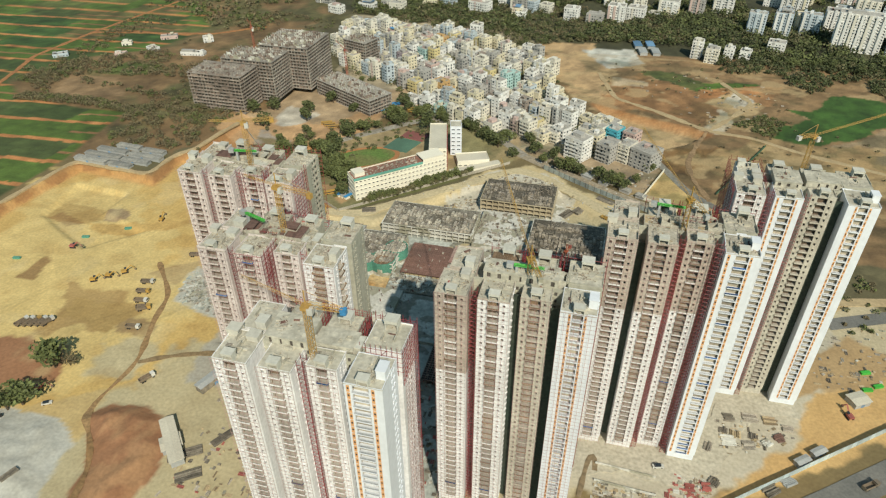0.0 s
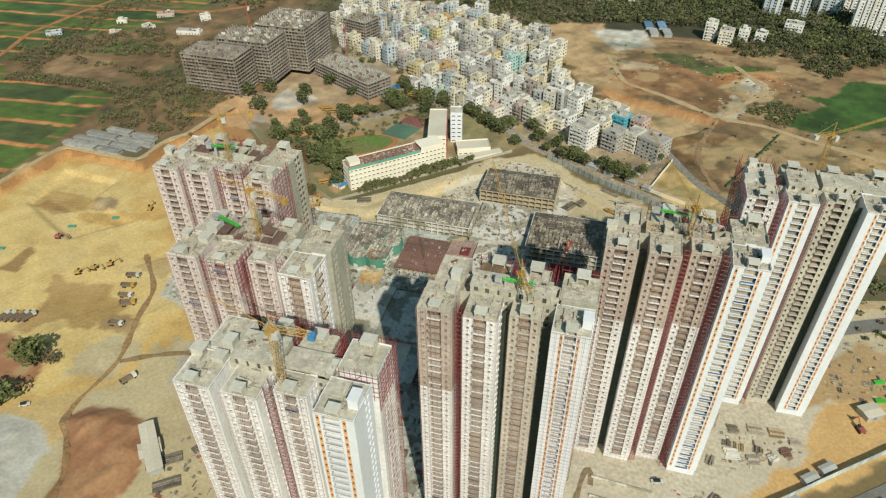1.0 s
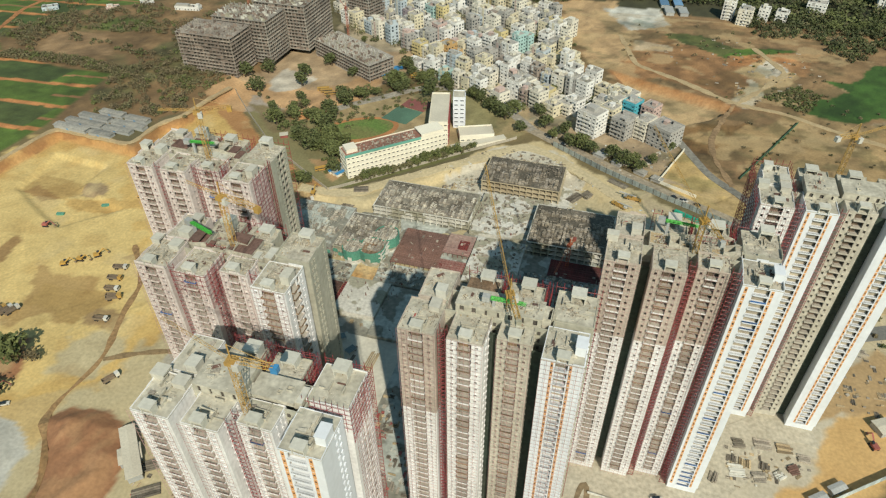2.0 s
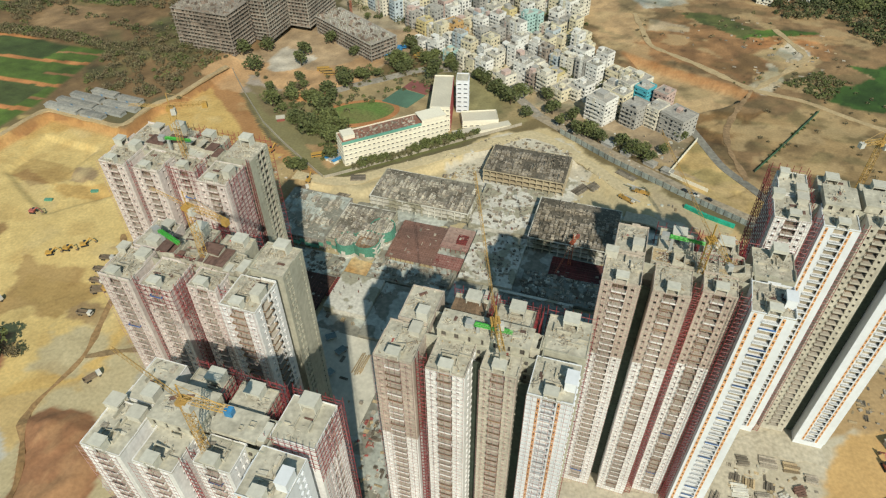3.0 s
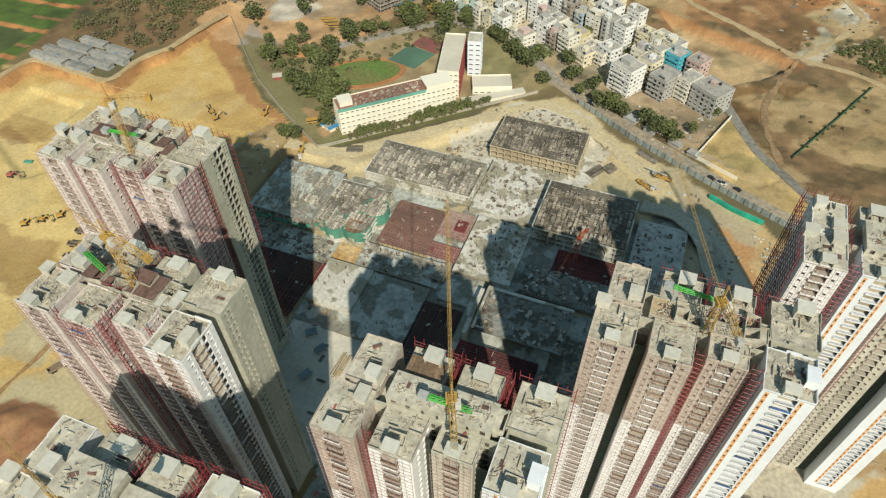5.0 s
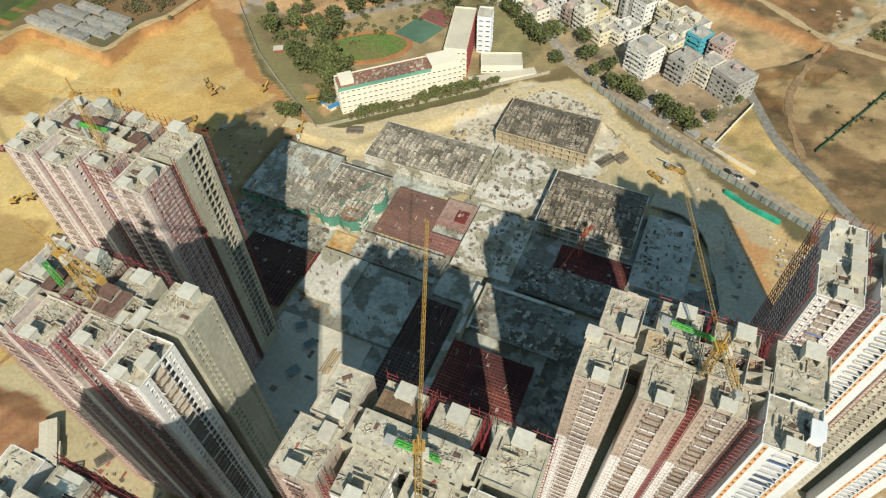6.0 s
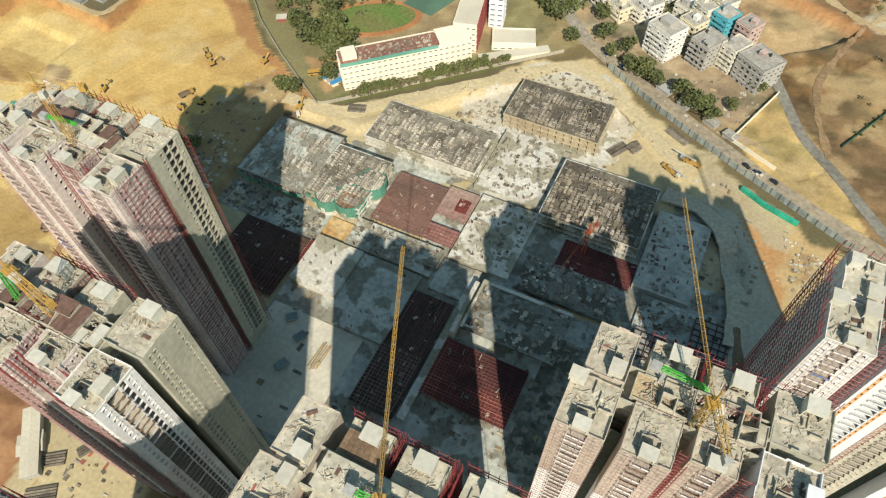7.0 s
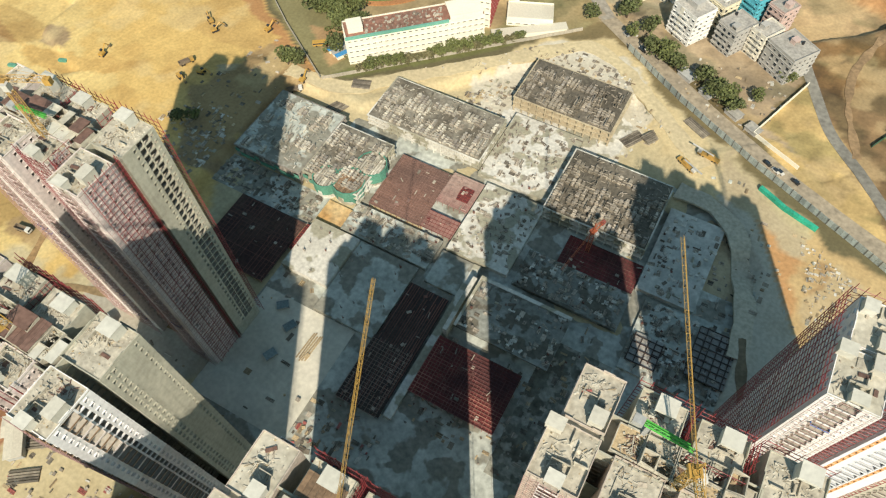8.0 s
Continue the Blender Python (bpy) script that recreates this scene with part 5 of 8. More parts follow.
def podium_block(x0, y0, x1, y1, z1, label, seed, wallmat, sheet, dens=0.75, face=SLABPALE, net=False):
    """A low framed block: columns, slab edges, an inner box coloured as shade and unfinished room walls on top."""
    rng = random.Random(seed)
    root = thing("podium_block", turn_at(x0, y0, -4.2), label, "unfinished block", "podium blocks")
    w, d, h = x1 - x0, y1 - y0, z1 + 4.2
    part("inside", Gather().box(2.5, 2.5, 0, w - 2.5, d - 2.5, h - 0.5), SHADEIN, root)
    for k in range(1, 4):
        part("floor_slab", Gather().box(-0.4, -0.4, h * k / 3 - 0.45, w + 0.4, d + 0.4, h * k / 3), face, root)
    col = Gather().box(-0.35, -0.35, 0, 0.35, 0.35, h - 0.45).mesh("column", face)
    n, m = int(w / 4.2), int(d / 4.2)
    for i in range(n + 1):
        for y in (0.3, d - 0.3):
            part("column", col, None, root, at=turn_at(0.3 + (w - 0.6) * i / n, y))
    for j in range(1, m):
        for x in (0.3, w - 0.3):
            part("column", col, None, root, at=turn_at(x, 0.3 + (d - 0.6) * j / m))
    part("deck_sheet", Gather().box(0.3, 0.3, h, w - 0.3, d - 0.3, h + 0.06), wallmat, root, "deck sheet showing between the forms")
    step, run = rng.uniform(2.15, 2.4), rng.uniform(5.4, 6.4)
    fade = rng.uniform(0, 50)
    g = Gather()          # table forms in rows: long pale troughs with dark gaps, some bays bare
    for j in range(int((d - 1.2) / run)):
        for i in range(int((w - 1.0) / step)):
            a, b = 0.6 + i * step, 0.7 + j * run
            if noise.noise((a / 9 + fade, b / 9, seed)) < -0.28 + 0.25 * (1 - dens) * 3 or rng.random() < 0.06:
                continue
            t, pale = h + rng.uniform(0.7, 1.5), rng.choice((0, 0, 0, 1, 2))
            L = run - rng.choice((0.4, 0.5, 0.7, 1.4, 2.4))
            a, b = a + rng.uniform(-0.2, 0.2), b + rng.uniform(0, 0.5)
            g.turned(a + step / 2, b + L / 2, h, step - rng.uniform(0.65, 1.1), L, t - h, rng.gauss(0, 2.5), pale)
            for q in range(int(L / 1.5)):                      # cross ribs standing proud
                g.box(a + 0.1, b + 0.3 + q * 1.5, h + 0.1, a + step - rng.uniform(-0.3, 0.5), b + 0.55 + q * 1.5, t + rng.uniform(0.1, 0.6), rng.choice((0, 1, 2)))
            if rng.random() < 0.2:
                g.box(a + step - 0.3, b, h, a + step - 0.14, b + L, t + rng.uniform(0.5, 1.6), rng.choice((0, 1)))
    part("table_form", g, [sheet, OLDCONC, RUBBLE], root, "long table forms", kind="stuff")
    g = Gather()
    for _ in range(int(w * d * 0.16)):
        g.turned(rng.uniform(1, w - 1), rng.uniform(1, d - 1), h + rng.choice((0, 0.9, 1.1)), rng.uniform(0.6, 2.6), rng.uniform(0.12, 0.5), rng.uniform(0.1, 0.4), rng.choice((0, 90, rng.uniform(0, 180))), rng.choice((0, 1, 2, 2)))
    for _ in range(int(w * d * 0.012)):
        a, b, hh = rng.uniform(1, w - 4), rng.uniform(1, d - 4), rng.uniform(1.2, 2.2)
        g.box(a, b, h, a + 0.24, b + rng.uniform(1.5, 3.5), h + hh, rng.choice((0, 1)))
    part("shuttering", g, [wallmat, sheet, RUBBLE], root, "loose shutter walls and timber", kind="stuff")
    if net:
        for y0, L in ((-0.75, w),):
            for k in range(int(L / 3.0)):
                part("net_panel", shared("net_panel", lambda: Gather().box(0, 0, 0, 2.9, 0.12, 2.6), GREENNET), None, root, at=turn_at(k * 3.0, y0, h * (0.30 if k % 4 else 0.55)))
    return root


# Deck colours set darker than the forms, so the gaps look dark.
PALEDECK = mat("stained_pale_deck", (0.27, 0.25, 0.205), (0.13, 0.115, 0.09), big=0.14, fine=0.5, spread=0.35)
DARKDECK = mat("dark_stained_deck", (0.17, 0.15, 0.12), (0.09, 0.08, 0.062), fine=0.5, spread=0.4)
FORMPALE = mat("pale_form_boards", (0.56, 0.53, 0.455), (0.40, 0.375, 0.315), big=0.12, fine=0.7, spread=0.35, vary=0.3)
FORMDARK = mat("oiled_form_boards", (0.27, 0.24, 0.19), (0.16, 0.14, 0.11), big=0.1, fine=0.7, spread=0.4, vary=0.35)
podium_block(-189, 316, -150, 357, 5.0, "weathered grey car park block with a bare deck", 11, SLAB, FORMPALE, 0.45, OLDCONC, True)
podium_block(-149, 318, -118, 352, 5.5, "club block with rough concrete room walls", 12, PALEDECK, FORMPALE, 0.9, net=True)
podium_block(-141, 364, -77, 394, 4.5, "low block with rows of pale table forms", 13, PALEDECK, FORMPALE, 0.85)
podium_block(-80, 409, -27, 440, 6.0, "low block with rows of dark oiled table forms", 14, DARKDECK, FORMDARK, 0.95, mat("ochre_frame", (0.50, 0.43, 0.30), (0.42, 0.35, 0.24), fine=0.6, spread=0.25))
podium_block(-38, 353, 11, 392, 6.0, "low block with rows of dark table forms", 15, DARKDECK, FORMDARK, 0.9)
# green netted round bays of the club block
for cx, cy, r, top in ((-126, 323, 7.6, BROWNFORM), (-121.5, 337, 7.0, FORMPALE), (-137, 320, 6.0, FORMPALE)):
    g, g2, g3 = Gather(), Gather(), Gather()
    n = 14
    pts = [(cx + r * math.cos(2 * math.pi * k / n), cy + r * math.sin(2 * math.pi * k / n)) for k in range(n)]
    g.prism(pts, -4.2, 5.2, 0, top=1)
    for k in range(int(2 * r / 1.3)):
        ox = -r + 0.8 + k * 1.3
        half = math.sqrt(max(r * r - ox * ox, 0.1)) - 0.5
        if half > 0.8:
            g3.box(cx + ox, cy - half, 5.2, cx + ox + (1.15 if top is BROWNFORM else 0.85), cy + half * (1.0 if top is BROWNFORM else 0.2 + 0.8 * ((k * 0.37) % 1)), 5.8 if top is BROWNFORM else 6.0 + (k * 0.61) % 0.8)
    root = thing("round_bay", turn_at(0, 0), "round bay of the club block wrapped in green safety net", "bay")
    part("wall", g, [SLABPALE, DARKDECK], root)
    part("table_form", g3, top, root, "boards across the bay", kind="stuff")
    for k in range(n):
        (ax, ay), (bx, by) = pts[k], pts[(k + 1) % n]
        ux, uy = (ax - cx) / r, (ay - cy) / r
        vx, vy = (bx - cx) / r, (by - cy) / r
        g2.prism([(ax + 0.1 * ux, ay + 0.1 * uy), (bx + 0.1 * vx, by + 0.1 * vy), (bx + 0.6 * vx, by + 0.6 * vy), (ax + 0.6 * ux, ay + 0.6 * uy)], -0.5 if k % 5 else 2.0, 6.2)
    part("net", g2, GREENNET, root, "green safety net band")

# scattered site material: timber, blocks, pipes, column starters
def litter(name, pts, n, seed, label, mats, size=1.0, z=None, kinds=(0, 1, 2)):
    size *= 0.8
    rng, g = random.Random(seed), Gather()
    x0, x1, y0, y1 = min(p[0] for p in pts), max(p[0] for p in pts), min(p[1] for p in pts), max(p[1] for p in pts)
    ax = np.array([rng.uniform(x0, x1) for _ in range(n)])
    ay = np.array([rng.uniform(y0, y1) for _ in range(n)])
    ok = inside(ax, ay, pts) > 0
    for x, y, o in zip(ax, ay, ok):
        if not o:
            continue
        zz = (level(x, y) - 0.05) if z is None else z
        k, r = rng.choice(kinds), rng.random()
        if r < 0.4:
            a = rng.choice((0, 90, 90, 0, 90, rng.uniform(0, 180)))
            L, c_, s_ = rng.uniform(2, 5) * size, math.cos(radians(a)), math.sin(radians(a))
            for q in range(rng.randint(2, 6)):
                g.turned(x - s_ * q * 0.45 * size, y + c_ * q * 0.45 * size, zz, L * rng.uniform(0.8, 1), 0.3 * size, rng.uniform(0.15, 0.5), a + rng.uniform(-3, 3), k)
        elif r < 0.8:
            g.turned(x, y, zz, rng.uniform(0.5, 2.4) * size, rng.uniform(0.4, 1.8) * size, rng.uniform(0.2, 1.0) * size, rng.choice((0, 5, 90, rng.uniform(0, 90))), k)
        else:
            g.turned(x, y, zz, rng.uniform(1.5, 4) * size, rng.uniform(1, 2.6) * size, 0.2, rng.choice((0, 90, rng.uniform(0, 90))), k)
    return tagged(part(name, g, mats), label, "debris", kind="stuff")


MIX = [RUBBLE, PLANK, DARKWALL, SLABPALE, REDSHEET, RUBBLE]
litter("site_material", [(-175, 236), (-132, 236), (-118, 262), (-108, 272), (-130, 300), (-150, 262)], 90, 21, "stacks of timber, pipes and rubble on the site slab", MIX, z=-3.62, kinds=(0, 1, 2, 2))
litter("site_material", [(-117, 303), (-73, 303), (-73, 318), (-117, 318)], 150, 22, "timber and starter bars on a slab", MIX, z=-1.22, kinds=(0, 0, 3, 2))
litter("site_material", [(-68, 317), (-39, 317), (-39, 357), (-68, 357)], 120, 23, "formwork timber on a slab", MIX, z=-0.82, kinds=(0, 0, 3, 2))
litter("site_material", [(-75, 362), (-39, 362), (-39, 404), (-75, 404)], 150, 24, "formwork timber on a slab", MIX, z=-0.32, kinds=(0, 0, 3, 2))
litter("site_material", [(-34, 315), (13, 315), (13, 333), (-34, 333)], 150, 25, "formwork timber on a slab", MIX, z=-1.02, kinds=(0, 0, 2, 3))
litter("site_material", [(-45, 282), (-5, 282), (-5, 305), (-45, 305)], 90, 26, "formwork timber on a raised slab", MIX, z=5.98, kinds=(0, 0, 2, 3))
litter("site_material", [(-48, 238), (14, 238), (18, 300), (0, 312), (-3, 280), (-48, 279)], 240, 27, "planks and rubble below the decks", MIX, z=-3.62, kinds=(0, 1, 2))
litter("site_material", [(-83, 152), (-50, 152), (-50, 230), (-83, 230)], 330, 130, "site sheds, steel and rubble between two towers", MIX, z=-3.52, kinds=(0, 2, 3, 2, 1, 4))
litter("site_material", [(-192, 299), (-134, 299), (-134, 314), (-192, 314)], 240, 131, "timber and rubble on a dusty slab", MIX, z=-3.72, kinds=(0, 2, 3, 2))
litter("site_material", [(-245, 300), (-200, 292), (-196, 318), (-214, 336), (-232, 330)], 260, 132, "rubble, timber and pipes in the tower shadow", MIX, kinds=(0, 2, 1, 3))
litter("site_material", [(-128, 212), (-86, 212), (-86, 258), (-128, 258)], 9, 133, "steel trestles and timber stacks on a smooth floor", MIX, z=-3.44, kinds=(2, 1, 0), size=1.3)
litter("site_material", [(-100, 436), (-20, 442), (0, 430), (-20, 400), (-25, 444), (-84, 444), (-88, 405), (-110, 425)], 330, 134, "pale rubble and timber round the dark block", MIX, kinds=(0, 3, 3, 1))
litter("site_material", [(-170, 128), (-110, 122), (-112, 175), (-168, 175)], 110, 135, "timber stacks and red sheets on dusty ground", MIX, kinds=(0, 1, 3, 0, 4, 2))
litter("site_material", [(16, 339), (39, 339), (39, 385), (16, 385)], 90, 28, "timber stacks and rubble", MIX, z=-1.22, kinds=(0, 2, 3, 5))
litter("site_material", [(21, 301), (61, 301), (61, 335), (21, 335)], 320, 128, "timber stacks and formwork panels", MIX, z=-2.22, kinds=(0, 2, 3, 2))
litter("site_material", [(40, 338), (62, 338), (66, 370), (42, 386)], 50, 129, "scattered rubble on damp earth", MIX, kinds=(0, 2, 0))
litter("site_material", [(-150, 395), (-120, 396), (-84, 430), (-84, 400), (-110, 394)], 420, 29, "stacked steel and timber on pale dust", MIX, kinds=(0, 1, 2, 3))
litter("site_material", [(-90, 442), (-20, 442), (-30, 455), (-70, 462)], 200, 30, "stacked steel and timber on pale dust", MIX, kinds=(0, 1, 2, 3))
litter("site_material", [(-172, 150), (-112, 120), (-108, 220), (-170, 215), (-172, 190)], 110, 31, "stacks of timber, pipes and rubble on dusty ground", MIX, kinds=(0, 1, 2, 0))
litter("site_material", [(74, 243), (94, 247), (111, 243), (101, 230), (75, 221)], 110, 32, "red and grey stacks and rubble below the towers", MIX, kinds=(0, 0, 1, 2, 3, 1, 1))
litter("site_material", [(113, 275), (150, 280), (180, 310), (140, 320), (113, 300)], 160, 33, "rubble and green stacks beyond the last tower", MIX, kinds=(0, 1, 2))
litter("site_material", [(-245, 290), (-206, 278), (-202, 252), (-239, 259)], 420, 34, "broken grey concrete heap", [RUBBLE, SLAB, SLABPALE], kinds=(0, 1, 2))
litter("site_material", [(70, 398), (100, 382), (104, 352), (86, 344), (78, 372)], 420, 44, "pale broken rocks on an ochre slope", [SLABPALE, PLANK, RUBBLE], kinds=(0, 1, 2, 2), size=0.6)
litter("site_material", [(20, 430), (70, 402), (98, 384), (85, 350), (65, 350), (30, 395)], 90, 35, "rocks and broken concrete on brown earth", [RUBBLE, PLANK, SLAB], kinds=(0, 1, 2))
litter("site_material", [(-135, 128), (-110, 122), (-108, 160), (-130, 165)], 60, 36, "red and pale stacks beside the tower", MIX, kinds=(0, 1, 3, 0, 4))
litter("site_material", [(120, 330), (200, 340), (260, 330), (230, 290), (150, 300)], 160, 37, "stones and rubbish on a scrub bank", [RUBBLE, SLABPALE, PLANK], kinds=(0, 1, 2))

litter("site_material", [(50, 190), (70, 196), (72, 208), (52, 205)], 130, 38, "red sheet stacks and rubble by the lane", MIX, kinds=(0, 4, 4, 1, 3))
litter("site_material", [(18, 180), (46, 182), (46, 192), (18, 192)], 120, 39, "timber and rubble behind a trench wall", MIX, kinds=(0, 1, 2, 3))
for y, label in ((202.0, "long pale retaining wall of a trench"), (192.5, "long pale retaining wall of a trench")):
    root = thing("retaining_wall", turn_at(18, y, 0, -3), label, "wall")
    for k in range(9):
        part("panel", Gather().box(0.03, 0, -0.8, 2.97, 0.4, 1.3), SLABPALE, root, at=turn_at(k * 3.0, 0))

litter("site_material", [(-40, 476), (-8, 458), (34, 440), (46, 480), (30, 492), (-10, 492), (-44, 492)], 150, 40, "scrap, stones and rubbish on dusty ground between houses", [RUBBLE, SLABPALE, DARKWALL, PLANK], kinds=(0, 1, 2, 3))
litter("site_material", [(-130, 404), (-70, 460), (-74, 466), (-136, 410)], 130, 41, "kerb stones and rubble along the school wall", [RUBBLE, SLABPALE, DARKWALL], kinds=(0, 1, 2), size=0.7)
litter("site_material", [(-222, 392), (-200, 380), (-190, 340), (-205, 310), (-240, 330)], 90, 42, "stones and scrub waste beside the far tower", [RUBBLE, PLANK, DARKWALL], kinds=(0, 1, 2))
# column starters standing in rows on the slabs
def starters(x0, y0, x1, y1, z, seed, step=4.2):
    rng, g = random.Random(seed), Gather()
    for i in range(int((x1 - x0) / step) + 1):
        for j in range(int((y1 - y0) / step) + 1):
            if rng.random() < 0.28:
                a, b = x0 + i * step + rng.uniform(-0.6, 0.6), y0 + j * step + rng.uniform(-0.6, 0.6)
                w = rng.choice((0.35, 0.5, 0.9))
                g.box(a, b, z, a + w, b + rng.choice((0.4, 0.7)), z + rng.uniform(0.3, 1.4), rng.choice((0, 0, 2)))
                for q in range(3):
                    g.box(a + 0.1 * q, b + 0.1, z, a + 0.1 * q + 0.05, b + 0.15, z + rng.uniform(2.0, 3.0), 2)
    tagged(part("column_starter", g, [OLDCONC, SLABPALE, REBAR]), "rows of bare column starters on a slab", "columns", kind="stuff")


for k, a in enumerate(((-129, 275, -108, 299, 0.2), (-104, 264, -77, 299, -1.6), (-117, 303, -74, 317, -1.2), (-67, 318, -40, 356, -0.8), (-75, 363, -40, 403, -0.3), (-33, 315, 12, 332, -1.0), (-44, 283, -6, 304, 6.0), (-80, 210, -60, 232, -3.55),
                       (-46, 238, 12, 247, -3.6), (-8, 250, 16, 298, -3.6), (22, 302, 60, 334, -2.2), (16, 340, 39, 384, -1.2), (-82, 402, -22, 408, -3.95))):
    starters(*a, 300 + k)
ribbon("road", [(13, 398), (32, 396), (46, 386), (54, 366), (60, 345), (62, 325)], 9, PALELANE, "pale dusty lane curving round the podium", lift=0.2, wander=0.25)
ribbon("road", [(40, 392), (50, 372), (57, 350), (63, 330), (70, 300)], 3.5, mat("wet_earth", (0.16, 0.12, 0.075), (0.22, 0.17, 0.11), fine=0.5), "dark wet wheel track on the lane", lift=0.32, wander=0.7)

# ---- walls and fences ----
def wall_line(name, pts, h, t, mat_, label, piece=2.5, gap=0.06, cat="fence", post=None):
    """A wall or sheet fence of separate panels that follows the ground."""
    root = thing(name, turn_at(0, 0), label, cat, kind="structure")
    g = Gather().box(-piece / 2 + gap / 2, -t / 2, -0.8, piece / 2 - gap / 2, t / 2, h).mesh("panel", mat_)
    gp = Gather().box(-0.09, -0.3, -0.8, 0.09, 0.12, h + 0.35).mesh("post", post) if post else None
    for (ax, ay), (bx, by) in zip(pts, pts[1:]):
        L = math.hypot(bx - ax, by - ay)
        n = max(1, round(L / piece))
        deg = math.degrees(math.atan2(by - ay, bx - ax))
        for k in range(n):
            f = (k + 0.5) / n
            x, y = ax + (bx - ax) * f, ay + (by - ay) * f
            part("panel", g, None, root, at=turn_at(x, y, level(x, y), deg) @ Matrix.Diagonal((L / n / piece, 1, 1, 1)))
            if gp and k % 2 == 0:
                f = k / n
                x, y = ax + (bx - ax) * f, ay + (by - ay) * f
                part("post", gp, None, root, at=turn_at(x, y, level(x, y), deg))
    return root


FENCESHEET = mat("pale_grey_sheet", (0.34, 0.385, 0.375), (0.27, 0.32, 0.32), rough=0.6, spread=0.25, vary=0.2)
FENCEPOST = mat("dark_fence_post", (0.10, 0.075, 0.06), spread=0.2, bump=0)
PALEWALL = mat("boundary_wall", (0.44, 0.40, 0.33), (0.36, 0.33, 0.27), spread=0.2, streak=0.3)
wall_line("boundary_wall", [(-179, 377), (-124, 428), (-70, 478)], 2.2, 0.3, PALEWALL, "grey compound wall between school and site", 3.2, 0.0, "wall")
wall_line("boundary_wall", [(-180, 377), (-222, 404), (-252, 426), (-287, 460), (-316, 490)], 2.2, 0.3, PALEWALL, "grey compound wall of the school", 3.2, 0.0, "wall")
wall_line("sheet_fence", [(-42, 476), (-5, 452), (42, 427), (100, 400), (118, 391)], 4.0, 0.12, FENCESHEET, "tall grey-green sheet metal fence on dark posts", 2.6, 0.1, "fence", FENCEPOST)
wall_line("hoarding", [(-60, 95), (22, 152), (86, 203), (153, 255), (260, 338), (420, 462)], 3.6, 0.15, mat("hoarding_sheet", (0.50, 0.56, 0.56), (0.42, 0.50, 0.52), spread=0.2, vary=0.25, rough=0.6), "pale blue-white hoarding along the road", 3.0, 0.08, "hoarding")
wall_line("plot_wall", [(51.4, 494), (43, 470), (35, 447), (60, 435)], 2.4, 0.3, CREAM, "cream wall round an empty plot", 3.0, 0.0, "wall")
wall_line("net_screen", [(47, 415), (60, 408.5), (76, 403.5)], 2.4, 1.7, mat("bright_green_net", (0.02, 0.40, 0.27), spread=0.25, vary=0.2), "bright green net screen on the site edge", 2.5, 0.0, "screen")
wall_line("net_screen", [(88.6, 466), (112, 512), (135, 559)], 2.0, 0.2, mat("dark_green_net", (0.05, 0.14, 0.08), spread=0.3, vary=0.2), "dark green net fence across waste land", 3.0, 0.0, "screen")

# ---- school ----
def framed_block(root, w, d, h, floors, wallmat, win, bay=3.4, winh=1.3, roofmat=None, back=True):
    """Walls with recessed window bands between piers and sills on all sides, roof slab and parapet, under root."""
    fh = h / floors
    part("inside", Gather().box(0.5, 0.5, 0, w - 0.5, d - 0.5, h - 0.1), win, root, "dark window panes")
    for deg, L, ox, oy in ((0, w, 0, 0), (90, d, w, 0), (180, w, w, d), (270, d, 0, d)):
        g = Gather()
        n = max(1, round(L / bay))
        for f in range(floors):
            z = f * fh
            g.box(0, 0, z, L, 0.48, z + 0.95)
            g.box(0, 0, z + 0.95 + winh, L, 0.48, z + fh)
            g.box(0, -0.3, z + 0.95 + winh, L, 0.0, z + 1.05 + winh)
        for k in range(n + 1):
            x = L * k / n
            g.box(max(0, x - bay * 0.24), -0.01, 0, min(L, x + bay * 0.24), 0.47, h)
        part("wall", g, wallmat, root, at=turn_at(ox, oy, 0, deg))
    part("roof", Gather().box(0.05, 0.05, h, w - 0.05, d - 0.05, h + 0.2), roofmat or ROOF, root)
    g = Gather()
    parapet(g, 0, 0, w, d, h, 1.0, 0.25)
    part("parapet", g, wallmat, root)


sz = level(-140, 430)
school = thing("school_building", turn_at(-171.5, 393.5, sz - 0.3, 42.5), "long cream five-storey school block with red terrace", "school")
framed_block(school, 76, 14, 17.5, 5, CREAM, GLASS, 3.3, 1.2, TERRACE)
g = Gather()
g.box(-0.4, -0.5, 17.2, 56, 0.6, 18.7)
part("fascia", g, mat("teal_fascia", (0.16, 0.42, 0.34), spread=0.15), school, "green fascia band")
part("stair_head", head_room(2, 4, 10, 12, 17.7, 3.0, "e"), CREAM, school)
part("stair_head", head_room(57, 1, 75, 13, 17.7, 2.2, "w"), CREAM, school)
g = Gather()
rng = random.Random(77)
for _ in range(160):
    g.turned(rng.uniform(11, 55), rng.uniform(2, 12), 17.72, rng.uniform(0.5, 2.5), rng.uniform(0.3, 1.5), rng.uniform(0.2, 0.8), rng.uniform(0, 90), rng.choice((0, 1)))
part("roof_litter", g, [TERRACE, RUBBLE], school, "tiles and rubble on the terrace", kind="stuff")
wing = thing("school_building", turn_at(-131, 452, sz - 0.3, 14), "cream school wing with red striped flank", "school")
framed_block(wing, 14, 46, 19, 5, CREAM, GLASS, 3.3, 1.2, CREAMROOF)
g = Gather()
for k in range(14):
    g.box(14.0, 1 + k * 3.2, 0, 14.5, 2.4 + k * 3.2, 19.4)
part("fin_panel", g, mat("maroon_fin", (0.33, 0.07, 0.07), spread=0.15), wing, "maroon vertical fins", kind="stuff")
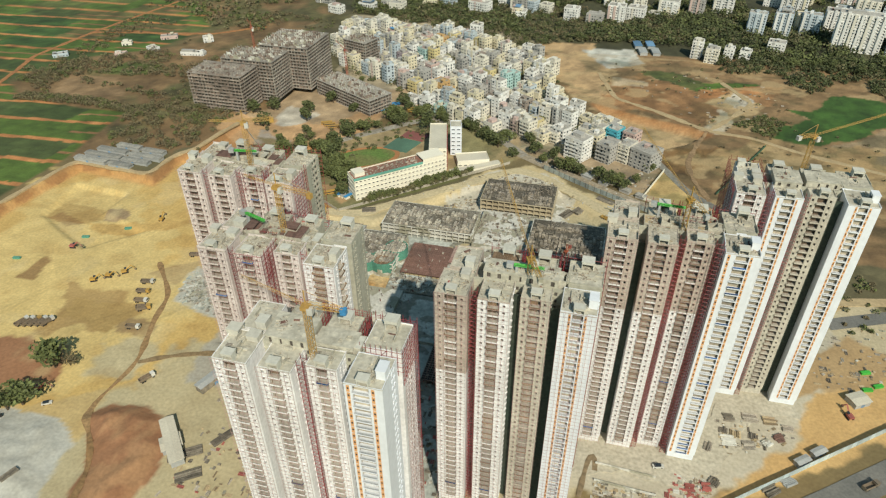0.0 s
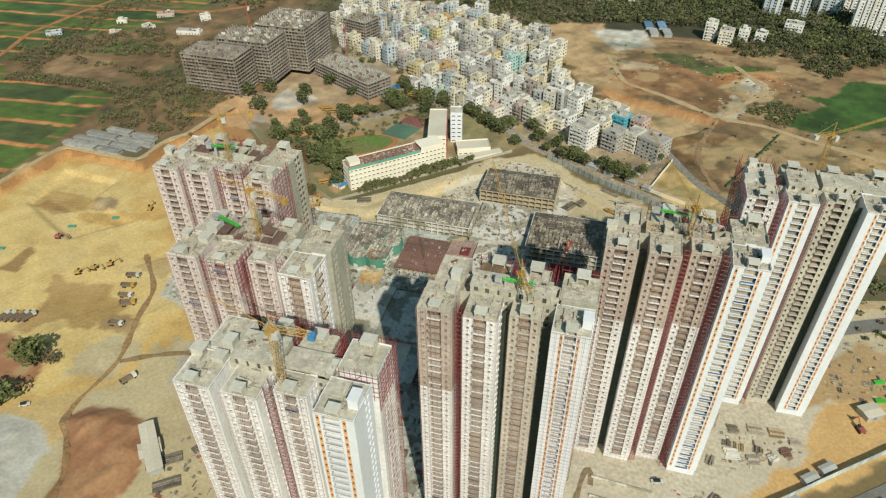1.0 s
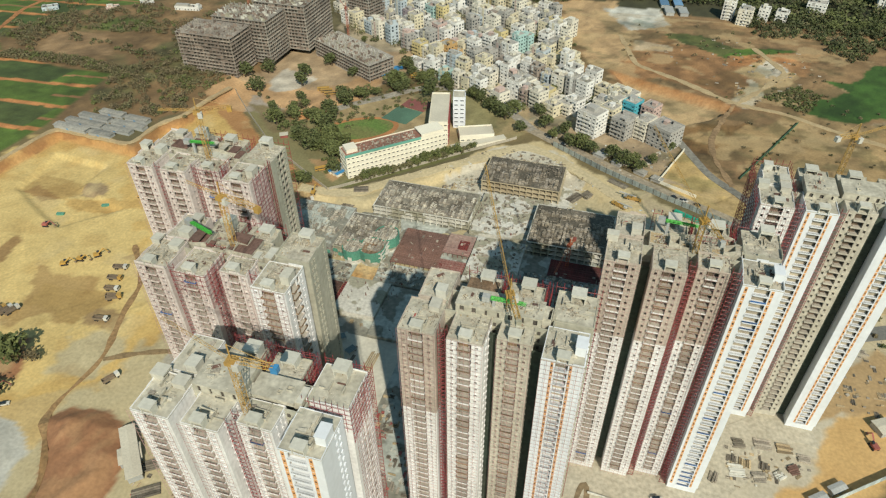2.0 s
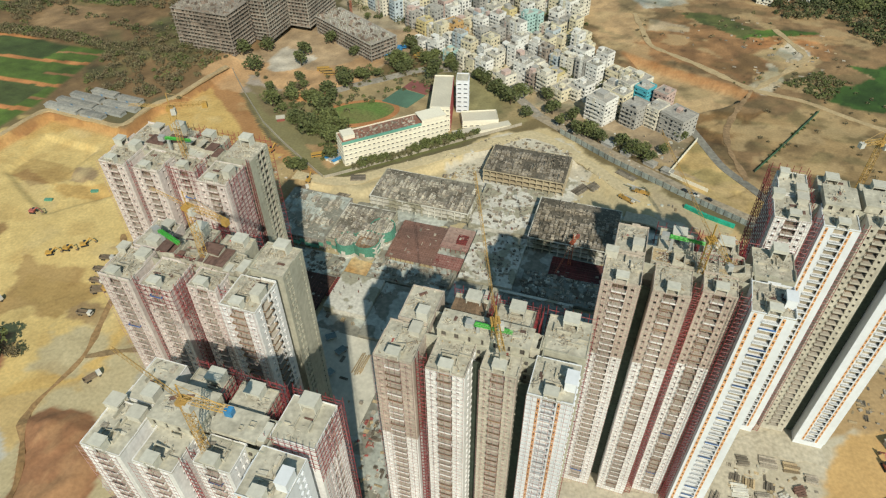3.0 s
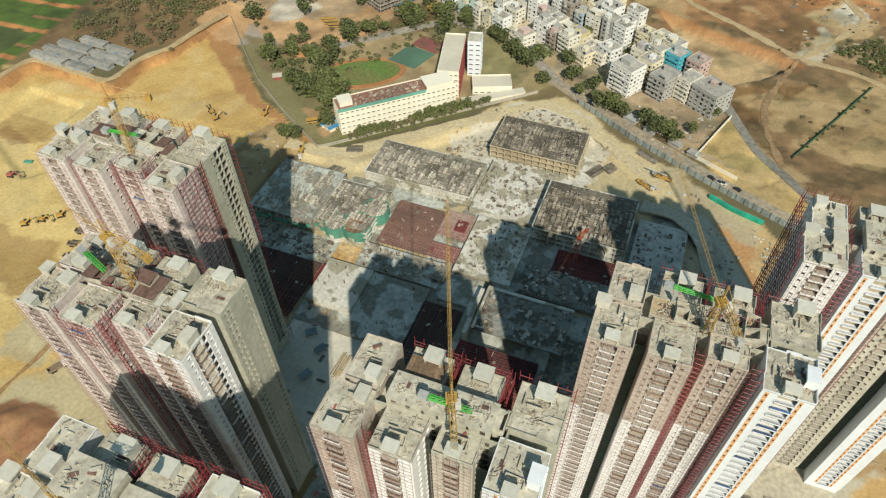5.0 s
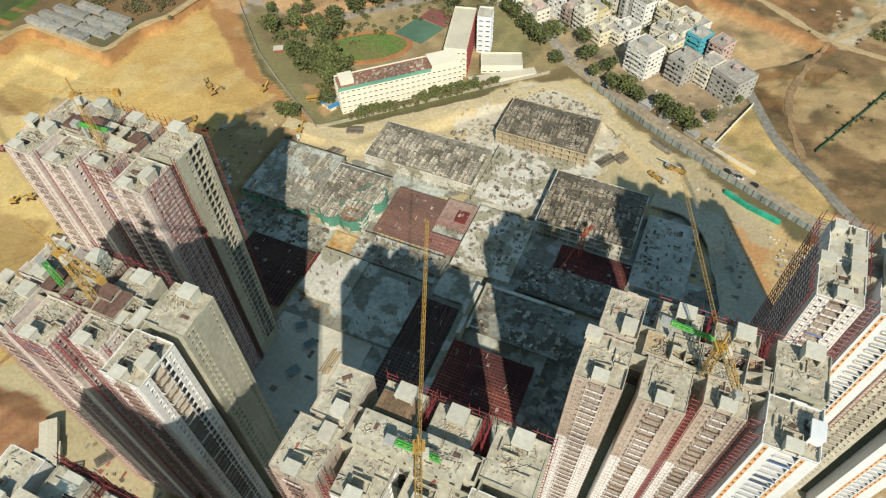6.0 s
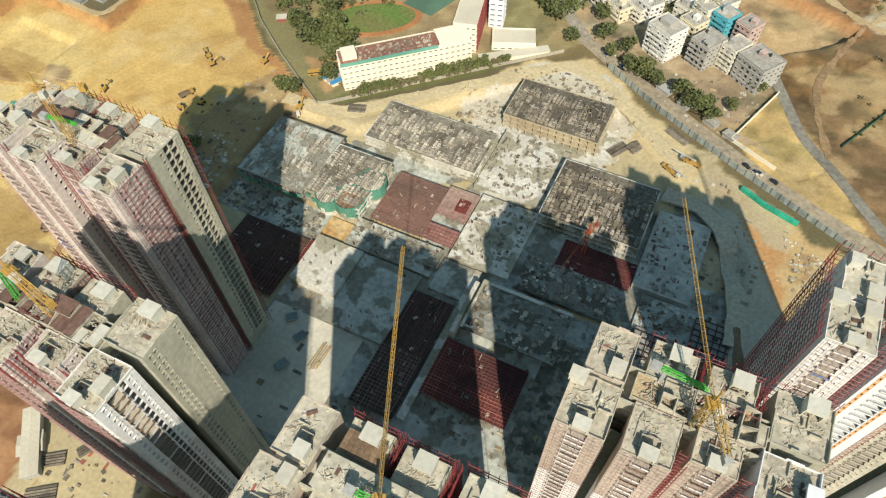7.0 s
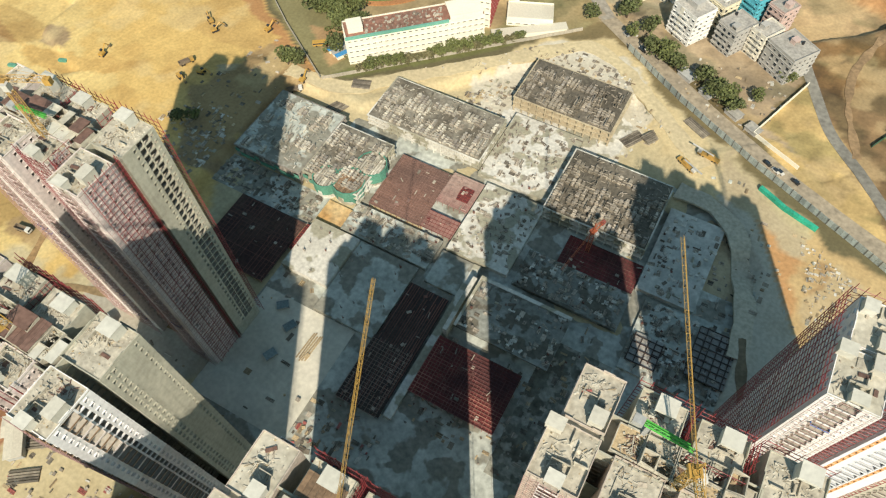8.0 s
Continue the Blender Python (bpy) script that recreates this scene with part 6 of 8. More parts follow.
tower_ = thing("school_tower", turn_at(-121, 482, sz - 0.3, 14), "white school stair tower", "school")
framed_block(tower_, 9, 12, 25, 7, WHITE, GLASS, 4.0, 1.2)
hall = thing("hall", turn_at(-110, 462, level(-100, 464) - 0.3, 22), "low cream hall beside the school", "hall")
framed_block(hall, 26, 14, 5, 1, CREAM, GLASS, 4, 1.2, CREAMROOF)
shedl = thing("shed", turn_at(-111, 447, level(-100, 450) - 0.3, 36), "long low shed with sheet roof", "shed")
part("wall", Gather().box(0, 0, 0, 42, 5, 3), CREAM, shedl)
part("roof", Gather().prism([(-0.5, -0.5), (42.5, -0.5), (42.5, 5.5), (-0.5, 5.5)], 3, 3.3), CREAMROOF, shedl)


def flat(name, pts, mat_, label, lift=0.35):
    z = max(level(x, y) for x, y in pts) + lift
    return tagged(part(name, Gather().prism(pts, z - 1.5, z), mat_), label, "sports ground", kind="structure")


def oval(cx, cy, a, b, deg, n=40):
    c, s = math.cos(radians(deg)), math.sin(radians(deg))
    return [(cx + c * a * math.cos(2 * math.pi * k / n) - s * b * math.sin(2 * math.pi * k / n), cy + s * a * math.cos(2 * math.pi * k / n) + c * b * math.sin(2 * math.pi * k / n)) for k in range(n)]


flat("running_track", oval(-190, 459, 31, 18, 32), REDEARTH, "red earth running track", 0.2)
flat("sports_field", oval(-190, 459, 27, 14.5, 32), TURF, "green turf playing field", 0.35)
flat("sports_court", [(-180, 480), (-158, 476), (-151, 498), (-173, 503)], COURTG, "green ball court")
flat("sports_court", [(-172, 504), (-151, 499), (-147, 513), (-168, 518)], COURTR, "red ball court", 0.5)

# ---- unfinished frame blocks beyond the school ----
def frame_block(x, y, deg, w, d, floors, label, seed, fh=3.1, mats_=None):
    rng = random.Random(seed)
    root = thing("frame_block", turn_at(x, y, level(x, y) - 1.0, deg), label, "unfinished block", "weathered frame blocks")
    h = floors * fh + 1
    body = FRAMEDARK if seed == 41 else OLDCONC
    # Inner box with the shade of the open floors in its colour.
    part("inside", Gather().box(1.6, 1.6, 0, w - 1.6, d - 1.6, h - 0.3), SHADEIN, root)
    for f in range(floors + 1):
        part("floor_slab", Gather().box(-0.7, -0.7, 1 + f * fh - 0.3, w + 0.7, d + 0.7, 1 + f * fh), body, root)
    for deg2, L, ox, oy in ((0, w, 0, 0), (90, d, w, 0), (180, w, w, d), (270, d, 0, d)):
        g = Gather()
        n = int(L / 3.2)
        for k in range(n + 1):
            g.box(L * k / n - 0.25, 0, 0, L * k / n + 0.25, 0.5, h, 0)
            if k == n:
                continue
            for f in range(floors):
                z, r = 1 + f * fh, rng.random()
                a, b = L * k / n + 0.25, L * (k + 1) / n - 0.25
                if r < 0.45:
                    g.box(a, 0.15, z, b, 0.35, z + rng.choice((0.9, 0.9, 2.7)), 1)
                elif r < 0.75:
                    g.box(a, 0.15, z, a + (b - a) * 0.45, 0.35, z + 2.75, 1)
        part("frame", g, [body, mat_block], root, at=turn_at(ox, oy, 0, deg2))
    g = Gather()
    for i in range(int(w / 4)):
        for j in range(int(d / 4)):
            a, b = i * 4 + 1, j * 4 + 1
            g.box(a, b, h, a + 0.45, b + 0.45, h + rng.uniform(1.2, 3.2), 0)
            if rng.random() < 0.4:
                g.box(a, b, h, a + 4, b + 0.25, h + rng.uniform(0.6, 2.6), rng.choice((0, 1)))
            if rng.random() < 0.3:
                g.box(a, b, h, a + 0.25, b + 4, h + rng.uniform(0.6, 2.6), 1)
    part("roof_frame", g, [OLDCONC if seed == 41 else SLABPALE, mat_block], root, "column starters and room walls", kind="stuff")
    return root


FRAMEDARK = mat("dark_frame_concrete", (0.33, 0.29, 0.25), (0.24, 0.205, 0.175), fine=0.6, spread=0.4, streak=0.3, vary=0.3)
mat_block = mat("block_infill", (0.26, 0.20, 0.165), (0.20, 0.155, 0.13), spread=0.3, vary=0.35)
frame_block(-374, 506, -2, 53, 31, 11, "weathered eleven-storey concrete frame", 41)
frame_block(-359, 540, -2, 53, 32, 12, "weathered concrete frame with pale roof columns", 42)
frame_block(-338, 575, -2, 52, 50, 13, "weathered tall concrete frame with pale roof columns", 43)
frame_block(-281, 577, -30, 80, 27, 5, "low concrete frame with column starters", 44)
frame_block(-285, 662, -20, 30, 24, 9, "red-brown unfinished concrete frame", 45)

# ---- town ----
TINROOF = mat("blue_tin", (0.16, 0.30, 0.48), rough=0.5, spread=0.2, vary=0.3)
TANK = mat("black_water_tank", (0.03, 0.03, 0.035), rough=0.5, spread=0.1, bump=0)
HROOF = mat("house_terrace", (0.44, 0.42, 0.38), (0.34, 0.325, 0.30), big=0.15, fine=0.8, spread=0.3, vary=0.15)


def window_rows(w, d, floors, fh, rng, dark):
    """Recessed-looking window and balcony openings of a far house: frames proud of the wall, panes set inside them."""
    g = Gather()
    for deg, L, ox, oy in ((0, w, 0, 0), (90, d, w, 0), (180, w, w, d), (270, d, 0, d)):
        c, s = math.cos(radians(deg)), math.sin(radians(deg))
        n = max(1, int(L / 3.2))
        for f in range(floors):
            for k in range(n):
                if rng.random() < 0.12:
                    continue
                a = L * (k + 0.5) / n - 0.65
                ww, hh = (1.3, 1.3) if rng.random() < 0.75 else (1.7, 2.1)
                z = f * fh + (0.95 if hh < 2 else 0.2)
                pts = [(ox + c * u - s * v, oy + s * u + c * v) for u, v in ((a, -0.05), (a + ww, -0.05), (a + ww, 0.2), (a, 0.2))]
                g.prism(pts, z, z + hh, 0)
                pts = [(ox + c * u - s * v, oy + s * u + c * v) for u, v in ((a - 0.2, -0.5), (a + ww + 0.2, -0.5), (a + ww + 0.2, 0.1), (a - 0.2, 0.1))]
                g.prism(pts, z + hh, z + hh + 0.12, 1)
    return g


def house(x, y, deg, w, d, floors, paint, seed, label, name="house", group="town houses", cat="house", fh=3.1):
    rng = random.Random(seed)
    z = min(level(x + a, y + b) for a in (-6, 6) for b in (-6, 6)) - 0.3
    root = thing(name, turn_at(x, y, z, deg) @ Matrix.Translation((-w / 2, -d / 2, 0)), label, cat, group)
    h = floors * fh + 0.5
    part("wall", Gather().box(0, 0, 0, w, d, h), paint, root)
    g = Gather()
    for f in range(1, floors + 1):
        side = rng.random()
        g.box(-0.35, -0.35 if side < 0.6 else 0, f * fh - 0.1, w + 0.35, d + (0.35 if side > 0.4 else 0), f * fh + 0.12, 0)
    second = rng.choice((PAINTS[0], PAINTS[1], PAINTS[2], PAINTS[2], PAINTS[5], PAINTS[6]))
    if rng.random() < 0.45:
        a = rng.uniform(0.15, 0.5) * w
        g.box(a, -0.22, 0, a + rng.uniform(1.5, 3), 0, h + 0.6, 1)
    if rng.random() < 0.6:
        bw = w * rng.uniform(0.35, 0.8)
        bx = rng.uniform(0, w - bw)
        for f in range(1, floors):
            g.box(bx, -1.2, f * fh - 0.08, bx + bw, 0, f * fh + 0.1, 0)
            g.box(bx, -1.2, f * fh + 0.1, bx + bw, -1.1, f * fh + 0.95, 0)
    if w > 17 and floors > 5:      # projecting bays and loggia stacks of a large block
        for k in range(int(w / 6.5)):
            a, hh = 1.0 + k * w / int(w / 6.5), h + rng.choice((0.0, 0.8, 2.4))
            for y0, y1 in ((-1.6, 0.0), (d, d + 1.6)):
                g.box(a, y0, 0, a + 2.6, y1, hh, rng.choice((0, 0, 1)))
                for f in range(floors):
                    g.box(a + 2.6, y0 * 0.8 if y0 < 0 else y0, f * fh, a + 5.0, y1 if y0 < 0 else d + 1.2, f * fh + 0.9, 0)
    part("ledge", g, [paint, second], root, "thin floor ledges and balconies", kind="stuff")
    part("window", window_rows(w, d, floors, fh, rng, GLASS), [GLASS, paint], root, "dark windows with hoods", kind="stuff")
    part("roof", Gather().box(0.2, 0.2, h, w - 0.2, d - 0.2, h + 0.12), HROOF, root)
    g = Gather()
    parapet(g, 0, 0, w, d, h, rng.uniform(0.7, 1.2), 0.2)
    part("parapet", g, paint, root)
    a, b = rng.uniform(0.3, w - 4), rng.uniform(0.3, max(0.4, d - 4.5))
    part("stair_head", head_room(a, b, a + 3.2, b + 3.8, h + 0.12, 2.4, rng.choice("snew")), rng.choice((paint, second)), root)
    if rng.random() < 0.55:
        g = Gather()
        tx, ty = rng.uniform(1, w - 1), rng.uniform(1, d - 1)
        g.prism([(tx + 0.7 * math.cos(k * math.pi / 4), ty + 0.7 * math.sin(k * math.pi / 4)) for k in range(8)], h + 0.12, h + 1.8)
        part("water_tank", g, TANK, root, "black water tank")
    if rng.random() < 0.05:
        a = rng.uniform(0, w * 0.3)
        part("sheet_roof", Gather().box(a, 0.3, h + 2.2, min(w - 0.2, a + w * 0.6), d - 0.4, h + 2.35), rng.choice((TINROOF, TINROOF, BLUE, METALROOF)), root, "tin sheet roof")
    if rng.random() < 0.45:
        a, b = rng.uniform(0.2, w * 0.4), rng.uniform(0.2, d * 0.4)
        part("roof_room", head_room(a, b, a + w * rng.uniform(0.35, 0.55), b + d * rng.uniform(0.35, 0.55), h + 0.12, rng.uniform(2.4, 3.0), rng.choice("sw")), rng.choice((paint, second, PAINTS[5])), root)
    if rng.random() < 0.3:
        g = Gather()
        for _ in range(14):
            g.box(tx0 := rng.uniform(0.4, w - 0.8), ty0 := rng.uniform(0.4, d - 0.8), h + 0.12, tx0 + 0.3, ty0 + 0.3, h + rng.uniform(0.9, 2.4))
        part("column_starter", g, SLABPALE, root, "bare column starters", kind="stuff")
    return root


TOWN = [(-292, 650), (-205, 590), (-172, 566), (-98, 512), (-62, 512), (-40, 512), (-28, 522), (0, 530), (16, 540), (14, 550), (-38, 606), (-58, 690), (-92, 745), (-150, 765), (-240, 800), (-330, 800), (-318, 700)]
PAINT_NAMES = ("white", "cream", "ivory", "pale blue", "yellow", "grey", "pink", "aqua", "ochre", "mauve", "turquoise", "bare brick")
rng = random.Random(5)
TILT_TOWN = -30
ct, st_ = math.cos(radians(TILT_TOWN)), math.sin(radians(TILT_TOWN))
town_spots = []
v = -260.0
row = 0
while v < 330:
    u = -330.0 + rng.uniform(0, 6)
    while u < 330:
        w = rng.uniform(7.5, 12.5)
        d = rng.uniform(8.0, 12.0)
        cx, cy = -130 + ct * (u + w / 2) - st_ * v, 640 + st_ * (u + w / 2) + ct * v
        if inside(np.array([cx]), np.array([cy]), TOWN)[0] > 3 and rng.random() < 0.93:
            town_spots.append((cx, cy, w, d))
        u += w + rng.choice((0.8, 1.6, 3.0, 8.0))
    v += 13.8 if row % 2 == 0 else 19.5
    row += 1
for k, (cx, cy, w, d) in enumerate(town_spots):
    i = rng.choices(range(12), (36, 24, 22, 5, 5, 10, 4, 3, 1.2, 0.5, 0.4, 6))[0]
    fl = rng.choices((2, 3, 4, 5, 6), (8, 24, 34, 24, 10))[0]
    house(cx, cy, TILT_TOWN + rng.uniform(-7, 7), w, d, fl, PAINTS[i], 1000 + k, "%s %s-storey flat-roofed town house" % (PAINT_NAMES[i], ("two", "three", "four", "five", "six")[fl - 2]))
# single buildings with a look of their own, nearest the site
for x, y, deg, w, d, fl, i, label in (
        (-18, 503, -30, 17, 15, 6, 0, "white six-storey apartment house with balconies"), (-6, 520, -30, 12, 12, 5, 1, "cream five-storey town house"),
        (6, 505, -30, 13, 16, 5, 5, "grey bare concrete house under construction"), (21, 507, -30, 10, 14, 5, 2, "ivory five-storey town house"),
        (36, 500, -34, 19, 17, 5, 5, "grey unfinished five-storey house with open floors"), (10, 533, -30, 11, 12, 5, 10, "turquoise five-storey town house"),
        (24, 530, -30, 11, 12, 5, 6, "pinkish brick-faced five-storey house"), (-160, 600, -30, 13, 12, 5, 8, "ochre and cream five-storey house"),
        (-95, 640, -30, 11, 8, 5, 7, "house wrapped in green cloth"), (-60, 542, -30, 12, 12, 4, 4, "yellow four-storey town house"), (-40, 530, -30, 13, 12, 3, 2, "ivory town house")):
    house(x, y, deg, w, d, fl, PAINTS[i], int(x * 7 + y), label + " near the site")

for x, y, w in ((-12, 470, 9), (2, 462, 7), (18, 455, 8), (30, 449, 7)):
    root = thing("shed", turn_at(x, y, level(x, y) - 0.2, -28), "low roadside shed with sheet roof", "shed", "roadside sheds")
    part("wall", Gather().box(0, 0, 0, w, 5, 2.6), PAINTS[5], root)
    part("roof", Gather().prism([(-0.4, -0.5), (w + 0.4, -0.5), (w + 0.4, 5.4), (-0.4, 5.4)], 2.6, 2.75), rng.choice((METALROOF, LABROOF)), root)

# distant apartment blocks
for k, (x, y, w, d, fl, deg, i, label) in enumerate((
        (262, 838, 60, 22, 13, -14, 0, "long grey-white thirteen-storey apartment block"), (310, 822, 50, 22, 13, -14, 0, "long white thirteen-storey apartment block"), (375, 850, 60, 24, 13, -14, 0, "white apartment block"),
        (160, 874, 24, 16, 8, -12, 3, "pale blue apartment block"), (190, 880, 24, 16, 8, -12, 3, "pale blue apartment block"), (221, 882, 26, 16, 8, -12, 3, "pale blue apartment block"),
        (252, 905, 28, 22, 11, -12, 0, "white apartment block"), (88, 772, 13, 13, 8, -14, 0, "slim white apartment house"), (103, 760, 16, 14, 7, -14, 2, "cream apartment house"),
        (122, 775, 12, 12, 5, -14, 0, "white house"), (140, 780, 14, 12, 4, -14, 0, "white house"), (175, 808, 22, 16, 6, -14, 0, "white apartment house"),
        (-160, 765, 15, 14, 9, -10, 0, "slim white apartment tower"), (-282, 930, 30, 18, 9, -10, 2, "cream apartment block"), (-232, 905, 22, 16, 6, -20, 0, "white apartment block"),
        (-180, 880, 34, 18, 7, -20, 0, "white apartment block with red base"), (-130, 905, 30, 18, 9, -20, 5, "grey-white apartment block"), (-95, 900, 18, 16, 6, -20, 2, "ivory apartment house"),
        (-60, 880, 22, 16, 7, -10, 0, "white apartment house"), (-30, 870, 24, 16, 5, -14, 5, "grey unfinished house"), (20, 900, 26, 18, 7, -14, 0, "white apartment house"), (60, 930, 30, 18, 8, -14, 0, "white apartment house"),
        (95, 935, 22, 18, 9, -14, 5, "grey apartment house"), (130, 960, 30, 18, 11, -14, 0, "white apartment block"), (-10, 960, 30, 20, 8, -14, 2, "ivory apartment house"), (-90, 985, 40, 20, 8, -14, 0, "white apartment block"),
        (220, 985, 40, 20, 12, -14, 0, "white apartment block"), (300, 960, 34, 20, 10, -14, 2, "ivory apartment block"), (350, 990, 40, 20, 12, -14, 0, "white apartment block"), (300, 1040, 44, 20, 14, -14, 0, "white apartment block"),
        (-430, 930, 60, 22, 8, -5, 0, "white institutional block"), (-490, 985, 26, 20, 5, -5, 0, "white house"), (-340, 985, 40, 20, 6, -5, 0, "white block"), (-760, 935, 44, 26, 8, 8, 2, "cream apartment block alone in fields"),
        (-400, 880, 30, 14, 4, -5, 5, "grey unfinished block"), (-560, 1010, 30, 18, 5, 0, 0, "white house"), (-330, 860, 26, 16, 4, -14, 0, "white house"), (-306, 880, 22, 16, 4, -14, 5, "grey unfinished house"))):
    house(x, y, deg, w * 0.82, d * 0.85, fl if k < 6 else max(3, round(fl * 0.75)), PAINTS[i], 3000 + k, label + " among far trees", "apartment_block", "distant apartment blocks", "apartment block")
rng = random.Random(8)
for k in range(52):
    x, y = rng.uniform(-420, 430), rng.uniform(835, 1070)
    fl = rng.choice((2, 3, 3, 4, 4, 5, 7))
    house(x, y, -14 + rng.uniform(-15, 15), rng.uniform(11, 24), rng.uniform(11, 16), fl, PAINTS[rng.choice((0, 0, 0, 1, 2, 3, 5))], 3300 + k, "pale flat-roofed apartment block among far trees", "apartment_block", "distant apartment blocks", "apartment block")
for k, (x, y, w, d, fl, i) in enumerate(((-610, 608, 20, 10, 1, 3), (-525, 693, 24, 12, 1, 6), (-518, 650, 18, 10, 1, 0), (-542, 624, 16, 9, 1, 6), (-461, 643, 34, 10, 1, 0), (-470, 690, 14, 10, 2, 0), (-560, 660, 14, 9, 1, 2))):
    house(x, y, rng.uniform(-20, 40), w * 0.8, d * 0.8, fl, PAINTS[i], 3500 + k, "low farmstead house among crop fields", "farmhouse", "farmhouses", "house")

# ---- trees ----
def crown_mesh(name, seed, r, h, n, leaf, mats, base=0.35):
    """A crown of many small leaf sprays over uneven lobes."""
    rng = random.Random(seed)
    g = Gather()
    lobes = [(rng.uniform(-0.55, 0.55) * r, rng.uniform(-0.55, 0.55) * r, h * rng.uniform(base + 0.12, 0.85), r * rng.uniform(0.38, 0.62)) for _ in range(7)]
    for _ in range(n):
        lx, ly, lz, lr = rng.choice(lobes)
        th, ph = rng.uniform(0, 2 * math.pi), math.acos(rng.uniform(-0.75, 1))
        q = lr * rng.uniform(0.72, 1.12)
        c = Vector((lx + q * math.sin(ph) * math.cos(th), ly + q * math.sin(ph) * math.sin(th), lz + 0.75 * q * math.cos(ph)))
        a = Vector((rng.gauss(0, 1), rng.gauss(0, 1), rng.gauss(0, 0.5))).normalized()
        b = a.cross(Vector((rng.gauss(0, 1), rng.gauss(0, 1), rng.gauss(0, 1)))).normalized()
        s, s2 = leaf * rng.uniform(0.6, 1.25), leaf * rng.uniform(0.4, 0.9)
        g.add([tuple(c + s * a), tuple(c + s2 * b), tuple(c - s * a + 0.2 * s * b), tuple(c - s2 * b)], [(0, 1, 2, 3)])
    return g.mesh(name, mats)


def trunk_mesh(name, seed, r, h):
    rng = random.Random(seed)
    g = Gather()
    t = 0.045 * h
    g.tube((0, 0, -0.6), (0.1, 0, h * 0.45), t, 0, 0.7, 6)
    for k in range(5):
        w = 2 * math.pi * k / 5 + rng.uniform(-0.4, 0.4)
        g.tube((0.05, 0, h * rng.uniform(0.25, 0.42)), (math.cos(w) * r * 0.6, math.sin(w) * r * 0.6, h * rng.uniform(0.55, 0.8)), t * 0.5, 0, 0.4, 4)
    return g.mesh(name, BARK)


KINDS = []
for k, (r, h, n, leaf, m) in enumerate(((4.2, 7.5, 420, 0.62, 0), (5.2, 8.5, 520, 0.68, 1), (3.2, 6.5, 320, 0.55, 1), (2.4, 4.0, 220, 0.5, 2), (3.6, 5.6, 260, 0.5, 3), (1.8, 2.6, 130, 0.42, 2), (2.0, 3.0, 130, 0.4, 3))):
    KINDS.append((trunk_mesh("trunk", 50 + k, r, h), crown_mesh("crown", 60 + k, r, h, n, leaf, LEAF[m])))
TREE_LABELS = ("dark green broad-crowned shade tree", "green broad-crowned shade tree", "small green tree on bare earth", "olive green tree on bare earth", "dry brownish tree on scrub land", "low olive shrub on dry land", "low dry shrub on dry land")


def tree(x, y, k, s=1.0, group="trees"):
    root = thing("tree" if k < 5 else "shrub", turn_at(x, y, level(x, y) - 0.1, (x * 37 + y * 91) % 360) @ Matrix.Diagonal((s, s, s * (0.85 + 0.3 * ((x * 13.7) % 1)), 1)), TREE_LABELS[k], "tree" if k < 5 else "shrub", group)
    part("trunk", KINDS[k][0], None, root)
    part("crown", KINDS[k][1], None, root)
    return root


rng = random.Random(12)
for x, y, k, s in ((-269, 193, 1, 1.5), (-276, 196, 0, 1.1), (-262, 196, 4, 1.0), (-267, 167, 1, 1.5), (-272, 162, 0, 1.2), (-202, 378, 1, 1.0), (-197, 382, 0, 0.9), (-227, 318, 0, 0.9), (-221, 322, 2, 0.9), (-70, 490, 0, 1.0),
                   (-52, 500, 0, 1.2), (-36, 494, 0, 1.1), (-30, 478, 0, 1.2), (-22, 476, 1, 1.1), (-14, 472, 0, 1.2), (2, 470, 0, 1.2), (9, 464, 0, 1.25), (16, 462, 1, 1.1), (22, 458, 0, 1.0), (-44, 486, 2, 1.1), (30, 470, 2, 1.0), (-306, 530, 0, 1.2),
                   (-318, 512, 0, 1.4), (-258, 560, 0, 1.3), (-230, 545, 0, 1.1), (-266, 515, 0, 1.2), (-60, 518, 0, 1.2), (-85, 505, 0, 1.3), (-92, 512, 0, 1.2), (-80, 516, 1, 1.2), (-100, 520, 0, 1.3), (-190, 570, 0, 1.4), (-180, 560, 0, 1.1)):
    tree(x, y, k, s * 1.3)
for k in range(46):   # hedge along the school front
    f = (k + rng.uniform(-0.3, 0.3)) / 45
    tree(-166 + 66 * f + rng.uniform(-1, 1) + 2.2, 396 + 62 * f - 4.5 + rng.uniform(-1, 1), rng.choice((3, 3, 2)), rng.uniform(0.95, 1.35), "hedge trees at the school")


def scatter(pts, n, kinds, smin, smax, group, seed, gap=0.0):
    rng = random.Random(seed)
    x0, x1, y0, y1 = min(p[0] for p in pts), max(p[0] for p in pts), min(p[1] for p in pts), max(p[1] for p in pts)
    ax, ay = np.array([rng.uniform(x0, x1) for _ in range(n)]), np.array([rng.uniform(y0, y1) for _ in range(n)])
    ok = inside(ax, ay, pts) > 0
    for x, y, o in zip(ax.tolist(), ay.tolist(), ok):
        if o:
            tree(x, y, rng.choice(kinds), rng.uniform(smin, smax), group)


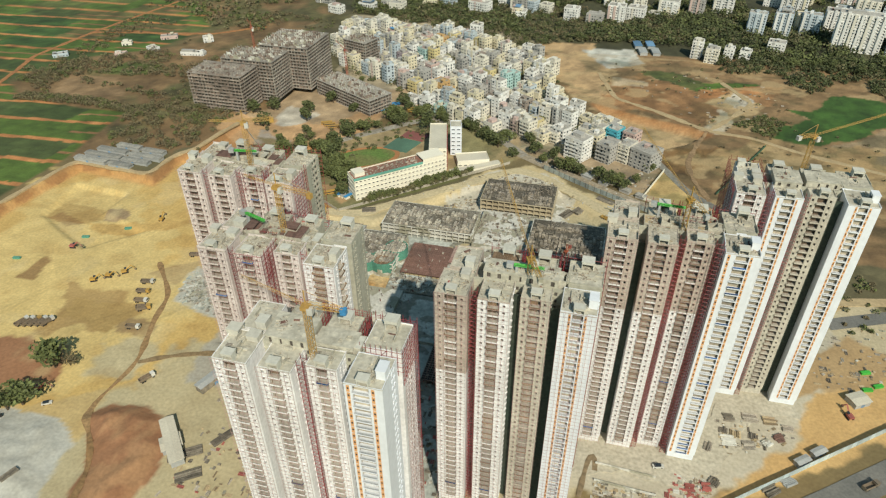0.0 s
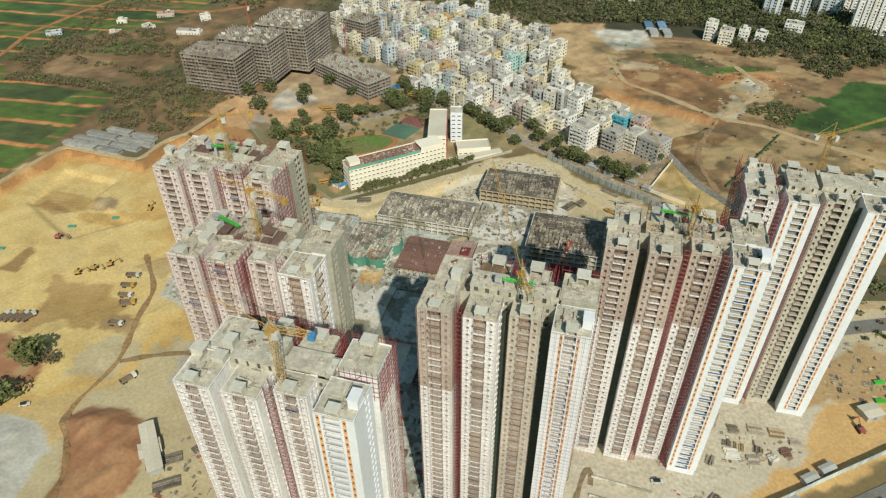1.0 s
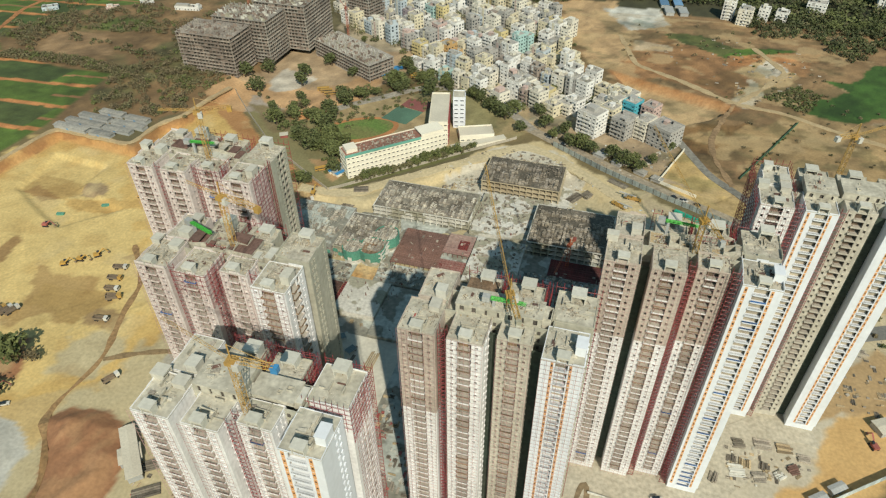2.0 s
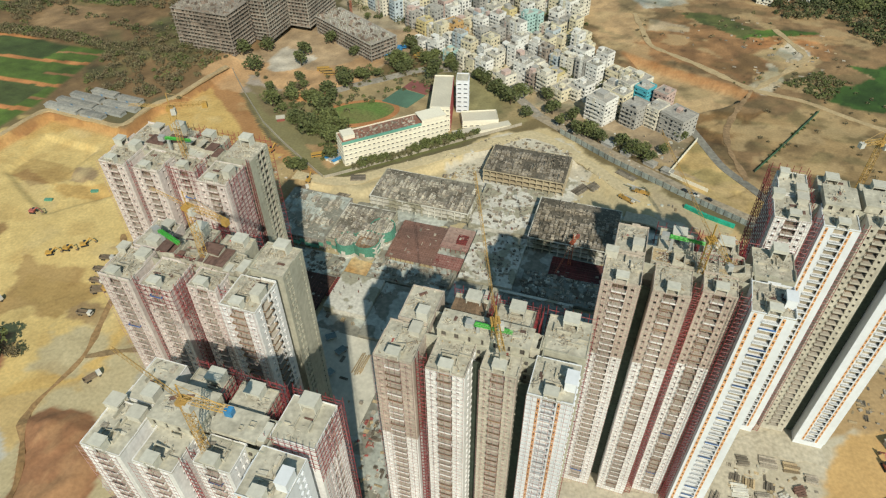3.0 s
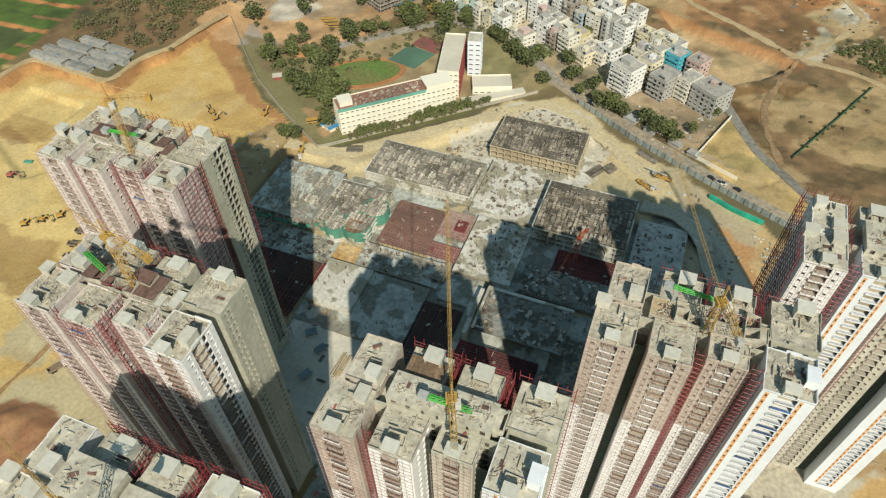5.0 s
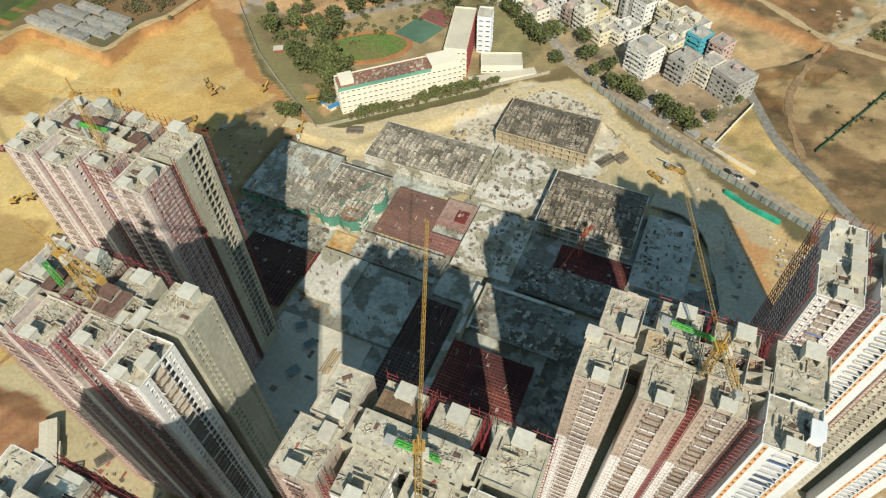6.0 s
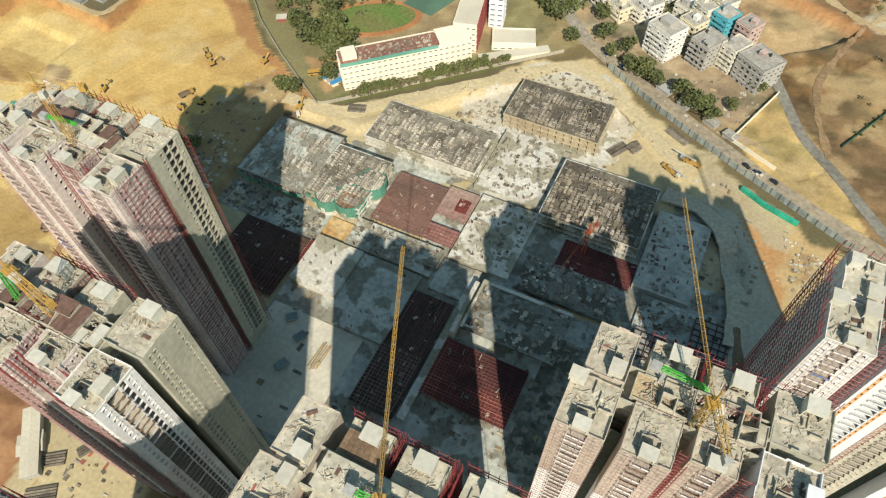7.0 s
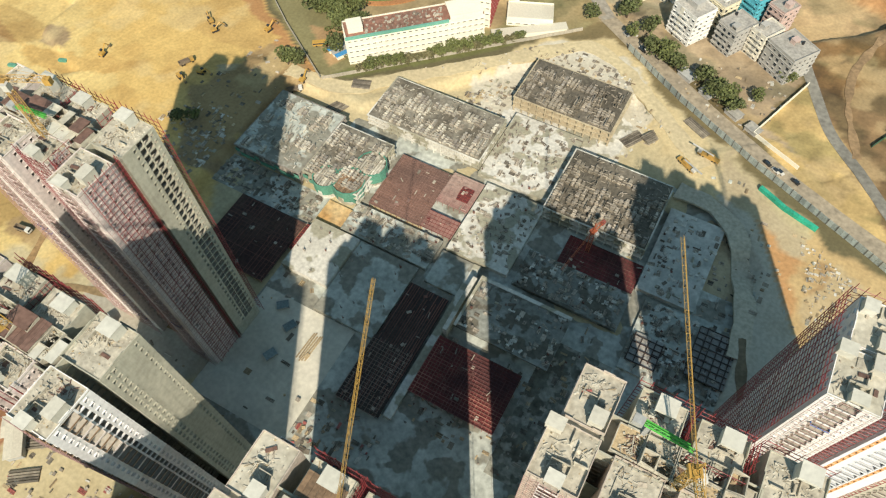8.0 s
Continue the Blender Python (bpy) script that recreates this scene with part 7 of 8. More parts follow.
scatter([(-226, 462), (-205, 425), (-183, 388), (-172, 400), (-178, 425), (-200, 435), (-215, 470)], 40, (0, 0, 1, 1), 1.1, 1.7, "school trees", 1)
scatter([(-240, 500), (-225, 468), (-200, 500), (-165, 535), (-120, 545), (-128, 512), (-110, 510), (-110, 545), (-180, 558)], 70, (0, 0, 1, 1, 2), 1.0, 1.6, "school trees", 2)
scatter([(-305, 500), (-250, 440), (-222, 425), (-225, 470), (-275, 510)], 70, (0, 1, 2, 3, 4, 5), 0.7, 1.2, "trees by the excavation", 3)
scatter([(-330, 640), (60, 480), (40, 520), (-60, 740), (-280, 800)], 60, (0, 1, 2), 0.7, 1.0, "town trees", 8)
scatter([(-60, 795), (60, 800), (140, 770), (330, 740), (330, 760), (140, 785), (-40, 806)], 60, (0, 0, 1), 1.0, 1.5, "wood beyond the quarry", 7)


def clumps(name, pts, n, seed, label, leaf=1.4, rmin=2.5, rmax=6.0, quads=26, thin=0.42, mix=(0, 0, 0, 1, 1, 2, 3), tall=1.0):
    """Clumped crowns that nobody could count, in one mesh."""
    rng = random.Random(seed)
    x0, x1, y0, y1 = min(p[0] for p in pts), max(p[0] for p in pts), min(p[1] for p in pts), max(p[1] for p in pts)
    ax, ay = np.array([rng.uniform(x0, x1) for _ in range(n)]), np.array([rng.uniform(y0, y1) for _ in range(n)])
    ok = inside(ax, ay, pts) > 0
    thick = fractal(ax, ay, 90, 44 + seed)
    g = Gather()
    for x, y, o, t in zip(ax.tolist(), ay.tolist(), ok, thick):
        if not o or t < thin:
            continue
        z, r, mi = level(x, y), rng.uniform(rmin, rmax), rng.choice(mix)
        for _ in range(quads):
            th, ph, q = rng.uniform(0, 6.283), math.acos(rng.uniform(-0.3, 1)), r * rng.uniform(0.6, 1.08)
            c = Vector((x + q * math.sin(ph) * math.cos(th), y + q * math.sin(ph) * math.sin(th), z + tall * (r * 0.55 + 0.8 * q * math.cos(ph))))
            a = Vector((rng.gauss(0, 1), rng.gauss(0, 1), rng.gauss(0, 0.6))).normalized()
            b = a.cross(Vector((rng.gauss(0, 1), rng.gauss(0, 1), rng.gauss(0, 1)))).normalized()
            s = leaf * rng.uniform(0.6, 1.4)
            g.add([tuple(c + s * a), tuple(c + s * 0.7 * b), tuple(c - s * a), tuple(c - s * 0.7 * b)], [(0, 1, 2, 3)], mi)
    return tagged(part(name, g, LEAF), label, "woods", kind="stuff")


clumps("woods", [(-340, 840), (-60, 800), (20, 805), (92, 803), (102, 772), (150, 770), (330, 740), (480, 720), (620, 900), (560, 1110), (-460, 1110), (-420, 1000)], 8500, 3, "dense mixed green woods among distant houses", 1.35, 3.5, 7.5, 32, 0.36, (4, 4, 4, 0, 0, 1, 2))
clumps("woods", [(-1150, 900), (-700, 850), (-500, 750), (-430, 720), (-420, 1000), (-600, 1110), (-1150, 1110)], 1900, 4, "scrub trees and hedges between distant fields", 1.5, 2.5, 5.5, 20, 0.47, (0, 1, 2, 2, 3))
clumps("shrubs", [(-440, 430), (-350, 425), (-325, 440), (-322, 520), (-390, 520), (-420, 640), (-340, 640), (-350, 800), (-640, 860), (-600, 570), (-430, 540)], 2600, 5, "dry olive scrub over brown fields", 0.55, 0.9, 3.4, 50, 0.46, (1, 2, 2, 3, 3, 3))
clumps("hedge", [(-565, 488), (-493, 489), (-425, 480), (-420, 492), (-493, 503), (-565, 502)], 420, 26, "grey-green hedge belt beside the crop strips", 0.55, 1.6, 3.6, 64, 0.1, (2, 2, 3, 3, 1))
clumps("shrubs", [(-425, 490), (-395, 535), (-335, 500), (-322, 430), (-400, 412), (-424, 460)], 300, 27, "olive thicket behind the labour sheds", 0.55, 1.6, 4.6, 80, 0.42, (1, 2, 2, 3, 3, 3))
clumps("shrubs", [(-600, 530), (-590, 600), (-500, 650), (-425, 640), (-420, 575), (-470, 570), (-500, 565), (-560, 566), (-540, 505)], 620, 28, "scattered olive trees round the farmsteads", 0.6, 1.4, 4.4, 72, 0.4, (1, 2, 2, 3, 3, 3))
clumps("hedge", [(-620, 556), (-420, 520), (-418, 532), (-620, 572)], 200, 6, "grey-green hedge belt across the fields", 0.8, 1.5, 3.4, 36, 0.2, (2, 2, 3, 0))
clumps("shrubs", [(-60, 770), (-20, 640), (30, 610), (100, 575), (180, 640), (170, 715), (60, 740)], 170, 30, "scattered shrubs over the quarry land", 0.5, 0.5, 2.2, 30, 0.52, (1, 2, 3, 3))
litter("site_material", [(20, 690), (60, 612), (110, 585), (165, 640), (150, 700), (70, 715)], 90, 43, "stones and broken ground on the quarry land", [RUBBLE, PLANK, RUBBLE], kinds=(0, 1, 2), size=1.4)
clumps("hedge", [(87, 466), (90, 465), (137, 558), (133, 560)], 260, 31, "dark green hedge along a net fence", 0.45, 0.5, 1.3, 30, 0.15, (0, 1, 4))
clumps("shrubs", [(60, 520), (150, 450), (330, 440), (330, 620), (180, 620), (100, 560)], 130, 8, "thin dry scrub over waste land", 0.6, 0.5, 1.8, 22, 0.5, (2, 3, 3))
clumps("shrubs", [(112, 596), (141, 625), (163, 612), (142, 577)], 420, 9, "dark green patch of scrub", 0.6, 0.6, 1.9, 26, 0.2, (1, 0, 2))
clumps("shrubs", [(120, 330), (250, 310), (400, 400), (300, 450), (140, 390)], 700, 10, "olive scrub on the bank behind the towers", 0.7, 0.7, 2.4, 30, 0.4, (1, 2, 3))
clumps("shrubs", [(-226, 466), (-205, 420), (-183, 385), (-172, 396), (-178, 425), (-205, 440), (-175, 495), (-130, 505), (-128, 545), (-180, 555), (-240, 500)], 420, 11, "undergrowth and shade trees round the playing field", 0.55, 0.8, 2.8, 50, 0.25, (0, 1, 1, 2, 2))

clumps("woods", [(-150, 778), (-100, 760), (-60, 790), (60, 812), (90, 830), (60, 905), (-60, 930), (-340, 930), (-340, 835), (-220, 812)], 1900, 29, "olive and dark green wood behind the town", 0.85, 2.4, 5.6, 60, 0.25, (4, 0, 0, 2, 2, 3))
clumps("woods", TOWN, 640, 21, "garden and street trees between the town houses", 0.7, 1.8, 4.8, 56, 0.3, (0, 0, 1, 1, 2))
clumps("woods", [(99, 762), (117, 727), (170, 736), (176, 700), (204, 684), (222, 735), (262, 693), (400, 700), (420, 800), (100, 800)], 900, 22, "dense dark wood along the meadow", 0.95, 2.4, 5.5, 56, 0.2, (4, 4, 0, 4, 2))
clumps("woods", [(-258, 448), (-205, 414), (-196, 425), (-226, 462), (-212, 478), (-224, 484), (-260, 462)], 60, 23, "shade trees inside the school wall", 0.8, 1.8, 4.6, 90, 0.15, (0, 0, 1, 1, 2))
for x, y, k, s in ((-300, 496, 0, 2.0), (-271, 533, 0, 1.7), (-216, 493, 0, 1.8), (-224, 479, 0, 1.7), (-247, 463, 1, 1.4), (-256, 449, 1, 1.5), (-212, 421, 0, 2.1), (-227, 432, 0, 1.8), (-191, 416, 1, 1.6), (-187, 536, 1, 1.9), (-153, 526, 0, 2.0), (-208, 507, 1, 1.2)):
    tree(x, y, k, s, "school trees")

# ---- cranes ----
def lattice(g, p, q, wide, bay, r, tri=False):
    """A lattice boom between two points."""
    p, q = Vector(p), Vector(q)
    d = (q - p).normalized()
    side = d.cross(Vector((0, 0, 1)))
    side = side.normalized() if side.length > 0.01 else Vector((1, 0, 0))
    up = side.cross(d)
    offs = [(-0.5, -0.5), (0.5, -0.5), (0, 0.5)] if tri else [(-0.5, -0.5), (0.5, -0.5), (0.5, 0.5), (-0.5, 0.5)]
    n = max(2, int((q - p).length / bay))
    chord = [[p + d * ((q - p).length * k / n) + wide * (a * side + b * up) for k in range(n + 1)] for a, b in offs]
    for c in chord:
        g.tube(c[0], c[-1], r)
    m = len(chord)
    for k in range(n):
        for i in range(m):
            a, b = chord[i], chord[(i + 1) % m]
            g.tube(a[k], b[k], r * 0.6)
            g.tube(a[k], b[k + 1], r * 0.6)
    return g


def tower_crane(x, y, z0, z1, tip, back, label, paint=YELLOW, weight=None):
    """A hammerhead crane: lattice mast, jib to tip, counter jib to back, cab and ballast."""
    root = thing("tower_crane", turn_at(0, 0), label, "crane", "tower cranes")
    part("mast", lattice(Gather(), (x, y, z0), (x, y, z1), 1.6, 2.0, 0.09), paint, root)
    top = Vector((x, y, z1 + 1.2))
    part("jib", lattice(Gather(), top, tip, 0.8, 1.6, 0.045, True), paint, root)
    part("counter_jib", lattice(Gather(), top, back, 1.3, 1.8, 0.08), paint, root)
    d = math.degrees(math.atan2(back[1] - y, back[0] - x))
    part("ballast", Gather().turned(back[0], back[1], back[2] - 1.6, 1.8, 1.6, 2.0, d), weight or SLABPALE, root, "counterweight blocks")
    part("cab", Gather().turned(x + 1.6, y - 0.6, z1 - 1.6, 1.7, 1.8, 2.2, d), CABWHITE, root, "operator's cab")
    part("slewing_ring", Gather().turned(x, y, z1 - 0.4, 2.6, 2.6, 1.2, d), paint, root)
    g = Gather()
    apex = top + Vector((0, 0, 5.0))
    g.tube(top, apex, 0.2)
    g.tube(apex, Vector(back) + Vector((0, 0, 0.8)), 0.06)
    part("tie_bar", g, paint, root)
    return root


tower_crane(-17.5, 181, 117, 126, (-37.4, 230, 137), (-13, 171, 126.5), "orange-yellow tower crane on the beige tower's roof")
tower_crane(35, 226.5, 117, 130, (16, 269.8, 138), (40, 216, 131), "orange-yellow tower crane over the brown-topped tower", weight=METALROOF)
tower_crane(-75, 129, 117, 136.5, (-99, 136, 138.5), (-63.7, 129.6, 137.5), "yellow tower crane with blue ballast on the netted tower", weight=BLUE)
tower_crane(-112, 186.3, 117, 138, (-127, 190, 139.5), (-98, 184, 138.5), "yellow tower crane on the pinkish tower", weight=YELLOW)
tower_crane(-150.5, 233, 117, 138, (-164, 228.4, 140), (-139.8, 238.4, 139), "yellow tower crane on the far pinkish tower", weight=YELLOW)
tower_crane(91, 301, 0, 127, (128, 326.5, 132), (84, 296.5, 128.5), "yellow tower crane behind the white tower", weight=CABWHITE)
tower_crane(-12, 346, -3, 14, (-17, 324, 10), (-10, 352, 15), "red site crane among the podium blocks", paint=mat("crane_red", (0.50, 0.13, 0.06), rough=0.5, spread=0.15, bump=0), weight=REDSHEET)
tower_crane(-342, 575, 0, 62, (-360, 600, 62), (-338, 570, 62), "red tower crane at the weathered frames", paint=mat("crane_red_b", (0.40, 0.12, 0.07), rough=0.5, spread=0.15, bump=0))
tower_crane(-262, 610, 0, 34, (-285, 640, 34), (-258, 606, 34), "red tower crane at the low frame", paint=mat("crane_red_c", (0.45, 0.12, 0.07), rough=0.5, spread=0.15, bump=0))


def placing_boom(x, y, z, deg, label):
    """A folded green concrete placing boom on its pedestal."""
    root = thing("placing_boom", turn_at(x, y, z, deg), label, "concrete boom", "placing booms")
    part("pedestal", Gather().box(-0.45, -0.45, -4, 0.45, 0.45, 1.4), METALROOF, root)
    g = Gather()
    lattice(g, (-1, 0, 2.0), (9.5, 0, 2.2), 0.65, 1.2, 0.1)
    part("boom", g, LIME, root, "bright green boom section")
    part("boom", Gather().box(-1.0, 0.7, 1.6, 8.5, 1.05, 2.1), LIME, root, "bright green folded boom section")
    part("ballast", Gather().box(-3.5, -1, 1.0, -1.2, 1, 2.8), METALROOF, root)
    return root


placing_boom(25.5, 233.4, 121, -4, "lime green placing boom on the brown-topped tower")
placing_boom(-22, 180.8, 121.3, 0, "lime green placing boom on the beige tower")
placing_boom(-157.5, 234.4, 121.5, 6, "lime green placing boom on the far pinkish tower")
placing_boom(-127.3, 187.8, 121.5, -20, "lime green placing boom on the pinkish tower")

# ---- vehicles ----
def wheel(r=0.5, w=0.4):
    g = Gather()
    n = 10
    a = [(r * math.cos(2 * math.pi * k / n), r * math.sin(2 * math.pi * k / n)) for k in range(n)]
    g.add([(x, -w / 2, z) for x, z in a] + [(x, w / 2, z) for x, z in a], [(i, (i + 1) % n, n + (i + 1) % n, n + i) for i in range(n)] + [tuple(range(n)), tuple(range(n, 2 * n))[::-1]])
    return g.mesh("wheel", TYRE)


WHEEL, SMALLWHEEL = wheel(), wheel(0.33, 0.22)


def tipper(x, y, deg, cab=CABWHITE, label="parked tipper truck with an empty brown body"):
    root = thing("tipper_truck", turn_at(x, y, level(x, y) + 0.05, deg), label, "truck", "parked trucks")
    part("chassis", Gather().box(-4, -0.6, 0.7, 4, 0.6, 1.1), DUMPBODY, root)
    g = Gather()
    g.box(2.2, -1.2, 1.1, 4.2, 1.2, 3.1)
    part("cab", g, cab, root)
    part("windscreen", Gather().box(4.2, -1.05, 2.0, 4.24, 1.05, 2.9), GLASS, root)
    g = Gather()
    g.box(-4.2, -1.25, 1.15, 1.9, 1.25, 1.4)
    for a, b, c, d in ((-4.2, -1.25, 1.9, -1.1), (-4.2, 1.1, 1.9, 1.25), (1.75, -1.1, 1.9, 1.1), (-4.2, -1.1, -4.05, 1.1)):
        g.box(a, b, 1.4, c, d, 2.7)
    part("tipper_body", g, DUMPBODY, root)
    for wx in (-3.0, -1.7, 3.0):
        for wy in (-1.05, 1.05):
            part("wheel", WHEEL, None, root, at=pose(wx, wy, 0.5))
    return root


def excavator(x, y, deg, paint=YELLOW, label="yellow tracked excavator with raised arm"):
    root = thing("excavator", turn_at(x, y, level(x, y) + 0.05, deg), label, "excavator", "excavators")
    for s in (-1, 1):
        part("track", Gather().box(-2, s * 1.2 - 0.35, 0, 2, s * 1.2 + 0.35, 0.9), TYRE, root)
    part("house", Gather().box(-2.2, -1.3, 1.0, 1.0, 1.3, 2.2), paint, root)
    part("cab", Gather().box(0.0, 0.2, 2.2, 1.4, 1.2, 3.2), GLASS, root)
    part("boom", Gather().tube((0.8, -0.2, 2.0), (4.2, -0.2, 4.6), 0.35), paint, root)
    part("arm", Gather().tube((4.2, -0.2, 4.6), (6.4, -0.2, 1.6), 0.25), paint, root)
    part("bucket", Gather().box(5.8, -0.8, 0.6, 6.9, 0.4, 1.7), DUMPBODY, root)
    return root


def car(x, y, deg, paint, label, L=4.2, H=1.5, name="car"):
    root = thing(name, turn_at(x, y, level(x, y) + 0.1, deg), label, name.replace("_", " "), "parked vehicles")
    part("body", Gather().box(-L / 2, -0.85, 0.3, L / 2, 0.85, 0.3 + H * 0.45), paint, root)
    g = Gather()
    g.turned(-L * 0.06, 0, 0.3 + H * 0.45, L * 0.55, 1.5, H * 0.4, 0)
    part("cabin", g, GLASS, root)
    for wx in (-L * 0.3, L * 0.3):
        for wy in (-0.8, 0.8):
            part("wheel", SMALLWHEEL, None, root, at=pose(wx, wy, 0.33))
    return root


def bus(x, y, deg):
    root = thing("bus", turn_at(x, y, level(x, y) + 0.1, deg), "yellow school bus parked on bare earth", "bus", "parked buses")
    part("body", Gather().box(-5, -1.2, 0.5, 5, 1.2, 2.9), YELLOW, root)
    part("window_band", Gather().box(-4.8, -1.23, 1.6, 4.9, 1.23, 2.4), GLASS, root)
    for wx in (-3, 3.2):
        for wy in (-1.1, 1.1):
            part("wheel", WHEEL, None, root, at=pose(wx, wy, 0.5))


for k, (x, y, deg) in enumerate(((-313, 218, 70), (-309.5, 219, 72), (-306, 220, 70), (-302.5, 221, 71), (-299, 222, 68), (-261, 260, 10), (-264, 269, 12), (-257, 252, 8), (-251, 246, 30), (-247, 230, 8),
                                 (-215, 197, 60), (-252, 247, 15), (-250, 302, 15), (-190, 366, 40), (-252, 352, 60))):
    tipper(x, y, deg, (CABWHITE, YELLOW)[k % 3 == 2])
for x, y, deg in ((-299, 263, 30), (-292, 269, 10), (-285, 275, 40), (-298, 335, 100), (-262, 385, 150), (-255, 380, 60), (-228, 395, 80), (-248, 342, -20), (-240, 350, 10), (-188, 372, 95)):
    excavator(x, y, deg)
for x, y, deg, label in ((-337, 291, 10, "red tracked excavator on ochre earth"), (137, 260, 110, "orange-red tracked excavator beside a shed"), (-266, 178, 20, "small red excavator beside a tree")):
    excavator(x, y, deg, REDSHEET, label)
for x, y, deg in ((-245, 513, 25), (-241, 510.5, 25), (-236, 507, 25), (-175, 556, 10), (-178, 560, 10), (-194, 399, 35)):
    bus(x, y, deg)
# mobile cranes by the fence
for x, y, deg in ((12, 412, -30), (20, 422, 170)):
    root = thing("mobile_crane", turn_at(x, y, level(x, y) + 0.05, deg), "yellow truck crane with its boom laid down", "crane", "truck cranes")
    part("chassis", Gather().box(-5.5, -1.3, 0.6, 5.5, 1.3, 1.6), YELLOW, root)
    part("cab", Gather().box(4.0, -1.25, 1.6, 6.0, 1.25, 2.8), CABWHITE, root)
    part("turret", Gather().box(-2.5, -1.1, 1.6, 0.5, 1.1, 3.0), YELLOW, root)
    part("boom", Gather().tube((-2, 0, 3.0), (9.5, 0, 4.0), 0.4), METALROOF, root)
    for wx in (-4, -2.6, 2.4, 3.9):
        for wy in (-1.15, 1.15):
            part("wheel", WHEEL, None, root, at=pose(wx, wy, 0.5))
# tower-side van, cars on roads
car(46, 207, 15, CABWHITE, "white van on the dusty apron below the towers", 5.2, 2.2, "van")
car(-255, 170, 30, CABWHITE, "white pick-up on the haul track", 5.0, 1.8, "pickup")
car(-272, 156, 50, TYRE, "dark car beside the gravel heap")
car(118, 205, 38, CABWHITE, "white car on the asphalt road")
tipper(137, 219, 36, DUMPBODY, "brown truck driving past the hoarding")
rng = random.Random(31)
for k in range(8):
    f = rng.random()
    x, y = (-70 + 170 * f, 498 - 96 * f + rng.uniform(-1.5, 3.0))
    car(x, y, -29 + rng.choice((0, 180)), rng.choice((CABWHITE, TYRE, METALROOF, METALROOF)), "small car parked on the dusty town road")

# small sheds and tarpaulins beside the school
for x, y, deg, w, d, roof, label in ((-186, 395, 62, 12, 3, BLUE, "low shed with a blue sheet roof"), (-182.5, 394, 62, 12, 3, METALROOF, "low shed with a white sheet roof"), (-179.5, 393, 62, 11, 2.6, BLUE, "low shed with a blue sheet roof"), (-243, 430, 30, 6, 5, REDSHEET, "small red-walled guard house")):
    root = thing("shed", turn_at(x, y, level(x, y) - 0.2, deg), label + " inside the school wall", "shed", "school sheds")
    part("wall", Gather().box(0.2, 0.2, 0, w - 0.2, d - 0.2, 2.5), CREAM if roof is not REDSHEET else REDSHEET, root)
    part("roof", Gather().prism([(-0.3, -0.2), (w + 0.3, -0.2), (w + 0.3, d + 0.2), (-0.3, d + 0.2)], 2.5, 2.65), roof if roof is not REDSHEET else CREAMROOF, root)
for x, y, w, d, deg in ((-204, 552, 11, 5, 35), (-199, 560, 12, 5, 60), (-197, 569, 8, 6, 20)):
    g = Gather()
    g.turned(x, y, level(x, y) + 1.8, w, d, 0.15, deg)
    for a in (-0.4, 0.4):
        for b in (-0.4, 0.4):
            c, s = math.cos(radians(deg)), math.sin(radians(deg))
            px, py = x + c * a * w - s * b * d, y + s * a * w + c * b * d
            g.tube((px, py, level(px, py) - 0.2), (px, py, level(x, y) + 1.8), 0.08)
    tagged(part("tarpaulin_tent", g, BLUE), "pale blue tarpaulin tent on posts", "tent")

# ---- sheds, cabins and stacks on the site ----
def shed(x, y, deg, w, d, h, roof, label, wallmat=METALROOF):
    root = thing("site_shed", turn_at(x, y, level(x, y) - 0.2, deg), label, "shed", "site sheds")
    part("wall", Gather().box(0, 0, 0, w, d, h), wallmat, root)
    g = Gather()
    g.add([(-0.5, -0.5, h), (w + 0.5, -0.5, h), (w + 0.5, d + 0.5, h), (-0.5, d + 0.5, h), (-0.5, d / 2, h + 0.5), (w + 0.5, d / 2, h + 0.5)],
          [(0, 1, 5, 4), (2, 3, 4, 5), (0, 4, 3), (1, 2, 5), (3, 2, 1, 0)])
    part("roof", g, roof, root)
    part("door", Gather().box(w * 0.4, -0.06, 0.1, w * 0.4 + 2.0, 0.02, 2.2), TINROOF, root)
    return root


shed(-189.5, 171.5, -47, 28, 6.0, 4, CREAMROOF, "long shed with a pale cream sheet roof")
shed(-178.5, 156.5, 42, 9, 8, 3.5, CREAMROOF, "small site shed with a pale cream sheet roof")
shed(-181, 195, 70, 20, 5, 4.5, METALROOF, "long dark-sided shed with an open front", DARKWALL)
shed(-168, 128, 10, 9, 4, 3, CREAMROOF, "cream site cabin on dusty ground", GREENNET)
shed(141, 266, 30, 9, 7, 3.5, CREAMROOF, "small pale-roofed shed beside green stacks")
shed(108, 222, 38, 7, 3, 3, METALROOF, "grey cabin along the hoarding")
shed(116, 229, 38, 7, 3, 3, METALROOF, "grey cabin along the hoarding")
for x, y, L in ((-412, 388, 30), (-379, 386, 20), (-409, 397, 34), (-372, 394, 24), (-404, 406, 28), (-372, 403, 30), (-392, 415, 22), (-366, 412, 20)):
    shed(x, y, -4, L, 6, 3, LABROOF, "long low labour shed with grey sheet roof")
for k, (x, y) in enumerate(((30, 786), (44, 789), (36, 764), (50, 766))):
    shed(x, y, 100, 18, 8, 3.5, (TINROOF, METALROOF)[k > 1], "sheet-roofed store beside the gravel yard")
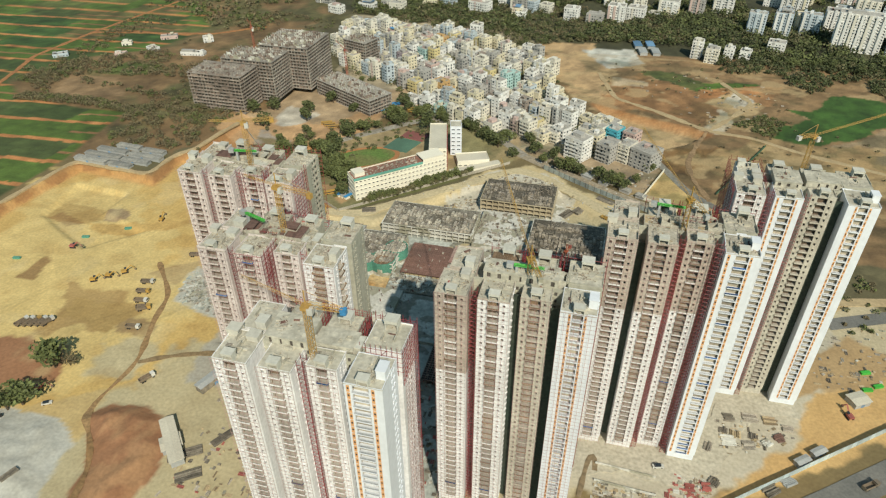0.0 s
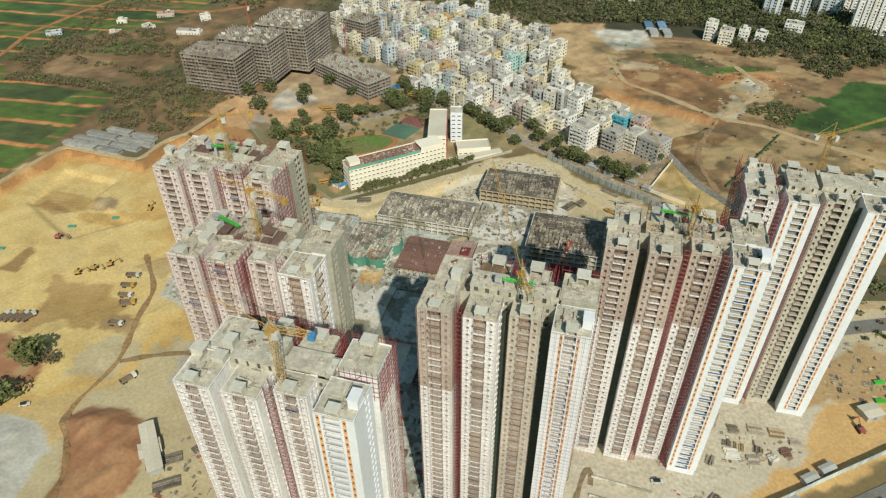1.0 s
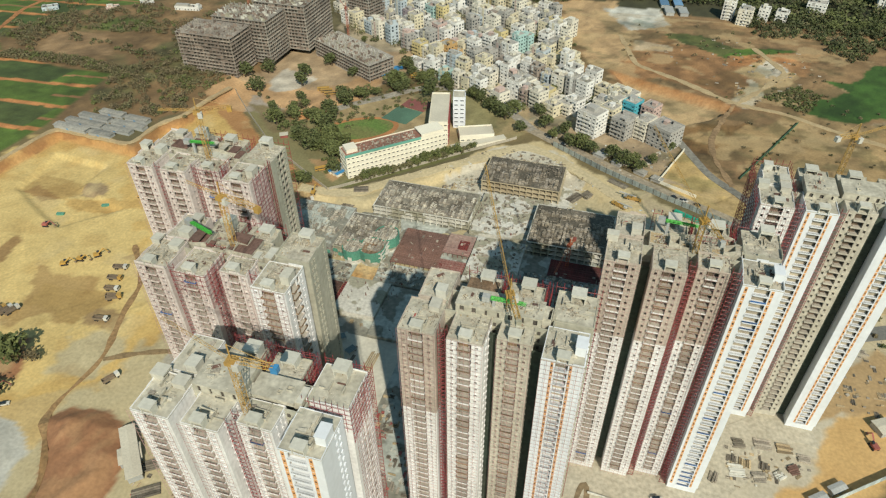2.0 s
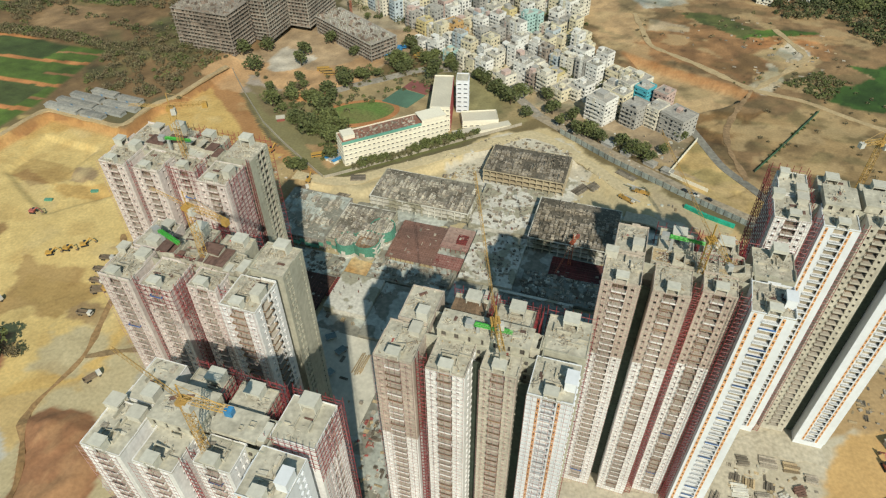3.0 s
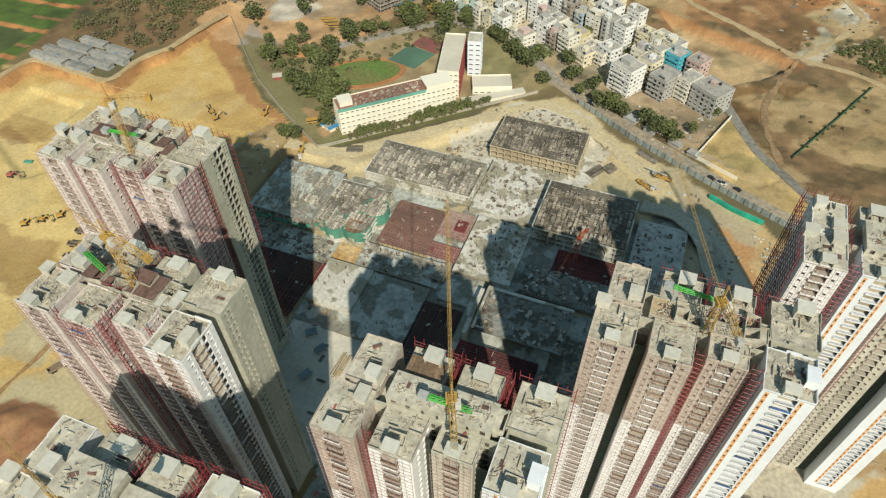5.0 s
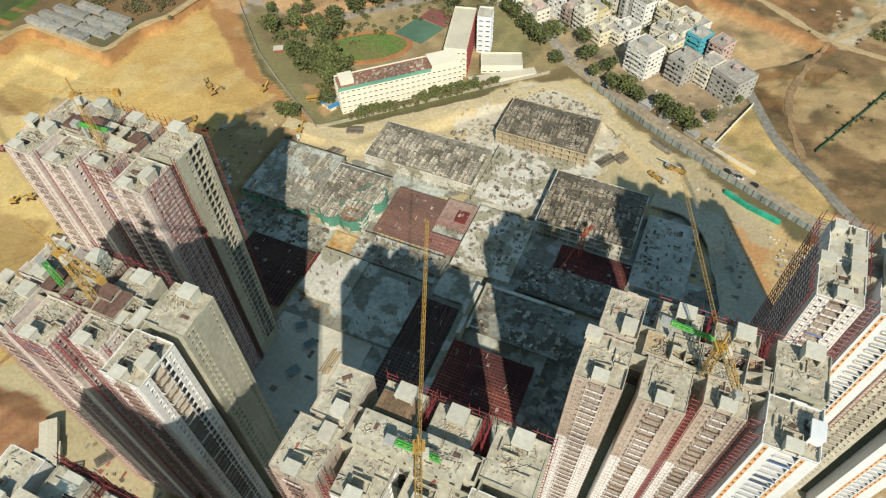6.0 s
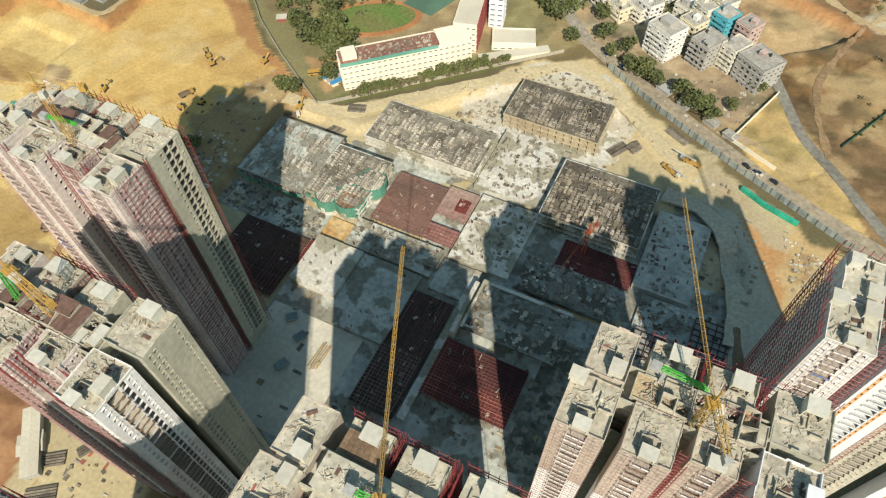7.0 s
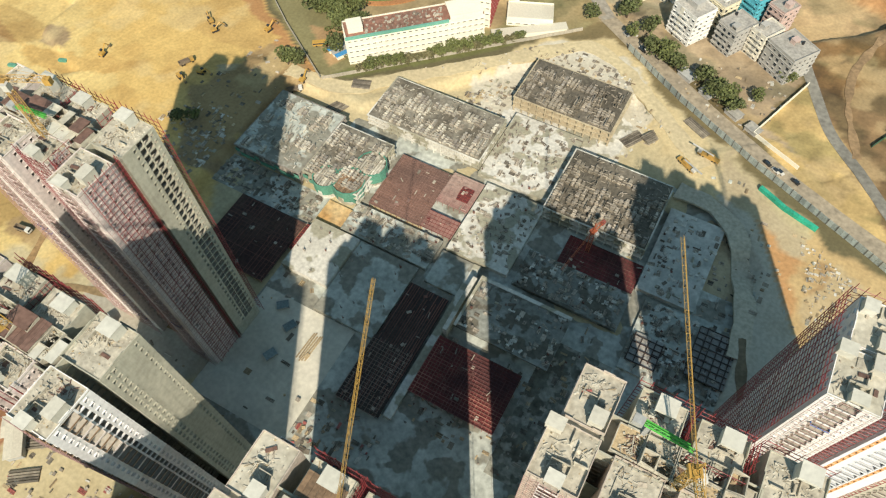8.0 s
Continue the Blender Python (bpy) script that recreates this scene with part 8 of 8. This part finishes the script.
for x, y, deg in ((152, 294, 20), (156, 285, 25), (150, 281, 15), (-317, 322, 20), (-365, 271, 10), (-340, 306, 15)):
    root = thing("net_bundle", turn_at(x, y, level(x, y), deg), "bright green netting bundle on the ground", "bundle", "green bundles")
    part("roll", Gather().box(-2.5, -1, 0, 2.5, 1, 1.3), LIME if x > 0 else GREENNET, root)
# timber and platforms on the smooth site floor
root = thing("timber_stack", turn_at(-97.6, 246.2, -3.42, 87), "five long pale planks lying on smooth concrete", "planks")
for k in range(5):
    part("plank", shared("plank", lambda: Gather().box(-6.4, -0.28, 0, 6.4, 0.28, 0.35), PLANK), None, root, at=turn_at(0.7 * math.sin(k * 2.1), 1.6 - k * 1.0, 0, 1.5 * math.sin(k * 1.7)))
for x, y, deg in ((-109.6, 235.6, 66), (-109.8, 250.2, 62), (-118.5, 257, 40)):
    root = thing("work_platform", turn_at(x, y, -3.42, deg), "low grey steel work platform on legs", "platform", "work platforms")
    part("deck_plate", Gather().box(-2.6, -1.8, 1.5, 2.6, 1.8, 1.66), TEALFENCE, root)
    ring(g := Gather(), -2.75, -1.95, 2.75, 1.95, 1.3, [1.75] * 4, 0.14)
    part("edge_frame", g, METALROOF, root)
    for a in (-2.4, 2.4):
        for b in (-1.6, 1.6):
            part("leg", Gather().box(a - 0.1, b - 0.1, 0, a + 0.1, b + 0.1, 1.5), METALROOF, root)
# tidy stacks of boards, blocks and steel in the yard below the towers
rng = random.Random(64)
for x, y, deg, n, L, W, m, label in ((80, 243, 8, 5, 6, 0.9, DARKWALL, "dark shutter boards"), (90, 245, 5, 6, 9, 0.8, RUBBLE, "grey precast blocks"), (99, 246, 5, 4, 7, 1.0, PLANK, "pale timber"),
                                     (107, 243, 2, 4, 6, 0.9, RUBBLE, "grey precast blocks"), (78, 236, 80, 4, 4, 0.9, DARKWALL, "dark shutter boards"), (84, 235, 85, 5, 4.5, 0.9, PLANK, "pale timber"),
                                     (92, 236, 84, 5, 4, 0.8, DARKWALL, "dark shutter boards"), (79, 228, 10, 6, 7, 0.9, SLABPALE, "pale concrete panels"), (88, 228, 12, 5, 6, 0.9, RUBBLE, "grey precast blocks"),
                                     (97, 232, 40, 4, 5, 0.9, SLABPALE, "pale concrete panels"), (103, 236, 30, 5, 5, 0.8, PLY, "brown plywood"), (60, 198, 4, 4, 5, 0.9, REDSHEET, "red steel frames"), (67, 200, 8, 4, 4.5, 0.9, REDSHEET, "red steel frames"),
                                     (72, 204, 60, 5, 5, 0.8, DARKWALL, "dark shutter boards"), (104, 212, 38, 6, 8, 0.7, METALROOF, "grey steel pipes"), (96, 205, 38, 6, 8, 0.7, DARKWALL, "dark steel pipes"), (70, 224, 75, 4, 6, 0.8, RUBBLE, "grey precast blocks")):
    root = thing("material_stack", turn_at(x, y, level(x, y) - 0.1, deg), label + " stacked on the dusty yard", "stack", "yard stacks")
    for k in range(n):
        l, h = L * rng.uniform(0.75, 1.0), rng.uniform(0.4, 1.3)
        part("stacked_piece", Gather().box(-l / 2, -W * 0.45, 0, l / 2, W * 0.45, h), m, root, at=turn_at(rng.uniform(-0.4, 0.4), k * W * 1.15, 0, rng.uniform(-3, 3)))
# steel stacks and timber piles in rows
for x, y, deg, n, L in ((-160, 365, 65, 7, 12), (-157, 381, 20, 6, 10), (-15, 418, 60, 6, 12), (-6, 424, 60, 6, 12), (8, 436, -28, 5, 14), (-168, 158, 35, 5, 16), (-160, 148, 35, 5, 12), (-155, 172, 60, 4, 12), (-238, 128, 70, 3, 8)):
    root = thing("steel_stack", turn_at(x, y, level(x, y), deg), "stacked steel sections lying on the ground", "stack", "steel stacks")
    me = Gather().box(-L / 2, -0.35, 0, L / 2, 0.35, 0.8).mesh("beam", DARKWALL)
    for k in range(n):
        part("beam", me, None, root, at=turn_at(0, k * 1.1))
